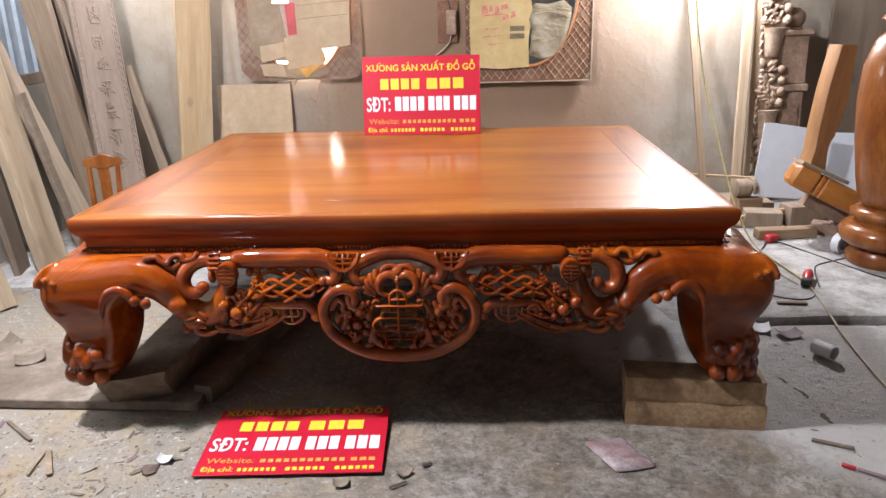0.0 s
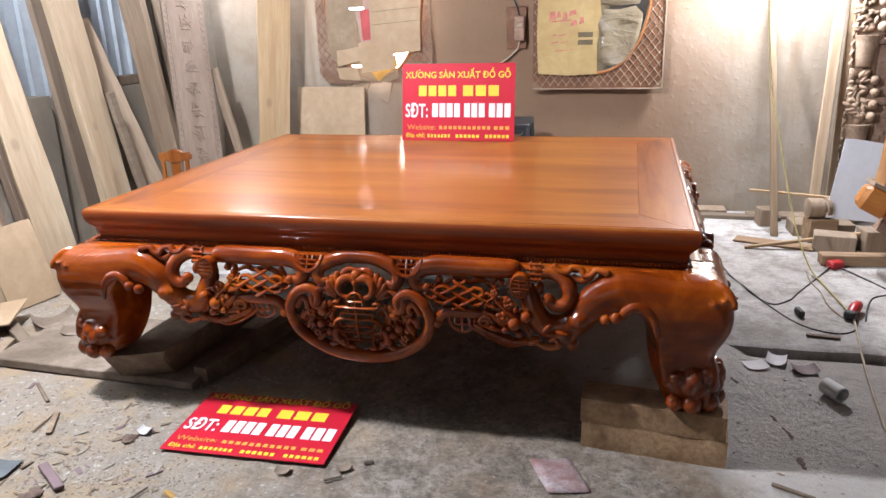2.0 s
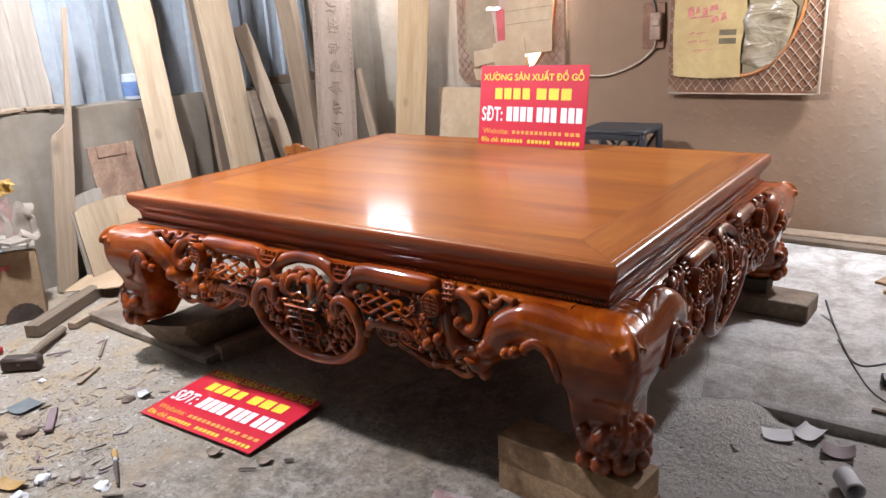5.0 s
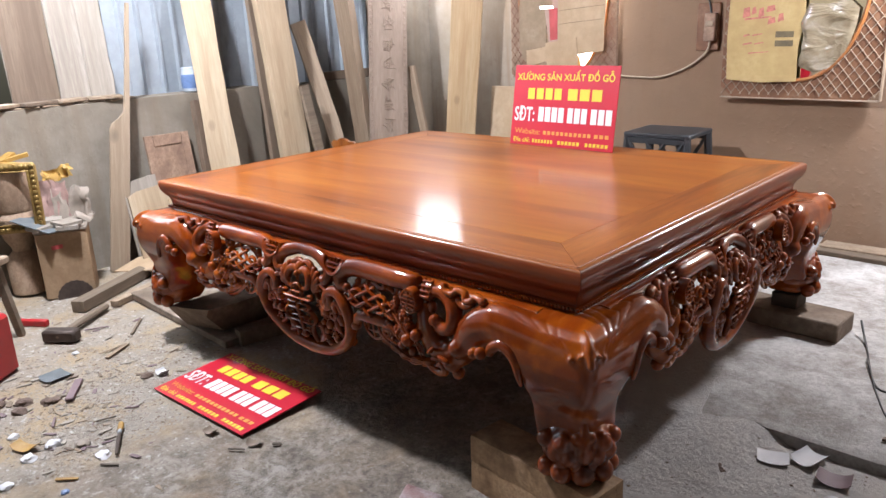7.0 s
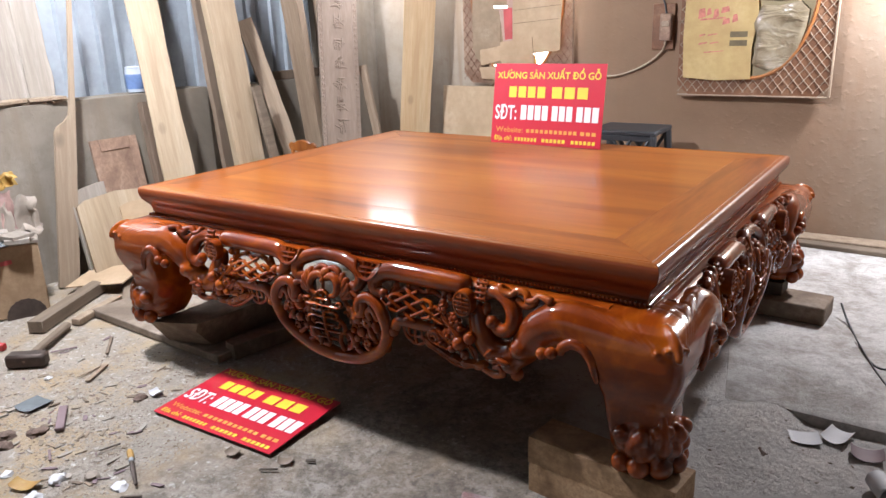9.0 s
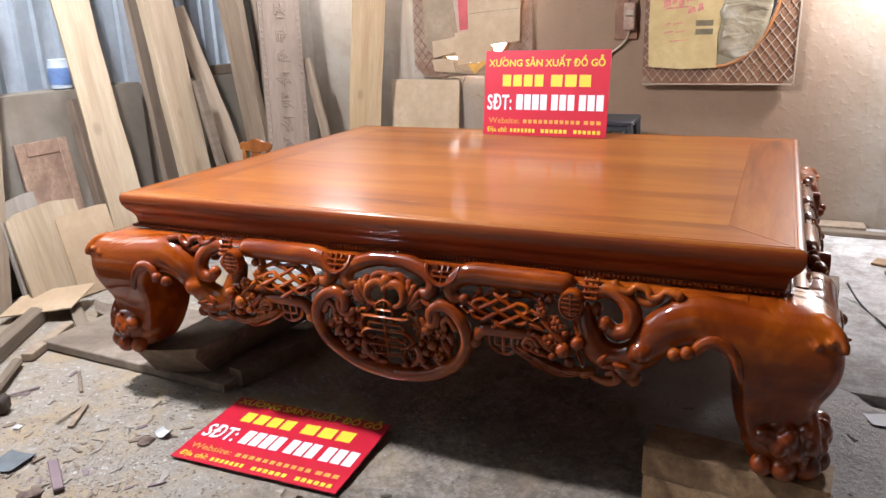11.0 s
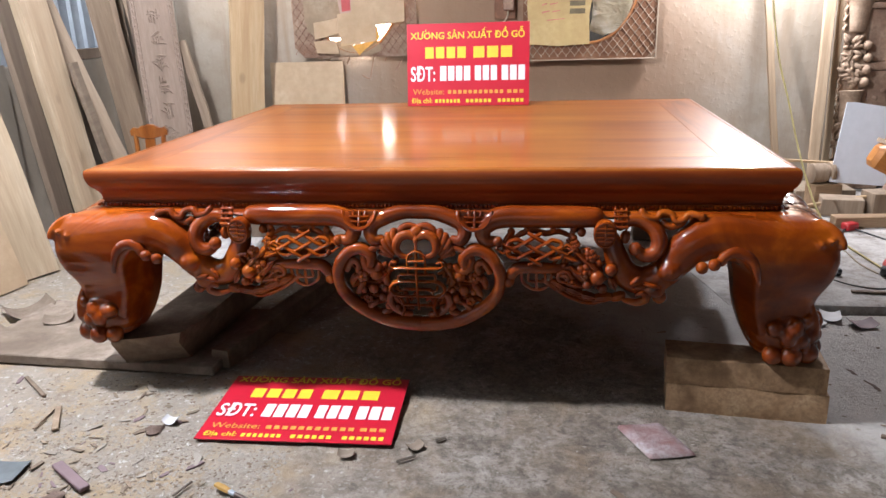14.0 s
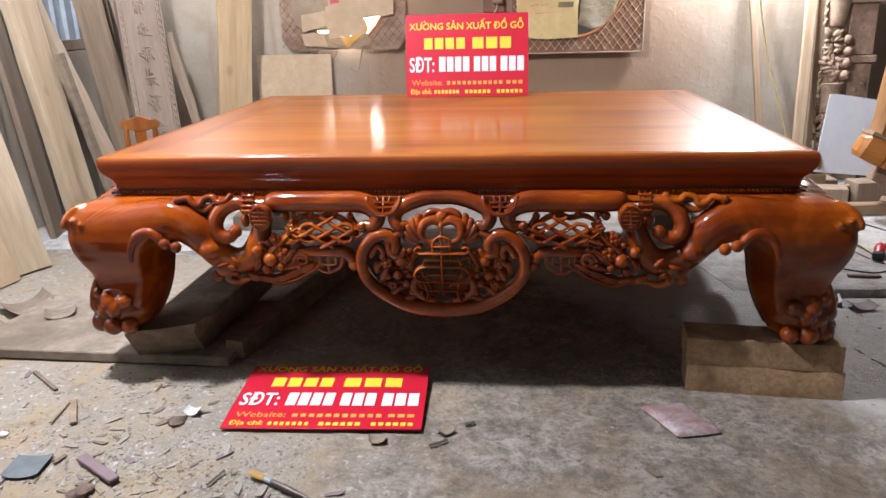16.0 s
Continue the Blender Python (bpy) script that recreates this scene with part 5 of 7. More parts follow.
def net_frame(name, category, label, pane, x0, x1, z0, z1, cx, cz, rx, rz, back=M_FRAME, strands=M_NET):
    """An oval pane in a rectangular frame carved as a net of diamonds."""
    t = thing(name, label, category, Matrix.Translation((0, 2.775, 0)))
    g = Geo()
    n = 48
    ov = [(cx + rx * math.cos(2 * math.pi * k / n), cz + rz * math.sin(2 * math.pi * k / n)) for k in range(n)]
    out = []
    for k in range(n):
        a = 2 * math.pi * k / n
        dx, dz = math.cos(a), math.sin(a)
        q = min(((x1 - cx) if dx > 0 else (cx - x0)) / max(1e-6, abs(dx)), ((z1 - cz) if dz > 0 else (cz - z0)) / max(1e-6, abs(dz)))
        out.append((cx + dx * q, cz + dz * q))
    vs = [(x, y, z) for y in (-0.012, 0.012) for loop in (out, ov) for x, z in loop]
    fs = []
    for k in range(n):
        j = (k + 1) % n
        fs += [(k, j, n + j, n + k), (2 * n + k, 2 * n + j, 3 * n + j, 3 * n + k), (k, j, 2 * n + j, 2 * n + k), (n + k, n + j, 3 * n + j, 3 * n + k)]
    part("frame", g.add(vs, fs), back, t, "dusty reddish carved frame", 30)
    g = Geo()
    step = 0.050

    def inside(x, z):
        return x0 < x < x1 and z0 < z < z1 and ((x - cx) / rx) ** 2 + ((z - cz) / rz) ** 2 > 1.0

    k = x0 - (z1 - z0)
    while k < x1 + (z1 - z0):
        for dr in (-1, 1):
            run = []
            m = 60
            for i in range(m + 1):
                z = z0 + (z1 - z0) * i / m
                x = k + (z - z0) * 0.8 if dr > 0 else k + (z1 - z0) * 0.8 - (z - z0) * 0.8
                if inside(x, z):
                    run.append((x, -0.016 - 0.002 * dr, z))
                else:
                    if len(run) > 1:
                        g.tube([run[0], run[-1]], 0.0019, 5, 1, 1, (0, 1, 0), False)
                    run = []
            if len(run) > 1:
                g.tube([run[0], run[-1]], 0.0019, 5, 1, 1, (0, 1, 0), False)
        k += step
    # twists where the strands cross
    high = z1 - z0
    for i in range(int((x1 - x0 + 2 * high) / step) + 1):
        for j in range(int((x1 - x0 + 2 * high) / step) + 1):
            up = ((j - i) * step + 0.8 * high) / 1.6
            x, z = x0 - high + i * step + 0.8 * up, z0 + up
            if 0 < up < high and inside(x, z):
                g.ball((x, -0.017, z), (0.0030, 0.0028, 0.0070), 5, 4)
    ob = part("lattice", g, strands, t, "net of diamonds, dull with dust")
    ob["kind"] = "stuff"
    g = Geo()
    g.tube([(x, -0.014, z) for x, z in ov + ov[:1]], 0.011, 6, 1)
    part("oval_bead", g, M_BEADW, t, "polished reddish bead round the glass")
    for lo, hi in () if strands is M_RUST else (((x1 - 0.004, -0.020, z0), (x1 + 0.004, 0.012, z1)), ((x0, -0.018, z0 - 0.004), (x1 - 0.005, 0.012, z0 + 0.003))):
        part("edge_strip", Geo().box(lo, hi, 0.001), M_NET, t, "pale thin edge strip")
    g = Geo().prism([(cx + (x - cx) * 1.02, cz + (z - cz) * 1.02) for x, z in ov], 0.002, 0.008)
    part("glass", g, pane, t)
    return t


# the pane behind the cardboard lets bright daylight through
M_DAYPANE, t, p = nodes("daylit_pane")
p.inputs["Base Color"].default_value = (0.8, 0.8, 0.8, 1)
p.inputs["Emission Color"].default_value = (1.0, 0.97, 0.93, 1)
p.inputs["Emission Strength"].default_value = 33.0
cw = net_frame("covered_window", "window", "oval window in a dusty net-carved frame, covered with cardboard", M_DAYPANE, -1.25, -0.465, 0.835, 1.95, -0.85, 1.42, 0.33, 0.56, M_FRAMEP, M_RUST)
net_frame("framed_mirror", "mirror", "mirror in a dusty net-carved frame, half covered by yellow cardboard", M_MIRROR, 0.19, 0.975, 0.79, 1.90, 0.585, 1.36, 0.30, 0.475)


def card(name, pts, y, mat, label, group="cardboard taped over the mirror", thick=0.004, category="cardboard"):
    return solid(name, Geo().prism(pts, y - thick, y), mat, label, category, group=group)


for pts in ([(-0.743, 0.838), (-0.760, 0.770), (-0.778, 0.702), (-0.826, 0.721)], [(-0.556, 0.836), (-0.580, 0.790), (-0.604, 0.752)], [(-0.66, 0.838), (-0.672, 0.806)], [(-1.02, 0.838), (-1.05, 0.800), (-1.04, 0.775)], [(-0.90, 0.838), (-0.92, 0.795)]):
    part("loose_strand", Geo().tube([(x, 0.0, z) for x, z in pts], 0.0035, 6, 3), M_RUST, cw, "broken strand of the net hanging down")
card("cardboard_sheet", [(-1.17, 1.93), (-1.17, 1.319), (-0.89, 1.315), (-0.885, 1.93)], 2.755, M_CARDD, "dark brown cardboard over the window")
card("cardboard_sheet", [(-1.17, 1.335), (-1.168, 1.048), (-1.129, 1.039), (-0.958, 1.075), (-0.956, 1.304), (-1.005, 1.304), (-1.007, 1.335)], 2.750, M_CARDD, "dark brown creased cardboard over the window")
card("cardboard_sheet", [(-1.16, 1.302), (-1.16, 1.00), (-1.10, 0.953), (-0.90, 0.953), (-0.90, 1.302)], 2.7565, M_CARDD, "dark cardboard behind the other sheets", thick=0.0012)
card("cardboard_sheet", [(-0.985, 0.938), (-0.985, 0.850), (-0.920, 0.850), (-0.920, 0.938)], 2.7565, M_CARDD, "dark cardboard behind the other sheets", thick=0.0012)
card("cardboard_sheet", [(-1.111, 1.048), (-1.109, 0.946), (-1.03, 0.962), (-0.954, 0.983), (-0.957, 1.072), (-1.03, 1.058)], 2.745, M_CARD, "folded brown cardboard flap over the window")
card("cardboard_sheet", [(-1.116, 0.935), (-1.099, 0.864), (-0.954, 0.855), (-0.966, 0.905), (-0.976, 0.943)], 2.742, M_CARD, "small folded cardboard scrap under the window")
card("cardboard_sheet", [(-0.964, 1.303), (-0.905, 1.303), (-0.895, 1.93), (-0.852, 1.93), (-0.852, 1.32), (-0.847, 1.100), (-0.932, 1.090)], 2.740, M_PINKC, "pink printed cardboard strip over the window")
strip = bpy.data.objects["cardboard_sheet.006"]
part("print", Geo().prism([(-0.93, 1.303), (-0.866, 1.303), (-0.866, 1.115), (-0.920, 1.108)], 2.7345, 2.7358), M_PRINT, strip, "red printed stripe")
card("cardboard_sheet", [(-0.858, 1.93), (-0.860, 1.098), (-0.727, 1.112), (-0.722, 1.020), (-0.62, 1.030), (-0.532, 1.042), (-0.530, 1.20), (-0.520, 1.346), (-0.525, 1.93)], 2.735, M_CARD, "pale cardboard sheet over the window")
card("cardboard_sheet", [(-0.950, 1.094), (-0.949, 0.975), (-0.83, 0.990), (-0.711, 1.012), (-0.721, 1.122), (-0.84, 1.108)], 2.729, M_CARD, "torn pale cardboard sheet over the window")
card("cardboard_sheet", [(-0.948, 0.985), (-0.938, 0.903), (-0.83, 0.915), (-0.718, 0.931), (-0.711, 1.014)], 2.737, M_CARD, "pale cardboard sheet under another over the window")
card("cardboard_sheet", [(-0.995, 0.846), (-0.99, 0.902), (-0.86, 0.911), (-0.80, 0.919), (-0.70, 0.935), (-0.69, 0.87), (-0.76, 0.846)], 2.755, M_CARDD, "dark cardboard strip at the window's foot")
card("cardboard_sheet", [(-0.871, 0.904), (-0.827, 0.846), (-0.790, 0.880), (-0.724, 0.931)], 2.743, M_AMBER0, "small amber cardboard corner under the window")
card("cardboard_sheet", [(-0.740, 0.985), (-0.725, 0.925), (-0.690, 0.945), (-0.705, 1.025)], 2.743, M_AMBER0, "amber translucent paper flap on the window")
pale = bpy.data.objects["cardboard_sheet.007"]
for z, x0, x1 in ((1.205, -0.85, -0.54), (1.285, -0.85, -0.53)):
    part("crease", Geo().tube([(x0, 2.7305, z), ((x0 + x1) / 2, 2.730, z + 0.012), (x1, 2.7305, z + 0.022)], 0.0022, 6, 2), M_CARDD, pale)
part("crease", Geo().tube([(-0.735, 2.7305, 1.112), (-0.732, 2.7300, 1.06), (-0.722, 2.7305, 1.02)], 0.0022, 6, 2), M_CARDD, pale)
c = thing("yellow_carton", "flattened yellow cardboard carton with red print", "cardboard")
part("sheet", Geo().prism([(0.225, 1.60), (0.215, 1.10), (0.225, 0.885), (0.40, 0.872), (0.585, 0.880), (0.58, 1.05), (0.605, 1.20), (0.56, 1.60)], 2.744, 2.749), M_CARDY, c)
for k, (x0, x1, z, h) in enumerate([(0.29, 0.33, 1.20, 0.05), (0.335, 0.36, 1.215, 0.035), (0.37, 0.40, 1.20, 0.045), (0.41, 0.455, 1.225, 0.03), (0.30, 0.44, 1.19, 0.010), (0.42, 0.46, 1.165, 0.03), (0.47, 0.50, 1.175, 0.04),
                                    (0.30, 0.335, 1.105, 0.010), (0.345, 0.40, 1.108, 0.008), (0.30, 0.35, 1.062, 0.010), (0.36, 0.41, 1.065, 0.008), (0.33, 0.44, 1.018, 0.007)]):
    part("print", Geo().prism([(x0, z), (x1, z + 0.010), (x1 - 0.006, z + h + 0.006), (x0 + 0.004, z + h)], 2.7432, 2.7442), M_FADED, c, "faded red print")
for z in (1.055, 1.10):
    part("print", Geo().box((0.465, 2.7425, z), (0.555, 2.7445, z + 0.030), 0.0005), M_BARCODE, c, "dark printed block")

# cloudy plastic film hanging over the glass
m, t, p = nodes("cloudy_plastic")
v = tex_coords(t, (1, 1, 1))
t.links.new(ramp(t, noise_tex(t, v, 5, 5, 0.6, 0.8), [(0.35, (0.30, 0.235, 0.15)), (0.55, (0.42, 0.345, 0.235)), (0.7, (0.55, 0.49, 0.39))]), p.inputs["Base Color"])
p.inputs["Roughness"].default_value = 0.2
p.inputs["Transmission Weight"].default_value = 0.5
bump(t, p, noise_tex(t, tex_coords(t, (1.0, 1.0, 2.4), (0, 0.5, 0)), 6, 3, 0.5, 0.7), 0.8, 0.03)
M_PLASTIC = m


def plastic_film(outline, cx, cz, label):
    """A sheet of film that hangs a little proud of the glass, creased and uneven."""
    rr = []
    for s, h in ((1.0, 0.0), (0.96, 0.004), (0.75, 0.008), (0.45, 0.006), (0.1, 0.009)):
        ring = []
        for (xa, za), (xb, zb) in zip(outline, outline[1:] + outline[:1]):
            for q in range(4):
                x, z = xa + (xb - xa) * q / 4, za + (zb - za) * q / 4
                x, z = cx + (x - cx) * s, cz + (z - cz) * s
                x += 0.006 * noise.noise(Vector((x * 20, z * 20, 3)))
                ring.append((x, 2.751 - h - 0.010 * noise.noise(Vector((x * 9, z * 7, 1))) * (h > 0), z))
        rr.append(ring)
    solid("plastic_film", Geo().loft(rr), M_PLASTIC, label, "plastic film", sharp=80)


plastic_film([(0.585, 0.955), (0.66, 0.925), (0.74, 0.95), (0.80, 1.03), (0.835, 1.14), (0.845, 1.23), (0.80, 1.275), (0.70, 1.255), (0.615, 1.26), (0.575, 1.18), (0.60, 1.10)], 0.71, 1.10, "cloudy beige plastic film over the mirror")
plastic_film([(0.60, 1.285), (0.70, 1.275), (0.82, 1.285), (0.86, 1.36), (0.83, 1.50), (0.72, 1.60), (0.60, 1.58), (0.57, 1.40)], 0.71, 1.43, "crumpled pale plastic film over the mirror")

sw = thing("wall_switch", "dusty circuit breaker on a wooden plate", "switch")
part("plate", Geo().box((0.015, 2.802, 1.035), (0.145, 2.822, 1.29), 0.004), M_FRAME, sw, "worn brown wooden plate")
part("breaker", Geo().box((0.070, 2.765, 1.085), (0.135, 2.803, 1.235), 0.006), M_DUSTW, sw, "dusty brown breaker body")
part("lever", Geo().box((0.085, 2.750, 1.165), (0.125, 2.766, 1.195), 0.004), M_NET, sw, "pale switch lever")


def cable(name, pts, r, mat, label, group="", category="cable", steps=6):
    return solid(name, Geo().tube(pts, r, 6, steps), mat, label, category, group=group, sharp=80)


M_CABLEW = plain("dusty_cable", (0.36, 0.29, 0.205), 0.6)
M_CABLEY = plain("yellow_cord", (0.425, 0.354, 0.142), 0.6)
cable("wall_cable", [(0.10, 2.79, 1.09), (0.08, 2.80, 1.03), (-0.02, 2.805, 0.95), (-0.18, 2.805, 0.89), (-0.34, 2.805, 0.885), (-0.50, 2.805, 0.90), (-0.7, 2.805, 0.96)], 0.0055, M_CABLEW, "grey-brown cable hanging from the wall switch")
cable("wall_cable", [(0.10, 2.79, 1.23), (0.06, 2.805, 1.34), (-0.06, 2.81, 1.5), (-0.12, 2.81, 1.9)], 0.005, M_BLACK, "thin dark cable running up the wall")

solid("wall_panel", Geo().box((-0.24, -0.008, 0.0), (0.24, 0.008, 0.79), 0.002), M_CARD, "pale board leaning at the wall", "board", pose(-1.185, 2.70, 0.024, -5, 0, 0))

# black plastic stool
st = thing("plastic_stool", "black plastic stool with slatted sides by the wall", "stool", pose(0.035, 2.47, 0.022, 0, 0, 2))
part("seat", Geo().box((-0.185, -0.16, 0.585), (0.185, 0.16, 0.612), 0.008), M_BLACK, st)
for sx in (-1, 1):
    for sy in (-1, 1):
        part("leg", Geo().tube([(sx * 0.165, sy * 0.14, 0.59), (sx * 0.20, sy * 0.18, 0.012)], [0.022, 0.02], 6, 1), M_BLACK, st)
for sy in (-1, 1):
    part("rim", Geo().box((-0.18, sy * 0.150 - 0.01, 0.555), (0.18, sy * 0.150 + 0.01, 0.586), 0.004), M_BLACK, st)
    for a, b in ((-0.15, -0.05), (0.05, -0.05), (-0.05, 0.05), (0.15, 0.05)):
        part("slat", Geo().tube([(a, sy * 0.152, 0.56), (b, sy * 0.168, 0.40)], 0.011, 6, 1), M_BLACK, st)
    part("rail", Geo().tube([(-0.17, sy * 0.168, 0.39), (0.17, sy * 0.168, 0.39)], 0.012, 6, 1), M_BLACK, st)

# small lacquered chair behind the bed's corner
M_CHAIR = wood("lacquered_chair_wood", (0.116, 0.0290, 0.0064), (0.219, 0.0676, 0.0142), (0.283, 0.106, 0.0258), (4, 4, 1), 3, 0.35, 0.8, 0.12, 0.03, 0.1)
ch = thing("small_chair", "small red-brown lacquered carved chair", "chair", pose(-1.645, 1.56, 0.022, 0, 0, 8))
for sx in (-1, 1):
    part("back_post", Geo().tube([(sx * 0.070, 0.02, 0.0), (sx * 0.066, 0.0, 0.28), (sx * 0.070, 0.022, 0.525)], [0.014, 0.015, 0.012], 8, 4), M_CHAIR, ch)
    part("front_leg", Geo().tube([(sx * 0.08, -0.19, 0.0), (sx * 0.08, -0.19, 0.25)], 0.015, 8, 1), M_CHAIR, ch)
part("seat", Geo().box((-0.10, -0.21, 0.25), (0.10, 0.03, 0.275), 0.008), M_CHAIR, ch)
crest = [(-0.092, 0.515), (-0.095, 0.540), (-0.078, 0.556), (-0.052, 0.552), (-0.030, 0.566), (0.0, 0.572), (0.030, 0.566), (0.052, 0.552), (0.078, 0.556), (0.095, 0.540), (0.092, 0.515), (0.060, 0.508), (0.030, 0.500), (0.0, 0.496), (-0.030, 0.500), (-0.060, 0.508)]
g = Geo().loft([[(x * k, y, 0.53 + (z - 0.53) * k) for x, z in crest] for k, y in ((0.90, 0.010), (1.0, 0.015), (1.0, 0.032), (0.90, 0.037))])
part("crest", g, M_CHAIR, ch, "scalloped crest rail")
part("splat", Geo().box((-0.026, 0.014, 0.27), (0.026, 0.026, 0.51), 0.004), M_CHAIR, ch)

# ---- at the right ----
M_DUSTO2 = wood("brown_batten", (0.16, 0.105, 0.06), (0.27, 0.185, 0.11), (0.34, 0.25, 0.16), (9, 9, 0.6), 2.2, 0.75, vary=0.2)
M_TANB = wood("tan_batten", (0.26, 0.175, 0.105), (0.40, 0.29, 0.185), (0.46, 0.36, 0.25), (9, 9, 0.6), 2.2, 0.75, vary=0.1)
leaning_plank("stick", (1.608, 2.275, 0.022), (1.538, 2.80, 1.50), (1, 0, 0), 0.036, 0.03, M_DUSTO2, "thin brown batten leaning on the wall", 21, group="battens leaning on the wall", category="batten", wav=0.002)
leaning_plank("stick", (1.815, 2.40, 0.022), (1.925, 2.79, 1.5), (1, 0, 0), 0.055, 0.03, M_TANB, "tan batten leaning on the wall", 22, group="battens leaning on the wall", category="batten", wav=0.002)
leaning_plank("stick", (1.93, 2.55, 0.022), (1.985, 2.79, 1.6), (1, 0, 0), 0.034, 0.025, M_CREAM, "cream batten leaning on the wall", 23, group="battens leaning on the wall", category="batten", wav=0.002)
cable("hanging_cord", [(1.52, 2.60, 1.75), (1.475, 2.32, 1.24), (1.495, 2.15, 0.85), (1.540, 2.03, 0.60), (1.580, 1.90, 0.36), (1.625, 1.77, 0.16), (1.665, 1.64, 0.05), (1.69, 1.50, 0.028), (1.705, 1.32, 0.028), (1.72, 1.12, 0.03)], 0.0045, M_CABLEY, "yellow cord hanging from above down to the floor")

# carved post with fruit and leaves, and a newel behind it
M_DUSTP = dusty("pale_dusty_wood", (0.34, 0.235, 0.158), (0.20, 0.128, 0.083), (0.42, 0.315, 0.228), 8.0, 0.8, 0.3)
g = Geo()
rings = []
for i in range(39):
    z = 0.05 * i
    a, b = -0.062 - 0.010 * math.sin(z * 21), 0.045 + 0.012 * math.sin(z * 17 + 1)
    rings.append([(a, -0.006, z), (b, -0.006, z), (b, 0.03, z), (a, 0.03, z)])
g.loft(rings)
rng = random.Random(3)
for z in (-0.08, 0.405, 0.89, 1.375):
    # a tall flared basket, fruit and leaves over its rim, and a column of round fruit down one side
    if z > 0:
        g.lathe([(0.040, 0.0), (0.046, 0.006), (0.050, 0.05), (0.061, 0.13), (0.068, 0.155), (0.072, 0.168), (0.058, 0.170)], 18, Matrix.Translation((-0.004, -0.006, z)) @ Matrix.Diagonal((1, 0.6, 1, 1)))
    for q in range(4):
        g.ball((0.060 + rng.uniform(-0.006, 0.006), -0.016, z + 0.215 + q * 0.066), rng.uniform(0.026, 0.033), 12, 8)
    for q in range(15):
        r = rng.uniform(0.009, 0.020)
        g.ball((rng.uniform(-0.062, 0.034), -0.016 + rng.uniform(-0.012, 0.010), z + 0.18 + rng.uniform(0.0, 0.29)), (r, r * 0.8, r * rng.uniform(0.8, 1.3)), 8, 6)
    for q in range(30):
        m = Matrix.Rotation(radians(rng.uniform(-80, 80)), 4, "Y")
        g.ball((rng.uniform(-0.070, 0.03), -0.022, z + 0.19 + rng.uniform(0.0, 0.27)), (rng.uniform(0.024, 0.038), 0.012, rng.uniform(0.010, 0.016)), 8, 5, m)
    for q in range(5):
        g.tube([(-0.060 + rng.uniform(-0.01, 0.01), -0.01, z + 0.05 * q), (-0.078, -0.014, z + 0.05 * q + 0.02), (-0.062, -0.012, z + 0.05 * q + 0.045)], [0.005, 0.009, 0.005], 6, 3)
solid("carved_post", g, M_DUSTP, "dusty brown post carved with fruit and leaves", "carved post", pose(2.045, 2.60, 0.022, -3, 0, 0), sharp=60)
g = Geo()
for z0, z1, h in ((0.0, 0.62, 0.070), (0.62, 0.66, 0.085), (0.66, 0.92, 0.070), (0.92, 0.95, 0.085)):
    g.box((-h, -h, z0), (h, h, z1), 0.006)
g.box((-0.045, -0.078, 0.10), (0.045, -0.068, 0.55), 0.003)
for i in range(12):
    g.ball((rng.uniform(-0.03, 0.03), -0.078, 0.14 + i * 0.034), (0.016, 0.008, 0.014), 8, 5)
g.ball((0, 0, 1.01), 0.058, 14, 9)
g.lathe([(0.03, 0.945), (0.05, 0.955), (0.03, 0.97)], 14)
solid("newel_post", g, M_DUSTW, "dusty square newel post with a round finial", "post", pose(2.185, 2.70, 0.022, -1, 0, 0) @ Matrix.Diagonal((1.1, 1.0, 1.10, 1)))
solid("wall_board", Geo().box((-0.20, -0.015, 0), (0.20, 0.015, 1.9), 0.004), M_DARKW, "dark grey board standing at the wall", "board", pose(2.62, 2.72, 0.022, -2, 0, 0))
solid("wall_board", Geo().box((-0.10, -0.015, 0), (0.10, 0.015, 1.9), 0.004), M_PALE, "pale board standing at the wall", "board", pose(2.93, 2.72, 0.022, -2, 2, 0))
solid("white_sheet", Geo().prism([(-0.22, 0.0), (0.17, -0.03), (0.25, 0.36), (-0.10, 0.42), (-0.14, 0.42)], -0.004, 0.004), M_WHITE, "white sheet of board leaning on the clutter", "board", pose(2.05, 2.18, 0.165, -16, 0, 0))
solid("white_sheet", Geo().prism([(-0.20, 0.0), (0.35, 0.0), (0.35, 0.45), (-0.16, 0.48)], -0.004, 0.004), M_WHITE, "white sheet of board leaning on the clutter", "board", pose(2.50, 2.30, 0.026, -18, 0, 4))

# wooden machine head: a turned block on a bench
tb = thing("lathe_head", "dusty turned wooden block on a small stand", "machine part", pose(1.80, 2.22, 0.022, 0, 0, 8))
part("stand", Geo().box((-0.05, -0.05, 0.0), (0.10, 0.06, 0.13), 0.006), M_BEAM, tb)
part("drum", Geo().lathe([(0.04, -0.058), (0.052, -0.054), (0.054, 0.018), (0.043, 0.026), (0.043, 0.036), (0.056, 0.040), (0.056, 0.058), (0.032, 0.062)], 24, pose(0.0, 0.0, 0.183, 0, 90, 0)), M_PALE, tb, "turned drum")
part("shaft", Geo().tube([(0.06, 0, 0.183), (0.24, 0.0, 0.19)], 0.012, 8, 1), M_STEEL, tb)
rng = random.Random(8)
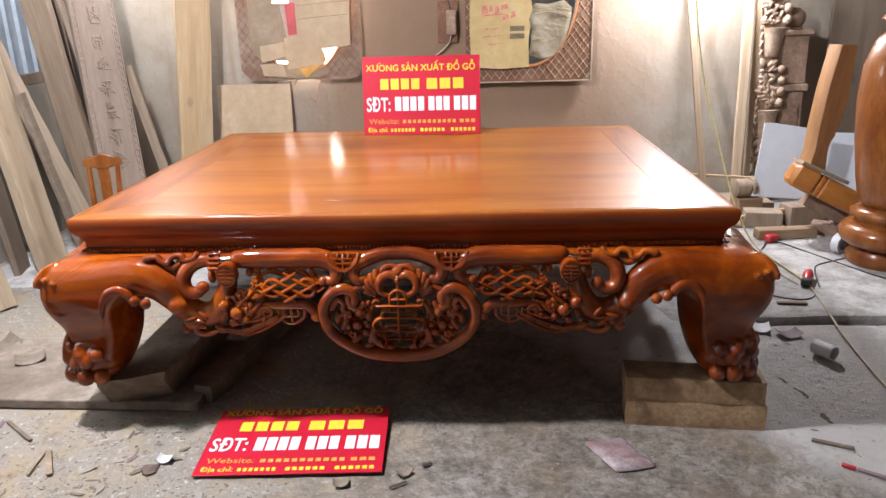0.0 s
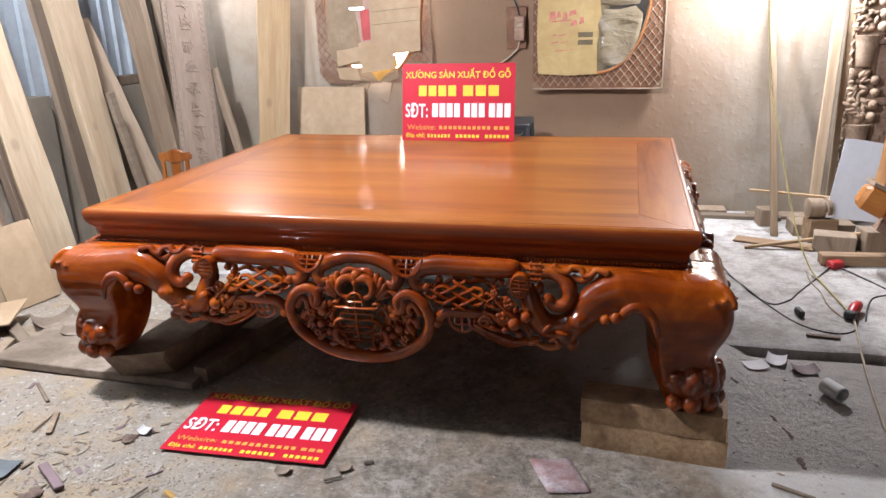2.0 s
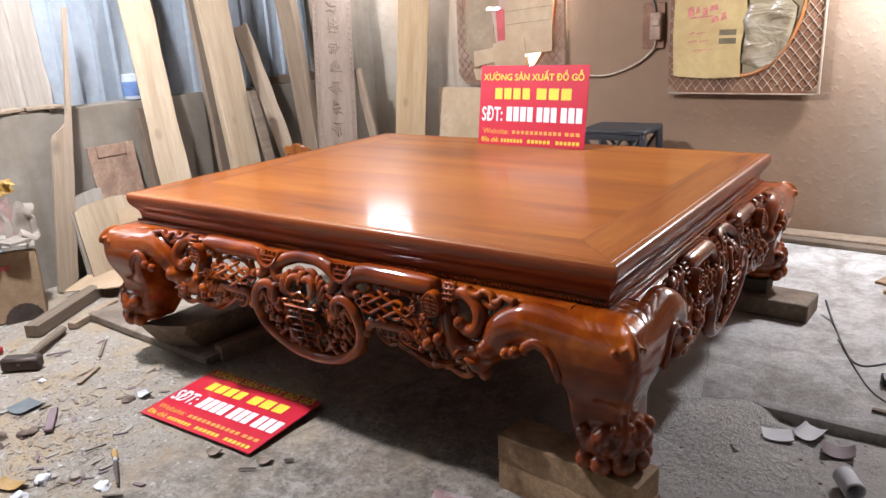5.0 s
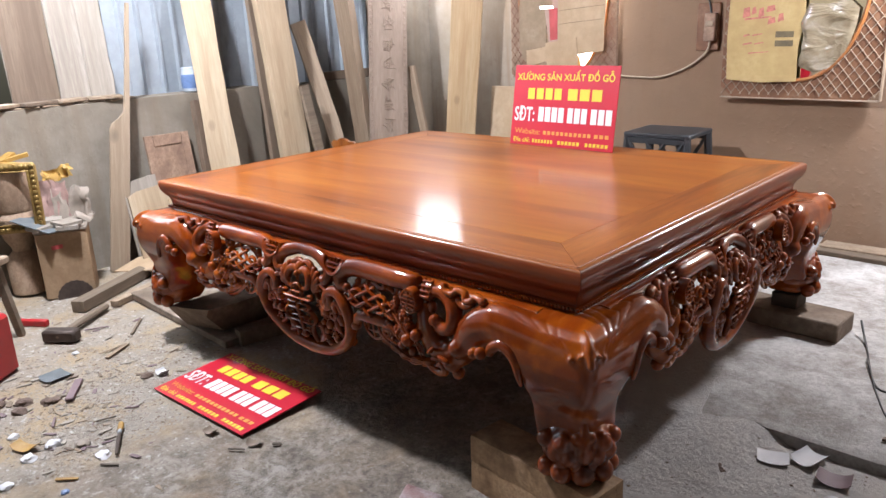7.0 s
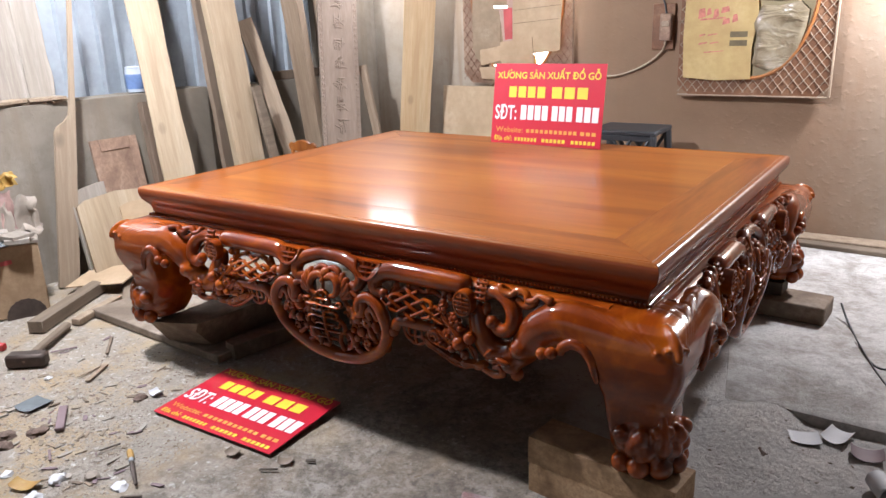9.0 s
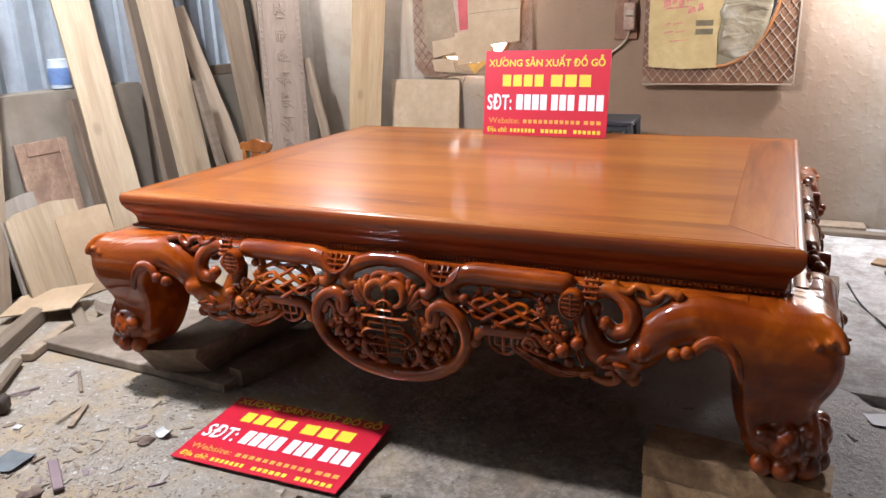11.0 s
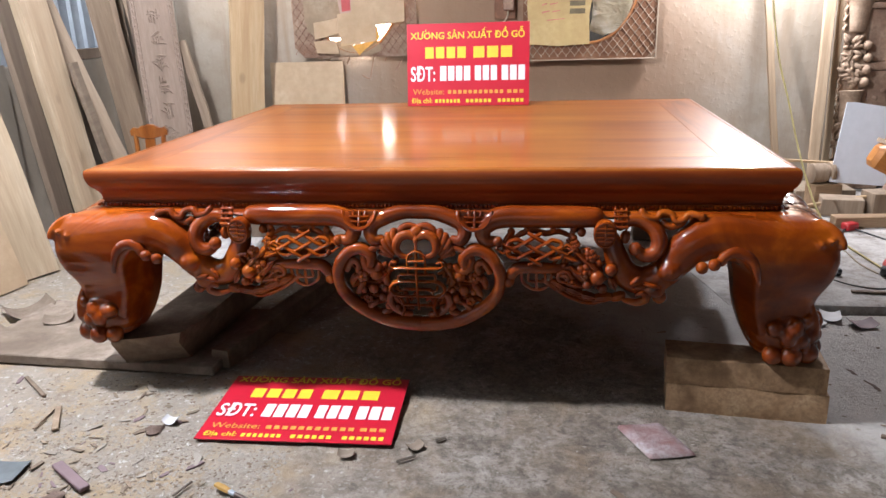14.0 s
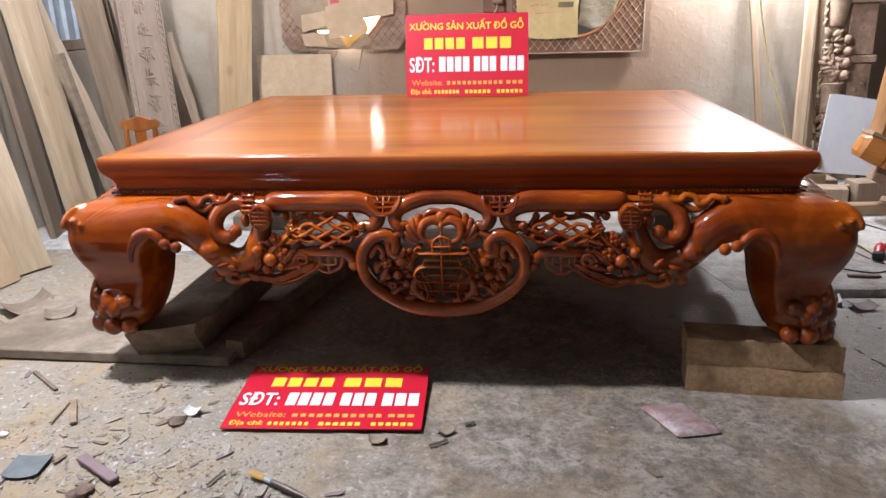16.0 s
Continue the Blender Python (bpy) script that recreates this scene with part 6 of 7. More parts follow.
for i, (x, y, z, sx, sy, sz, rz, mat, lab) in enumerate([
        (1.90, 1.83, 0.022, 0.16, 0.035, 0.055, 4, M_BEAM, "short sawn timber on the floor"),
        (1.86, 2.06, 0.022, 0.10, 0.06, 0.09, -12, M_PALE, "dusty wood block on the floor"),
        (2.10, 2.08, 0.022, 0.12, 0.06, 0.12, 10, M_PALE, "dusty wood block on the floor"),
        (1.58, 2.12, 0.022, 0.20, 0.05, 0.012, -20, M_BEAM, "thin board lying on the floor"),
        (1.86, 2.38, 0.022, 0.16, 0.08, 0.07, 3, M_PALE, "pale offcut on the floor"),
        (1.60, 2.52, 0.022, 0.05, 0.05, 0.10, 10, M_PALE, "pale square offcut on the floor"),
        (1.20, 2.64, 0.022, 0.50, 0.035, 0.025, -2, M_BEAMD, "dark batten lying along the wall"),
        (1.10, 2.74, 0.022, 0.30, 0.06, 0.035, 1, M_PALE, "pale board lying along the wall"),
        (0.72, 2.70, 0.022, 0.17, 0.07, 0.02, 2, M_PALE, "pale board lying along the wall"),
        (1.72, 2.70, 0.022, 0.20, 0.06, 0.02, 3, M_PALE, "pale board lying along the wall"),
        (2.20, 1.86, 0.022, 0.14, 0.05, 0.06, -30, M_DUSTW, "dusty offcut on the floor")]):
    solid("offcut", Geo().box((-sx, -sy, 0), (sx, sy, sz), 0.004), mat, lab, "offcut", pose(x, y, z, 0, 0, rz), "offcuts on the floor")
leaning_plank("batten", (1.42, 2.02, 0.03), (2.25, 2.10, 0.15), (0, 1, 0), 0.022, 0.016, M_YELLOW, "thin batten lying over the offcuts", 31, group="battens on the floor", category="batten", wav=0.001)
leaning_plank("batten", (1.48, 2.42, 0.25), (1.90, 2.32, 0.24), (0, 1, 0), 0.018, 0.014, M_YELLOW, "thin batten lying over the machine part", 32, group="battens on the floor", category="batten", wav=0.001)

# a table corner lying upside down: leg and rails
M_RAWORANGE = wood("raw_orange_wood", (0.25, 0.085, 0.015), (0.43, 0.165, 0.030), (0.49, 0.225, 0.060), (5, 5, 0.8), 2.2, 0.5, 0.15, 0.3, 0.05, 0.1)
M_DUSTO = wood("dusty_orange_wood", (0.19, 0.080, 0.026), (0.30, 0.142, 0.050), (0.36, 0.20, 0.085), (5, 5, 0.8), 2.2, 0.6, 0.0, 0.3, 0.1, 0.1)
br = thing("table_corner", "raw orange wooden table corner with a leg standing up", "furniture part", pose(2.025, 1.85, 0.0, 0, 0, 0))
rot, length, base = between((-0.02, 0.0, 0.40), (0.085, 0.04, 1.01), (1, 0.3, 0))
saber = [(-0.055, 0.0), (-0.050, 0.10), (-0.062, 0.20), (-0.070, 0.40), (-0.062, length), (0.035, length + 0.012), (0.052, 0.50), (0.066, 0.40), (0.074, 0.34), (0.066, 0.325), (0.072, 0.30), (0.062, 0.285), (0.068, 0.26), (0.056, 0.245), (0.062, 0.22), (0.048, 0.205), (0.052, 0.18), (0.036, 0.15), (0.030, 0.10), (0.050, 0.0)]
g = Geo().loft([[(x * k, y, z) for x, z in saber] for k, y in ((0.94, -0.045), (1.0, -0.036), (1.0, 0.036), (0.94, 0.045))])
part("leg", g, M_DUSTO, br, "dusty orange-brown sabre leg with a scalloped edge", 30).matrix_local = Matrix.Translation(base) @ rot
rot, length, base = between((-0.14, -0.02, 0.385), (0.46, -0.06, 0.085), (0, 0, 1))
rail = Geo().loft([[(a * w, b * w, z) for a, b in ((-1, -0.8), (-0.8, -1), (0.8, -1), (1, -0.8), (1, 0.8), (0.8, 1), (-0.8, 1), (-1, 0.8))] for w, z in ((0.036, 0.0), (0.060, 0.022), (0.062, 0.125), (0.050, 0.130), (0.050, 0.142), (0.057, 0.147), (0.057, 0.160), (0.050, 0.165), (0.050, 0.175), (0.058, 0.182), (0.058, length))])
part("rail", rail, M_RAWORANGE, br, "bright orange rail with a grooved collar", 30).matrix_local = Matrix.Translation(base) @ rot
rot, length, base = between((-0.10, -0.01, 0.440), (0.14, -0.02, 0.330), (0, 1, 0))
part("cap", plank_geo(0.14, 0.02, length, 0.001, 43), M_PALE, br, "dusty pale upper face").matrix_local = Matrix.Translation(base) @ rot
rot, length, base = between((-0.03, 0.02, 0.23), (0.26, 0.02, 0.07), (0, 0, 1))
part("lower_rail", plank_geo(0.07, 0.06, length, 0.002, 44), M_DUSTW, br).matrix_local = Matrix.Translation(base) @ rot

col = thing("turned_column", "thick lacquered turned wooden column standing on the floor", "column", pose(2.205, 1.42, 0.0, 0, 0, 0))
part("shaft", Geo().lathe([(0.12, 0.30), (0.15, 0.33), (0.175, 0.45), (0.20, 0.62), (0.213, 0.80), (0.205, 0.95), (0.17, 1.06), (0.13, 1.10), (0.14, 1.13), (0.16, 1.15), (0.14, 1.18), (0.10, 1.2)], 72), M_CHAIR, col)
part("foot", Geo().lathe([(0.10, 0.0), (0.16, 0.01), (0.17, 0.06), (0.14, 0.10), (0.15, 0.105), (0.182, 0.118), (0.204, 0.138), (0.214, 0.160), (0.213, 0.182), (0.202, 0.202), (0.182, 0.217), (0.15, 0.225), (0.15, 0.24), (0.175, 0.255), (0.175, 0.28), (0.13, 0.30)], 72), M_CHAIR, col, "ringed turned foot", 70)

# ---- along the left wall ----
M_POT = plain("glazed_pot", (0.407, 0.444, 0.4884), 0.25, 0, 0.1)
M_BLUE = plain("blue_glaze", (0.10, 0.16, 0.30), 0.3, 0, 0.3)
M_GOLD = plain("gold_paint", (0.232, 0.148, 0.0451), 0.4, 0.5, 0.25)
M_SAND = plain("grey_abrasive_paper", (0.103, 0.116, 0.122), 0.85)
M_IRON = plain("rusty_iron", (0.0837, 0.0644, 0.0547), 0.55, 0.7, 0.3)
M_REDP = plain("red_plastic", (0.37, 0.0148, 0.0185), 0.35, 0, 0.1)
M_PAPER = plain("white_paper", (0.518, 0.5106, 0.518), 0.7, 0, 0.06)
M_MAUVE = plain("mauve_paper", (0.155, 0.103, 0.109), 0.7, 0, 0.15)
M_CHIP = wood("fresh_chips", (0.167, 0.135, 0.106), (0.258, 0.222, 0.183), (0.335, 0.303, 0.264), (3, 3, 3), 20, 0.8, vary=0.5)
M_AMBER = wood("amber_offcuts", (0.219, 0.103, 0.0161), (0.322, 0.180, 0.0322), (0.373, 0.245, 0.0708), (4, 4, 1), 5, 0.6, vary=0.3)

pot = thing("ceramic_pot", "small white and blue glazed pot on the ledge", "pot", pose(-2.33, 1.0, 0.905) @ Matrix.Diagonal((1.25, 1.25, 1.35, 1)))
part("body", Geo().lathe([(0.030, 0.0), (0.040, 0.005), (0.043, 0.03), (0.043, 0.085), (0.038, 0.10), (0.040, 0.105), (0.036, 0.108), (0.030, 0.10), (0.028, 0.02)], 24), M_POT, pot)
part("band", Geo().lathe([(0.0435, 0.018), (0.0442, 0.02), (0.0442, 0.075), (0.0435, 0.077)], 24), M_BLUE, pot, "blue painted band")

solid("window_board", Geo().box((-0.012, 0.0, 0.0), (0.012, 0.235, 0.62), 0.003), M_DARKW, "grey-brown board standing on the ledge", "board", pose(-2.38, 0.02, 0.905, 0, -3, 0))
# the two rough boards get sunlight through their lighter colour
solid("window_board", plank_geo(0.16, 0.018, 1.15, 0.006, 51), M_SUNPALE, "pale rough board standing on the ledge before the opening", "board", pose(-2.38, 0.34, 0.910, -3, 0, 90))
solid("window_board", plank_geo(0.14, 0.018, 1.15, 0.006, 52), M_SUNPALE, "pale rough board standing on the ledge before the opening", "board", pose(-2.385, 0.49, 0.910, -3, 0, 90))
rng = random.Random(14)
for i in range(9):
    y = -0.15 + i * 0.085
    solid("ledge_scrap", Geo().box((-0.05, -0.09, 0.0), (0.05, 0.09, 0.010 + 0.006 * (i % 2)), 0.002), M_PALE if i % 3 else M_DARKW, "thin dusty wood scrap on the ledge", "wood scrap", pose(-2.30 + rng.uniform(-0.02, 0.02), y, 0.906 + 0.013 * (i % 2), 0, 0, rng.uniform(-30, 30)), "scraps on the ledge")

# long paddle-shaped batten
pd = Geo().prism([(-0.055, 0.0), (0.045, 0.0), (0.047, 0.80), (0.044, 1.45), (0.026, 1.45), (0.022, 0.96), (0.016, 0.87), (-0.008, 0.835), (-0.044, 0.805), (-0.055, 0.775)], -0.011, 0.011)
rot, length, base = between((-2.10, 0.30, 0.0), (-2.20, 0.56, 1.3), (0.1, 1, 0))
solid("shaped_batten", pd, M_PALE, "paddle-shaped dusty batten leaning on the wall", "batten", Matrix.Translation(base) @ rot)

dp = thing("cabinet_door", "small unpainted panelled cabinet door leaning on the wall", "cabinet door", pose(-2.12, 0.735, 0.0, -8, 0, 90) @ Matrix.Diagonal((0.80, 1, 1, 1)))
part("stile", Geo().box((-0.17, -0.01, 0.0), (-0.11, 0.01, 0.70), 0.003), M_DUSTW, dp)
part("stile", Geo().box((0.11, -0.01, 0.0), (0.17, 0.01, 0.70), 0.003), M_DUSTW, dp)
part("rail", Geo().box((-0.108, -0.01, 0.635), (0.108, 0.01, 0.70), 0.003), M_DUSTW, dp)
part("rail", Geo().box((-0.108, -0.01, 0.0), (0.108, 0.01, 0.07), 0.003), M_DUSTW, dp)
part("panel", Geo().box((-0.112, -0.004, 0.06), (0.112, 0.004, 0.645), 0.002), M_DUSTW, dp, "plain dusty panel")


def broken(w, h, seed):
    r = random.Random(seed)
    pts = [(-w / 2, 0), (w / 2, 0), (w / 2, h * r.uniform(0.95, 1.0)), (w * r.uniform(0.1, 0.4), h * 0.99), (-w * 0.35, h * r.uniform(0.93, 0.97)), (-w / 2, h * r.uniform(0.88, 0.93))]
    return Geo().prism(pts, -0.009, 0.009)


solid("broken_board", broken(0.34, 0.46, 4), M_CREAM, "broken pale board leaning low on the wall", "board", pose(-1.97, 0.56, 0.0, -16, 0, 84) , "boards leaning low")
solid("broken_board", broken(0.26, 0.40, 5), M_CARD, "broken pale board leaning low on the wall", "board", pose(-1.93, 0.72, 0.0, -17, 0, 80), "boards leaning low")
solid("broken_board", broken(0.20, 0.50, 6), M_SUNPALE, "pale thin board leaning low on the wall", "board", pose(-2.06, 0.50, 0.0, -10, 0, 92), "boards leaning low")

# carton with a dark half disc before it, in place of its arched opening
M_KRAFT = dusty("kraft_carton", (0.33, 0.225, 0.135), (0.23, 0.145, 0.08), (0.40, 0.30, 0.20), 5.0, 0.8, 0.15)
ct = thing("carton", "closed brown cardboard carton with dust on top", "carton", pose(-1.985, -0.001, 0.0, 0, 0, 64))
part("body", Geo().box((-0.115, -0.10, 0.0), (0.115, 0.10, 0.335), 0.004), M_KRAFT, ct)
part("lid", Geo().box((-0.120, -0.105, 0.336), (0.120, 0.105, 0.352), 0.003), M_CHIP, ct, "pale dusty lid")
part("print", Geo().prism([(-0.05, 0.25), (0.0, 0.255), (0.0, 0.275), (-0.05, 0.27)], -0.1025, -0.1005), M_PRINT, ct, "faded red print")
blade = [(0.085 * math.cos(math.pi * 2 * k / 40) * (1 if k % 2 else 0.96), 0.085 + 0.085 * math.sin(math.pi * 2 * k / 40) * (1 if k % 2 else 0.96)) for k in range(40)]
solid("saw_blade", Geo().prism(blade, -0.0012, 0.0012), M_IRON, "dark toothed half disc standing in for the carton's arched opening", "saw blade", pose(-1.985, -0.001, 0, 0, 0, 64) @ pose(0.02, -0.118, -0.085, -6, 0, 0))
for i, (x, y, z, a) in enumerate([(-1.985, -0.045, 0.353, 20), (-1.935, 0.025, 0.353, 60), (-2.005, 0.015, 0.366, -20), (-1.955, -0.015, 0.366, 100)]):
    solid("wood_scrap", broken(0.10, 0.12, 60 + i).moved(pose(0, 0, 0.009, 90, 0, 0)), M_CHIP, "pale broken wood scrap on the carton", "wood scrap", pose(x, y, z, 0, 0, a), "scraps on the carton")

vs = thing("turned_leg", "thick dusty turned table leg standing on the floor", "furniture part", pose(-2.15, -0.145, 0.0) @ Matrix.Diagonal((0.68, 0.68, 1, 1)))
part("shaft", Geo().lathe([(0.09, 0.0), (0.125, 0.01), (0.13, 0.17), (0.11, 0.20), (0.07, 0.23), (0.075, 0.25), (0.11, 0.29), (0.135, 0.36), (0.14, 0.40), (0.12, 0.43), (0.135, 0.45), (0.135, 0.66), (0.10, 0.665)], 32), M_DUSTP, vs)
gf = thing("gold_frame", "small carved gilt picture frame leaning on the turned leg", "picture frame", pose(-2.05, -0.20, 0.36, -4, 0, 55))
for a, b, w in (((-0.13, 0.0), (0.13, 0.0), 0), ((-0.13, 0.30), (0.13, 0.30), 0), ((-0.13, 0.0), (-0.13, 0.30), 1), ((0.13, 0.0), (0.13, 0.30), 1)):
    g = Geo()
    g.tube([(a[0], 0, a[1]), (b[0], 0, b[1])], 0.020, 8, 1, 0.5)
    g.tube([(a[0] * 0.84, -0.008, a[1] + (0.15 - a[1]) * 0.14), (b[0] * 0.84, -0.008, b[1] + (0.15 - b[1]) * 0.14)], 0.005, 6, 1)
    for q in range(13):
        k = q / 12
        g.ball((a[0] + (b[0] - a[0]) * k, -0.010, a[1] + (b[1] - a[1]) * k), (0.012, 0.009, 0.012), 7, 5)
    part("side", g, M_GOLD, gf, "gilt carved side")
for i, (x, y, z, ry, rz, l) in enumerate([(-2.14, -0.16, 0.668, 6, 30, 0.22), (-2.13, -0.13, 0.680, -12, 70, 0.18), (-2.15, -0.18, 0.675, -20, 110, 0.16)]):
    solid("amber_offcut", broken(l, 0.05, 70 + i).moved(pose(0, 0, 0.009, 90, 0, 0)), M_AMBER, "yellow wood offcut lying on the turned leg", "wood scrap", pose(x, y, z, 0, ry, rz), "yellow offcuts")
solid("grey_rag", Geo().prism([(-0.12, -0.08), (0.08, -0.10), (0.12, 0.02), (0.03, 0.10), (-0.10, 0.07)], 0.0, 0.004, "xy"), M_SAND, "dark grey abrasive sheet on the carton", "abrasive sheet", pose(-1.985, -0.085, 0.372, 0, 18, 40))

ws = thing("work_stool", "low grey wooden stool with splayed legs", "stool", pose(-1.66, -0.60, 0.0, 0, 0, 30))
part("seat", Geo().box((-0.20, -0.12, 0.335), (0.20, 0.14, 0.365), 0.006), M_PALE, ws, "pale worn seat")
for sx in (-1, 1):
    for sy in (-1, 1):
        part("leg", Geo().tube([(sx * 0.15, 0.01 + sy * 0.09, 0.335), (sx * 0.18, 0.01 + sy * 0.12, 0.005)], [0.024, 0.020], 6, 1), M_BEAMD, ws)
solid("red_case", Geo().box((-0.16, -0.10, 0.0), (0.16, 0.10, 0.24), 0.014), M_REDP, "red plastic tool case standing on the floor", "tool case", pose(-1.26, -0.70, 0.0, 0, 0, 38))

hm = thing("hammer", "iron hammer with a wooden handle on the floor", "hammer", pose(-1.34, -0.31, 0.0, 0, 0, 128))
part("handle", Geo().tube([(-0.02, 0, 0.03), (0.15, 0.0, 0.027), (0.36, 0.0, 0.018)], [0.013, 0.015, 0.017], 8, 3, 1.2), M_BEAMD, hm)
part("head", Geo().box((-0.03, -0.075, 0.0), (0.03, 0.075, 0.056), 0.010), M_IRON, hm, "worn iron head")


def lying(name, a, b, w, h, mat, label, category="offcut", group="offcuts on the floor", z=0.0):
    """A squared piece lying on the floor from a to b."""
    d = math.hypot(b[0] - a[0], b[1] - a[1])
    ang = math.degrees(math.atan2(b[1] - a[1], b[0] - a[0]))
    return solid(name, Geo().box((0, -w / 2, 0), (d, w / 2, h), 0.003), mat, label, category, pose(a[0], a[1], z, 0, 0, ang), group)


lying("offcut", (-1.64, -0.12), (-1.90, 0.34), 0.07, 0.055, M_BEAMD, "grey squared timber offcut on the floor")
lying("offcut", (-1.57, 0.02), (-1.68, 0.30), 0.045, 0.03, M_PALE, "pale batten offcut on the floor")
lying("offcut", (-1.60, 0.30), (-1.92, 0.52), 0.05, 0.03, M_BEAMD, "grey batten offcut on the floor")
solid("cardboard_flat", Geo().prism([(-0.17, -0.10), (0.13, -0.13), (0.18, 0.10), (-0.12, 0.12)], 0.0, 0.006, "xy"), M_CARD, "flat piece of cardboard lying on offcuts", "cardboard", pose(-1.92, 0.40, 0.058, 6, -5, 35))
lying("red_stick", (-1.58, -0.28), (-1.70, -0.36), 0.028, 0.028, M_REDP, "short red handle on the floor", "handle", "")


def crumpled(w, h, seed, depth=0.03):
    """A sheet of paper standing up, creased and uneven at its edges."""
    r = random.Random(seed)
    n = 12
    front, back = [], []
    for i in range(n + 1):
        for j in range(n + 1):
            x, z = -w / 2 + w * i / n, h * j / n
            x += w * 0.10 * noise.noise(Vector((i * 0.28, j * 0.28, seed)))
            z = max(0.0, z + h * 0.12 * noise.noise(Vector((i * 0.3, j * 0.3, seed + 9))) * (j > 0))
            y = depth * noise.noise(Vector((i * 0.42, j * 0.16, seed + 20))) + r.uniform(-0.001, 0.001)
            front.append((x, y, z))
            back.append((x, y + 0.003, z))
    k = (n + 1) * (n + 1)
    fs = []
    for i in range(n):
        for j in range(n):
            a = i * (n + 1) + j
            q = (a, a + n + 1, a + n + 2, a + 1)
            fs += [q, tuple(k + c for c in reversed(q))]
    rim = [i * (n + 1) for i in range(n + 1)] + [n * (n + 1) + j for j in range(1, n + 1)] + [i * (n + 1) + n for i in range(n - 1, -1, -1)] + [j for j in range(n - 1, 0, -1)]
    for a, b in zip(rim, rim[1:] + rim[:1]):
        fs.append((a, b, k + b, k + a))
    return Geo().add(front + back, fs)


M_PINKP = plain("pink_stained_paper", (0.296, 0.187, 0.161), 0.75, 0, 0.35, 9)
M_BEIGEP = plain("beige_packing_paper", (0.270, 0.225, 0.183), 0.8, 0, 0.25, 9)
solid("crumpled_paper", crumpled(0.15, 0.21, 3), M_PINKP, "crumpled pink-stained paper standing on the carton", "paper", pose(-2.05, 0.0, 0.354, -6, 0, 60), "papers on the carton", sharp=25)
solid("crumpled_paper", crumpled(0.17, 0.17, 8), M_BEIGEP, "crumpled beige packing paper standing on the carton", "paper", pose(-2.01, 0.075, 0.354, -8, 0, 66), "papers on the carton", sharp=25)
solid("crumpled_paper", crumpled(0.20, 0.10, 12, 0.05), M_BEIGEP, "crumpled beige paper lying on the carton", "paper", pose(-1.97, 0.04, 0.362, -75, 0, 60), "papers on the carton", sharp=25)
solid("amber_offcut", crumpled(0.15, 0.075, 17, 0.05), M_AMBER, "folded golden veneer lying over the paper", "veneer", pose(-2.085, 0.06, 0.555, -35, -15, 50), "yellow offcuts", sharp=25)

# ---- on the floor ----
M_BAG = dusty("powder_bag", (0.296, 0.232, 0.232), (0.180, 0.0837, 0.0773), (0.399, 0.386, 0.393), 14.0, 0.35, 0.5)
M_CABLEB = plain("black_cable", (0.0225, 0.0212, 0.0206), 0.5)
Z1 = 0.024

bag = []
for k, (s, h) in enumerate([(1.0, 0.002), (0.97, 0.008), (0.85, 0.020), (0.5, 0.026), (0.15, 0.025)]):
    ring = []
    for q in range(32):
        a = 2 * math.pi * q / 32
        ca, sa = math.cos(a), math.sin(a)
        x = 0.098 * s * math.copysign(abs(ca) ** 0.12, ca)
        y = 0.060 * s * math.copysign(abs(sa) ** 0.12, sa)
        x += 0.016 * y / 0.06 + 0.006 * noise.noise(Vector((y * 30, k * 0.2, 3)))
        ring.append((x, y, h + 0.006 * noise.noise(Vector((x * 25, y * 25, k))) * (k > 0)))
    bag.append(ring)
solid("powder_bag", Geo().loft(bag), M_BAG, "small clear bag of pinkish powder on the floor", "plastic bag", pose(0.640, -0.170, 0.0, 0, 0, -64) @ Matrix.Diagonal((0.84, 0.98, 0.6, 1)), sharp=80)

cable("power_cable", [(1.245, 1.68, Z1 + 0.05), (1.30, 1.55, Z1), (1.407, 1.234, Z1), (1.50, 1.27, Z1), (1.564, 1.382, Z1), (1.70, 1.62, Z1), (1.79, 1.77, Z1 + 0.01)], 0.0042, M_CABLEB, "black power cable lying on the floor", "cables on the floor")
cable("power_cable", [(1.33, 1.43, Z1 + 0.008), (1.42, 1.18, Z1), (1.502, 1.007, Z1), (1.607, 0.942, Z1), (1.69, 0.98, Z1), (1.73, 1.10, Z1)], 0.0032, M_CABLEB, "thin black cable lying on the floor", "cables on the floor")
cable("power_cable", [(1.82, 1.74, Z1 + 0.008), (1.90, 1.60, Z1), (1.98, 1.42, Z1), (2.12, 1.15, Z1), (2.4, 0.98, Z1)], 0.0042, M_CABLEB, "black power cable lying on the floor", "cables on the floor")
cable("power_cable", [(1.76, 1.09, Z1), (1.80, 1.22, Z1), (1.86, 1.36, Z1), (1.95, 1.42, Z1), (2.05, 1.47, Z1)], 0.0035, M_CABLEB, "thin black cable lying on the floor", "cables on the floor")
cable("power_cable", [(1.66, 1.70, Z1), (1.645, 1.55, Z1), (1.66, 1.40, Z1), (1.655, 1.24, Z1), (1.68, 1.12, Z1)], 0.004, M_CABLEW, "pale cable lying on the floor", "cables on the floor")
cable("power_cable", [(1.72, 1.12, Z1 + 0.01), (1.70, 0.98, Z1), (1.668, 0.80, Z1), (1.645, 0.62, 0.008), (1.61, 0.35, 0.006), (1.59, 0.15, 0.006), (1.56, -0.1, 0.006), (1.60, -0.5, 0.006)], 0.0045, M_CABLEW, "pale cable running along the floor", "cables on the floor")
pg = thing("extension_plug", "red extension plug lying on the floor", "plug", pose(1.735, 1.16, Z1, 0, 0, 62))
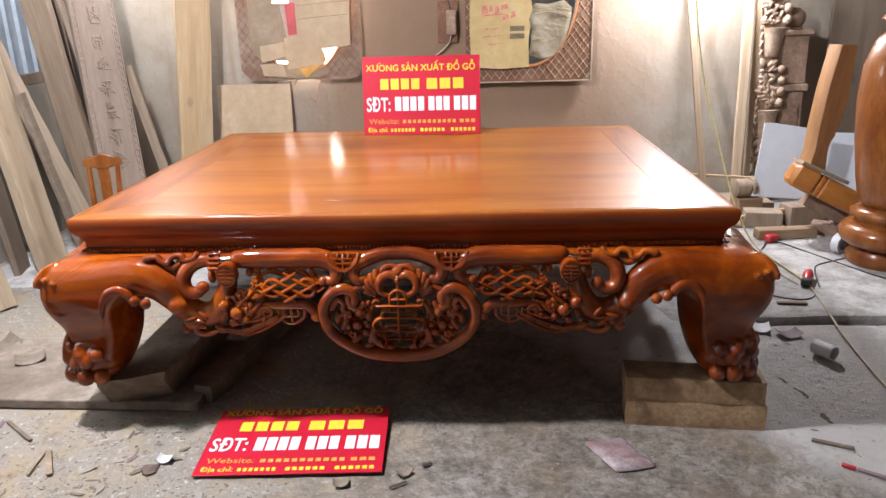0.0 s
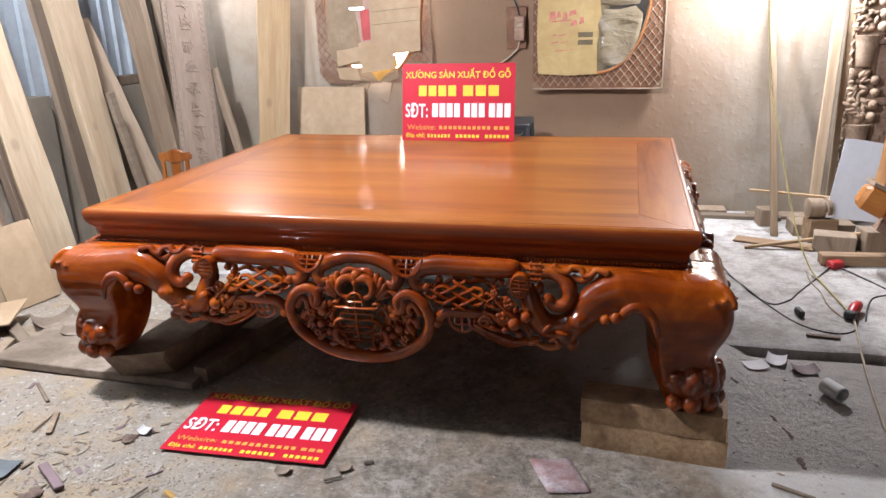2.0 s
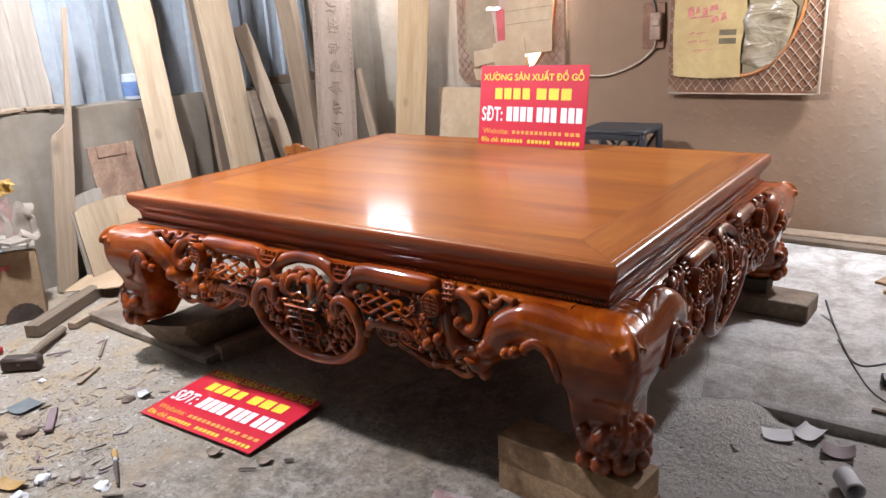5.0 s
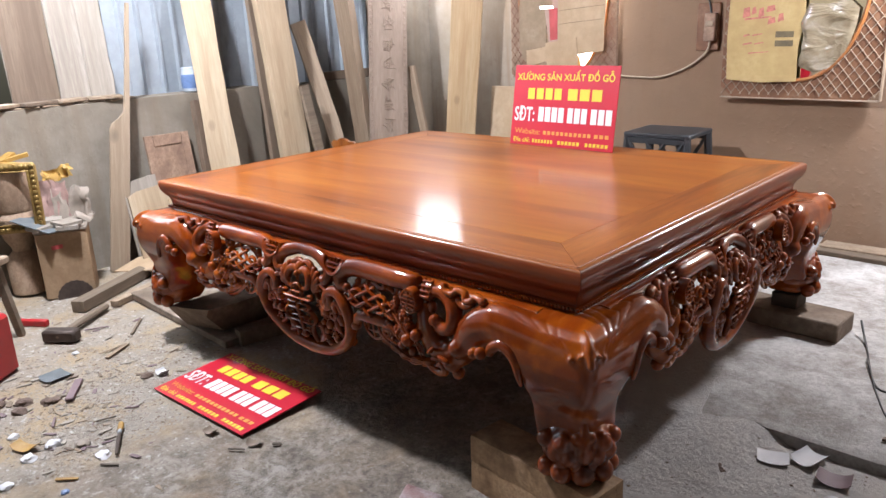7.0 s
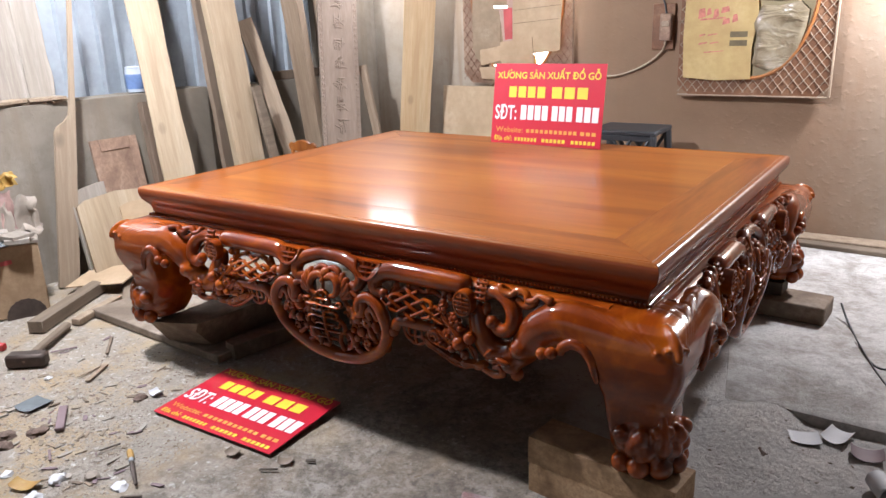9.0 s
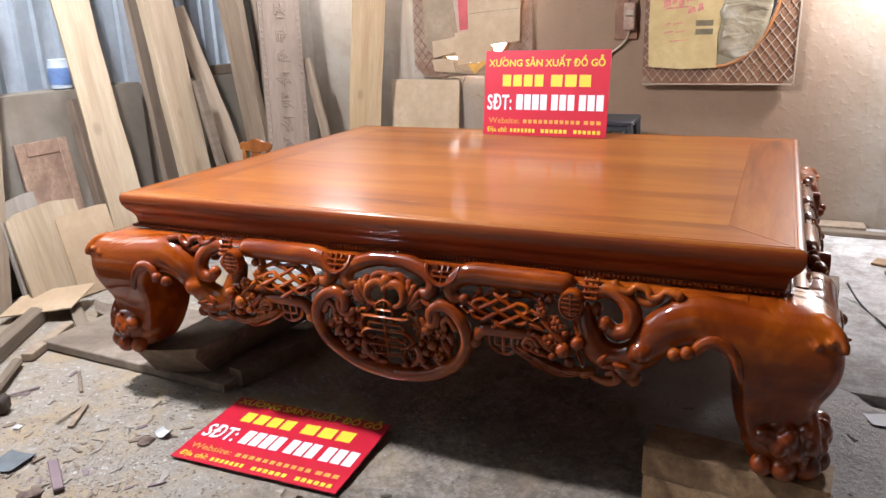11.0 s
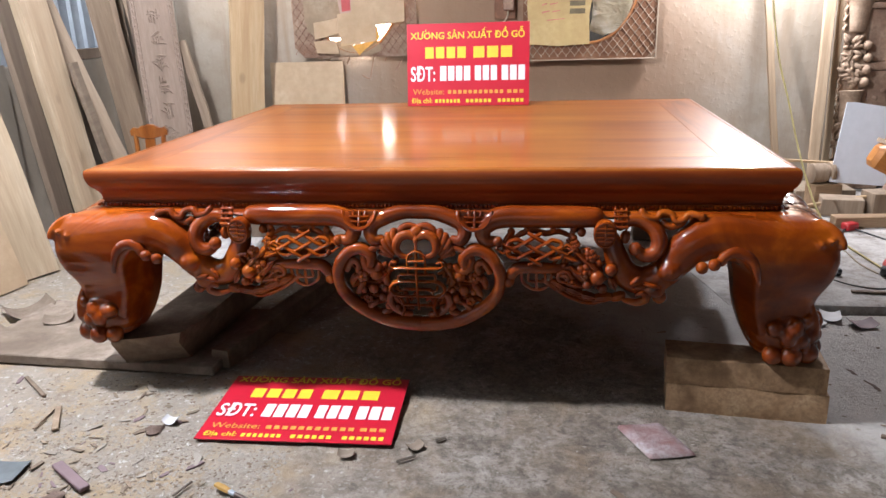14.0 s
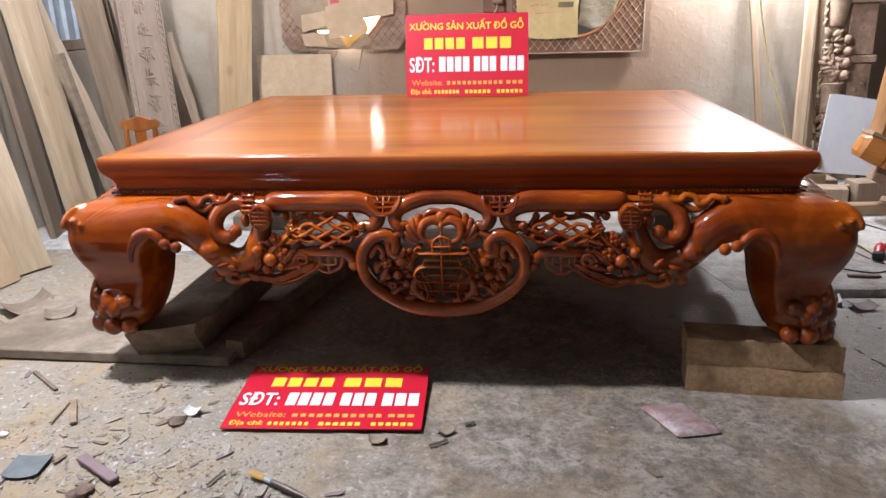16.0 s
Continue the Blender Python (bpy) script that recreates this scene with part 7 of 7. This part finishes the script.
part("body", Geo().tube([(-0.05, 0, 0.02), (0.0, 0, 0.026), (0.05, 0, 0.024)], [0.016, 0.024, 0.020], 10, 3), M_REDP, pg)
part("socket", Geo().box((-0.085, -0.022, 0.0), (-0.045, 0.022, 0.034), 0.006), M_BLACK, pg, "black socket end")
part("pin", Geo().tube([(0.07, 0.008, 0.024), (0.10, 0.008, 0.024)], 0.004, 6, 1), M_TXW, pg)
solid("red_socket", Geo().box((-0.035, -0.025, 0.0), (0.035, 0.025, 0.035), 0.006), M_REDP, "small red socket on the floor", "socket", pose(1.80, 1.76, Z1, 0, 0, 25))
solid("black_clip", Geo().box((-0.012, -0.03, 0.0), (0.012, 0.03, 0.028), 0.005), M_BLACK, "small dark clip on the cable", "clip", pose(1.515, 1.11, Z1, 0, 0, 10))

# roll of tape wrapping, cup pieces and paper
solid("cardboard_tube", Geo().lathe([(0.030, -0.05), (0.034, -0.048), (0.034, 0.048), (0.030, 0.05), (0.026, 0.048), (0.026, -0.048), (0.030, -0.05)], 20, pose(0, 0, 0.034, 0, 90, 0)), M_PAPER, "short dirty white roll lying on the floor", "roll", pose(1.495, 0.45, 0.0, 0, 0, -62) @ Matrix.Diagonal((0.8, 0.8, 0.8, 1)))
solid("roll_of_tape", Geo().lathe([(0.030, -0.02), (0.048, -0.02), (0.050, 0.0), (0.048, 0.02), (0.030, 0.02), (0.028, 0.0), (0.030, -0.02)], 20, pose(0, 0, 0.048, 90, 0, 0)), M_PAPER, "dusty roll of white tape on the floor", "roll", pose(2.06, 1.56, Z1, 0, 0, 30))


def curl(w, l, rise, n=8):
    """A sheet curled up along its length."""
    g = Geo()
    rings = []
    for i in range(n + 1):
        a = -1 + 2 * i / n
        x, z = a * w / 2 * (1 - 0.15 * a * a), rise * a * a
        rings.append([(x, -l / 2 + 0.1 * l * a * a, z), (x, l / 2, z), (x, l / 2, z + 0.0015), (x, -l / 2 + 0.1 * l * a * a, z + 0.0015)])
    return g.loft(rings)


for x, y, z, w, l, rise, rz, mat, lab in [
        (1.28, 0.645, 0.003, 0.10, 0.07, 0.004, 20, M_PAPER, "white torn paper on the floor"),
        (1.36, 0.70, 0.003, 0.08, 0.09, 0.012, -15, M_PAPER, "curled white paper scrap on the floor"),
        (1.445, 0.635, 0.003, 0.10, 0.07, 0.014, 8, M_MAUVE, "curled mauve paper scrap on the floor"),
        (2.18, 1.30, Z1, 0.14, 0.08, 0.003, -30, M_PAPER, "white torn paper on the floor"),
        (-1.44, 0.40, 0.036, 0.12, 0.09, 0.016, 30, M_DUSTB, "curled brown paper on the board"),
        (-2.05, 1.10, 0.003, 0.16, 0.08, 0.010, -20, M_PAPER, "white torn paper on the floor"),
        (-1.66, 0.53, 0.003, 0.20, 0.16, 0.040, 50, M_DUSTB, "curled cardboard piece on the floor"),
        (-1.00, -0.472, 0.003, 0.105, 0.095, 0.004, 6, M_SAND, "grey abrasive paper on the floor"),
        (-0.69, -0.195, 0.003, 0.05, 0.04, 0.012, 0, M_PAPER, "crumpled foil scrap on the floor"),
        (0.02, -0.26, 0.003, 0.05, 0.035, 0.010, 40, M_DUSTB, "dry leaf-like wood curl on the floor"),
        (-0.152, -0.309, 0.003, 0.05, 0.035, 0.008, 10, M_DUSTB, "dry leaf-like wood curl on the floor"),
        (-0.533, -0.738, 0.003, 0.10, 0.045, 0.014, 24, M_AMBER, "yellow crumpled wrapper on the floor")]:
    solid("paper_scrap", curl(w, l, rise), mat, lab, "scrap", pose(x, y, z, 0, 0, rz), "scraps on the floor", sharp=60)

def clod(r, seed):
    """A lump of dirt or crumpled stuff, uneven all round and flat below."""
    g = Geo().ball((0, 0, 0), r, 12, 8)
    g.v = [tuple(Vector(p) * (1 + 0.55 * noise.noise(Vector(p) * (1.6 / r) + Vector((seed * 7.0, 0, 0))))) for p in g.v]
    g.v = [(x, y, max(z * 0.55, -0.15 * r)) for x, y, z in g.v]
    return g


M_CLOD = dusty("brown_dirt", (0.148, 0.0998, 0.0773), (0.0837, 0.0547, 0.0418), (0.212, 0.155, 0.122), 30.0, 0.9, 0.5)
for k, (x, y, r, mat, lab) in enumerate([
        (-0.807, -0.559, 0.030, M_CLOD, "brown clod of dirt on the floor"), (-0.815, -0.660, 0.026, M_CLOD, "brown clod of dirt on the floor"), (-0.874, -0.626, 0.030, M_CLOD, "brown clod of dirt on the floor"),
        (-0.719, -0.239, 0.026, M_CLOD, "brown clod of dirt on the floor"), (-0.93, -0.70, 0.028, M_CLOD, "brown clod of dirt on the floor"),
        (-0.492, -0.671, 0.027, M_PAPER, "crumpled white paper on the floor"), (-0.469, -0.751, 0.024, M_PAPER, "crumpled white paper on the floor"), (-0.299, -0.593, 0.024, M_PAPER, "crumpled white paper on the floor"),
        (-0.415, -0.610, 0.026, M_BEIGEP, "crumpled beige paper on the floor"), (-1.165, -0.328, 0.014, M_PAPER, "small white lump on the floor"), (-0.362, -0.853, 0.022, M_PAPER, "crumpled white paper on the floor"),
        (-0.645, -0.736, 0.018, M_PAPER, "crumpled white paper on the floor"), (-0.192, -0.751, 0.012, M_BLUE, "small blue scrap on the floor")]):
    solid("lump", clod(r, k), mat, lab, "lump", pose(x, y, floor_height(x, y) + 0.002, 0, 0, 50 * k), "lumps on the floor", sharp=50)

bs = thing("paint_brush", "small used paint brush with a dark handle", "paint brush", pose(-0.405, -0.488, 0.004, 0, 0, -29) @ Matrix.Diagonal((0.85, 0.85, 0.85, 1)))
part("bristles", Geo().tube([(-0.03, 0, 0.008), (0.0, 0, 0.008), (0.03, 0, 0.008)], [0.010, 0.012, 0.009], 8, 2, 0.6, (0, 0, 1)), M_AMBER, bs, "yellow bristles")
part("ferrule", Geo().tube([(0.03, 0, 0.008), (0.05, 0, 0.008)], [0.009, 0.008], 8, 1, 0.8, (0, 0, 1)), M_STEEL, bs)
part("handle", Geo().tube([(0.05, 0, 0.008), (0.10, 0, 0.008), (0.20, 0, 0.007)], [0.007, 0.009, 0.005], 8, 3), M_IRON, bs)

lying("stick", (1.216, -0.10), (1.317, -0.148), 0.012, 0.010, M_DARKW, "dark splinter of wood on the floor", "splinter", "splinters on the floor")
lying("stick", (1.245, -0.225), (1.275, -0.245), 0.011, 0.010, M_REDP, "red pencil stub on the floor", "pencil", "")
lying("stick", (1.277, -0.246), (1.345, -0.295), 0.011, 0.009, M_MAUVE, "thin mauve stick on the floor", "splinter", "splinters on the floor")
lying("stick", (-0.885, -0.426), (-0.748, -0.518), 0.028, 0.012, M_MAUVE, "flat mauve strip of wood on the floor", "splinter", "splinters on the floor")
lying("stick", (-1.07, -0.15), (-1.0, -0.27), 0.018, 0.008, M_PALE, "pale splinter of wood on the floor", "splinter", "splinters on the floor")
lying("stick", (-1.30, 0.02), (-1.16, -0.09), 0.012, 0.008, M_DARKW, "dark splinter of wood on the floor", "splinter", "splinters on the floor")
for a, b, w, mat, lab in [((-0.248, -0.625), (-0.200, -0.590), 0.010, M_OLDW, "dark twig of wood on the floor"), ((-0.275, -0.745), (-0.225, -0.700), 0.014, M_AMBER, "reddish splinter of wood on the floor"), ((-1.066, -0.270), (-1.079, -0.151), 0.010, M_PALE, "thin pale stick on the floor"),
                          ((-1.38, -0.20), (-1.333, -0.114), 0.012, M_MAUVE, "dark splinter of wood on the floor"), ((-0.015, -0.330), (0.030, -0.300), 0.009, M_OLDW, "dark twig of wood on the floor"), ((0.070, -0.226), (0.095, -0.210), 0.012, M_OLDW, "dark chip of wood on the floor"),
                          ((-0.66, -0.60), (-0.60, -0.63), 0.010, M_MAUVE, "dark splinter of wood on the floor"), ((-0.52, -0.52), (-0.50, -0.46), 0.008, M_OLDW, "dark twig of wood on the floor")]:
    lying("stick", a, b, w * 0.8, 0.004, mat, lab, "splinter", "splinters on the floor", z=0.002)
# a crack that runs out from the slab's edge, packed with dirt
crack = [(1.162, 0.590), (1.215, 0.438), (1.266, 0.322), (1.304, 0.215), (1.324, 0.115), (1.321, 0.034), (1.336, -0.053), (1.344, -0.121), (1.38, -0.28), (1.40, -0.45)]
g, run = Geo(), []
for (xa, ya), (xb, yb) in zip(crack, crack[1:]):
    for q in range(14):
        x, y = xa + (xb - xa) * q / 14, ya + (yb - ya) * q / 14
        x += 0.020 * noise.noise(Vector((3.0, y * 13, 0))) + 0.008 * noise.noise(Vector((9.0, y * 50, 0)))
        w = 0.034 * noise.noise(Vector((5.0, y * 13, 0))) + 0.012 * noise.noise(Vector((7.0, y * 60, 0)))
        z = floor_height(x, y)
        if w > 0.002:
            run.append([(x - w, y, z - 0.002), (x - w * 0.4, y, z + 0.0014), (x + w * 0.5, y, z + 0.0018), (x + w, y, z - 0.002)])
        elif run:
            if len(run) > 2:
                g.loft(run)
            run = []
solid("floor_crack", g, M_CLOD, "broken crack in the concrete packed with dark dirt", "crack", kind="structure", sharp=30)
lying("floor_batten", (1.715, 0.38), (1.62, -0.05), 0.045, 0.020, M_PALE, "pale batten lying on the floor", "batten", "battens lying on the floor")
lying("floor_batten", (1.775, 0.37), (1.69, -0.05), 0.045, 0.020, M_PALE, "pale batten lying on the floor", "batten", "battens lying on the floor")
lying("floor_batten", (1.50, 0.90), (1.62, 0.89), 0.02, 0.008, M_DARKW, "dark splinter on the slab", "splinter", "splinters on the floor", z=Z1)

# larger chips that can be told apart
rng = random.Random(77)
CHIPS = [Geo().prism([(-0.5 + r.uniform(-0.1, 0.1), -0.16), (0.1, -0.22 + r.uniform(-0.1, 0.1)), (0.5, -0.05), (0.42, 0.15 + r.uniform(-0.06, 0.1)), (-0.3, 0.2)], 0.0, 0.06, "xy").mesh("wood_chip", mat)
         for r, mat in ((random.Random(1), M_CHIP), (random.Random(2), M_PALE), (random.Random(3), M_BEAMD), (random.Random(4), M_SUNPALE), (random.Random(5), M_MAUVE), (random.Random(6), M_DARKW))]
LABELS = ["pale wood chip on the floor", "pale wood chip on the floor", "grey wood chip on the floor", "pale wood chip on the floor", "mauve wood chip on the floor", "dark wood chip on the floor"]
count = 0
while count < 290:
    if count < 120:
        x, y = -0.80 + rng.gauss(0, 0.32), -0.62 + rng.gauss(0, 0.14)
    elif count < 245:
        x, y = -0.35 - abs(rng.gauss(0, 0.55)), -0.25 + rng.gauss(0, 0.28)
    else:
        x, y = rng.uniform(-0.2, 2.2), rng.uniform(-0.9, 0.7)
    if not (-2.15 < x < 2.2 and -1.1 < y < 0.58):
        continue
    if (x > -1.62 and y > 0.02 and x < -0.3) or (-0.62 < x < 0.0 and -0.33 < y < 0.08) or (0.6 < x < 1.2 and -0.3 < y < 0.3):
        continue
    i = rng.randrange(6)
    ob = tagged(new("wood_chip", CHIPS[i]), LABELS[i], "wood chip", "chips on the floor")
    s = rng.choice((0.012, 0.015, 0.018, 0.022, 0.028, 0.038, 0.05))
    ob.matrix_world = pose(x, y, floor_height(x, y) + 0.002, rng.uniform(-8, 8), rng.uniform(-8, 8), rng.uniform(0, 360)) @ Matrix.Diagonal((s, s * rng.uniform(0.35, 1.1), s, 1))
    count += 1

# sawdust and fine shavings
rng = random.Random(99)
for name, mat, n, label in (("shavings", M_CHIP, 15000, "pale fine shavings and sawdust scattered on the floor"), ("grit", M_DARKW, 3600, "dark fine grit and chips scattered on the floor")):
    g = Geo()
    k = 0
    while k < n:
        u = rng.random()
        if u < 0.62:
            x, y = -0.30 - abs(rng.gauss(0, 0.65)), -0.30 + rng.gauss(0, 0.30)
        elif u < 0.72:
            x, y = rng.uniform(1.6, 2.9), rng.uniform(1.6, 2.75)
        elif u < 0.80:
            x, y = rng.uniform(-2.2, -1.55), rng.uniform(-0.3, 1.2)
        else:
            x, y = rng.uniform(-2.2, 2.8), rng.uniform(-1.3, 0.75)
        if not (-2.24 < x < 3.1) or (-1.62 < x < -0.3 and 0.08 < y < 0.6) or (-0.6 < x < -0.02 and -0.3 < y < 0.06):
            continue
        z = (0.0225 if y > slab_edge(x) else floor_height(x, y) + 0.0008)
        s, a, b = 0.0015 + 0.0065 * rng.random() ** 2.2, rng.uniform(0, 6.28), rng.uniform(0.3, 1.0)
        ca, sa = math.cos(a) * s, math.sin(a) * s
        h = s * rng.uniform(0.1, 0.4)
        g.add([(x - ca, y - sa, z), (x + sa * b, y - ca * b, z), (x + ca, y + sa, z + h * 0.4), (x - sa * b, y + ca * b, z), (x, y, z + h)], [(0, 1, 4), (1, 2, 4), (2, 3, 4), (3, 0, 4), (0, 3, 2, 1)])
        k += 1
    solid(name, g, mat, label, "sawdust", kind="stuff", sharp=10)
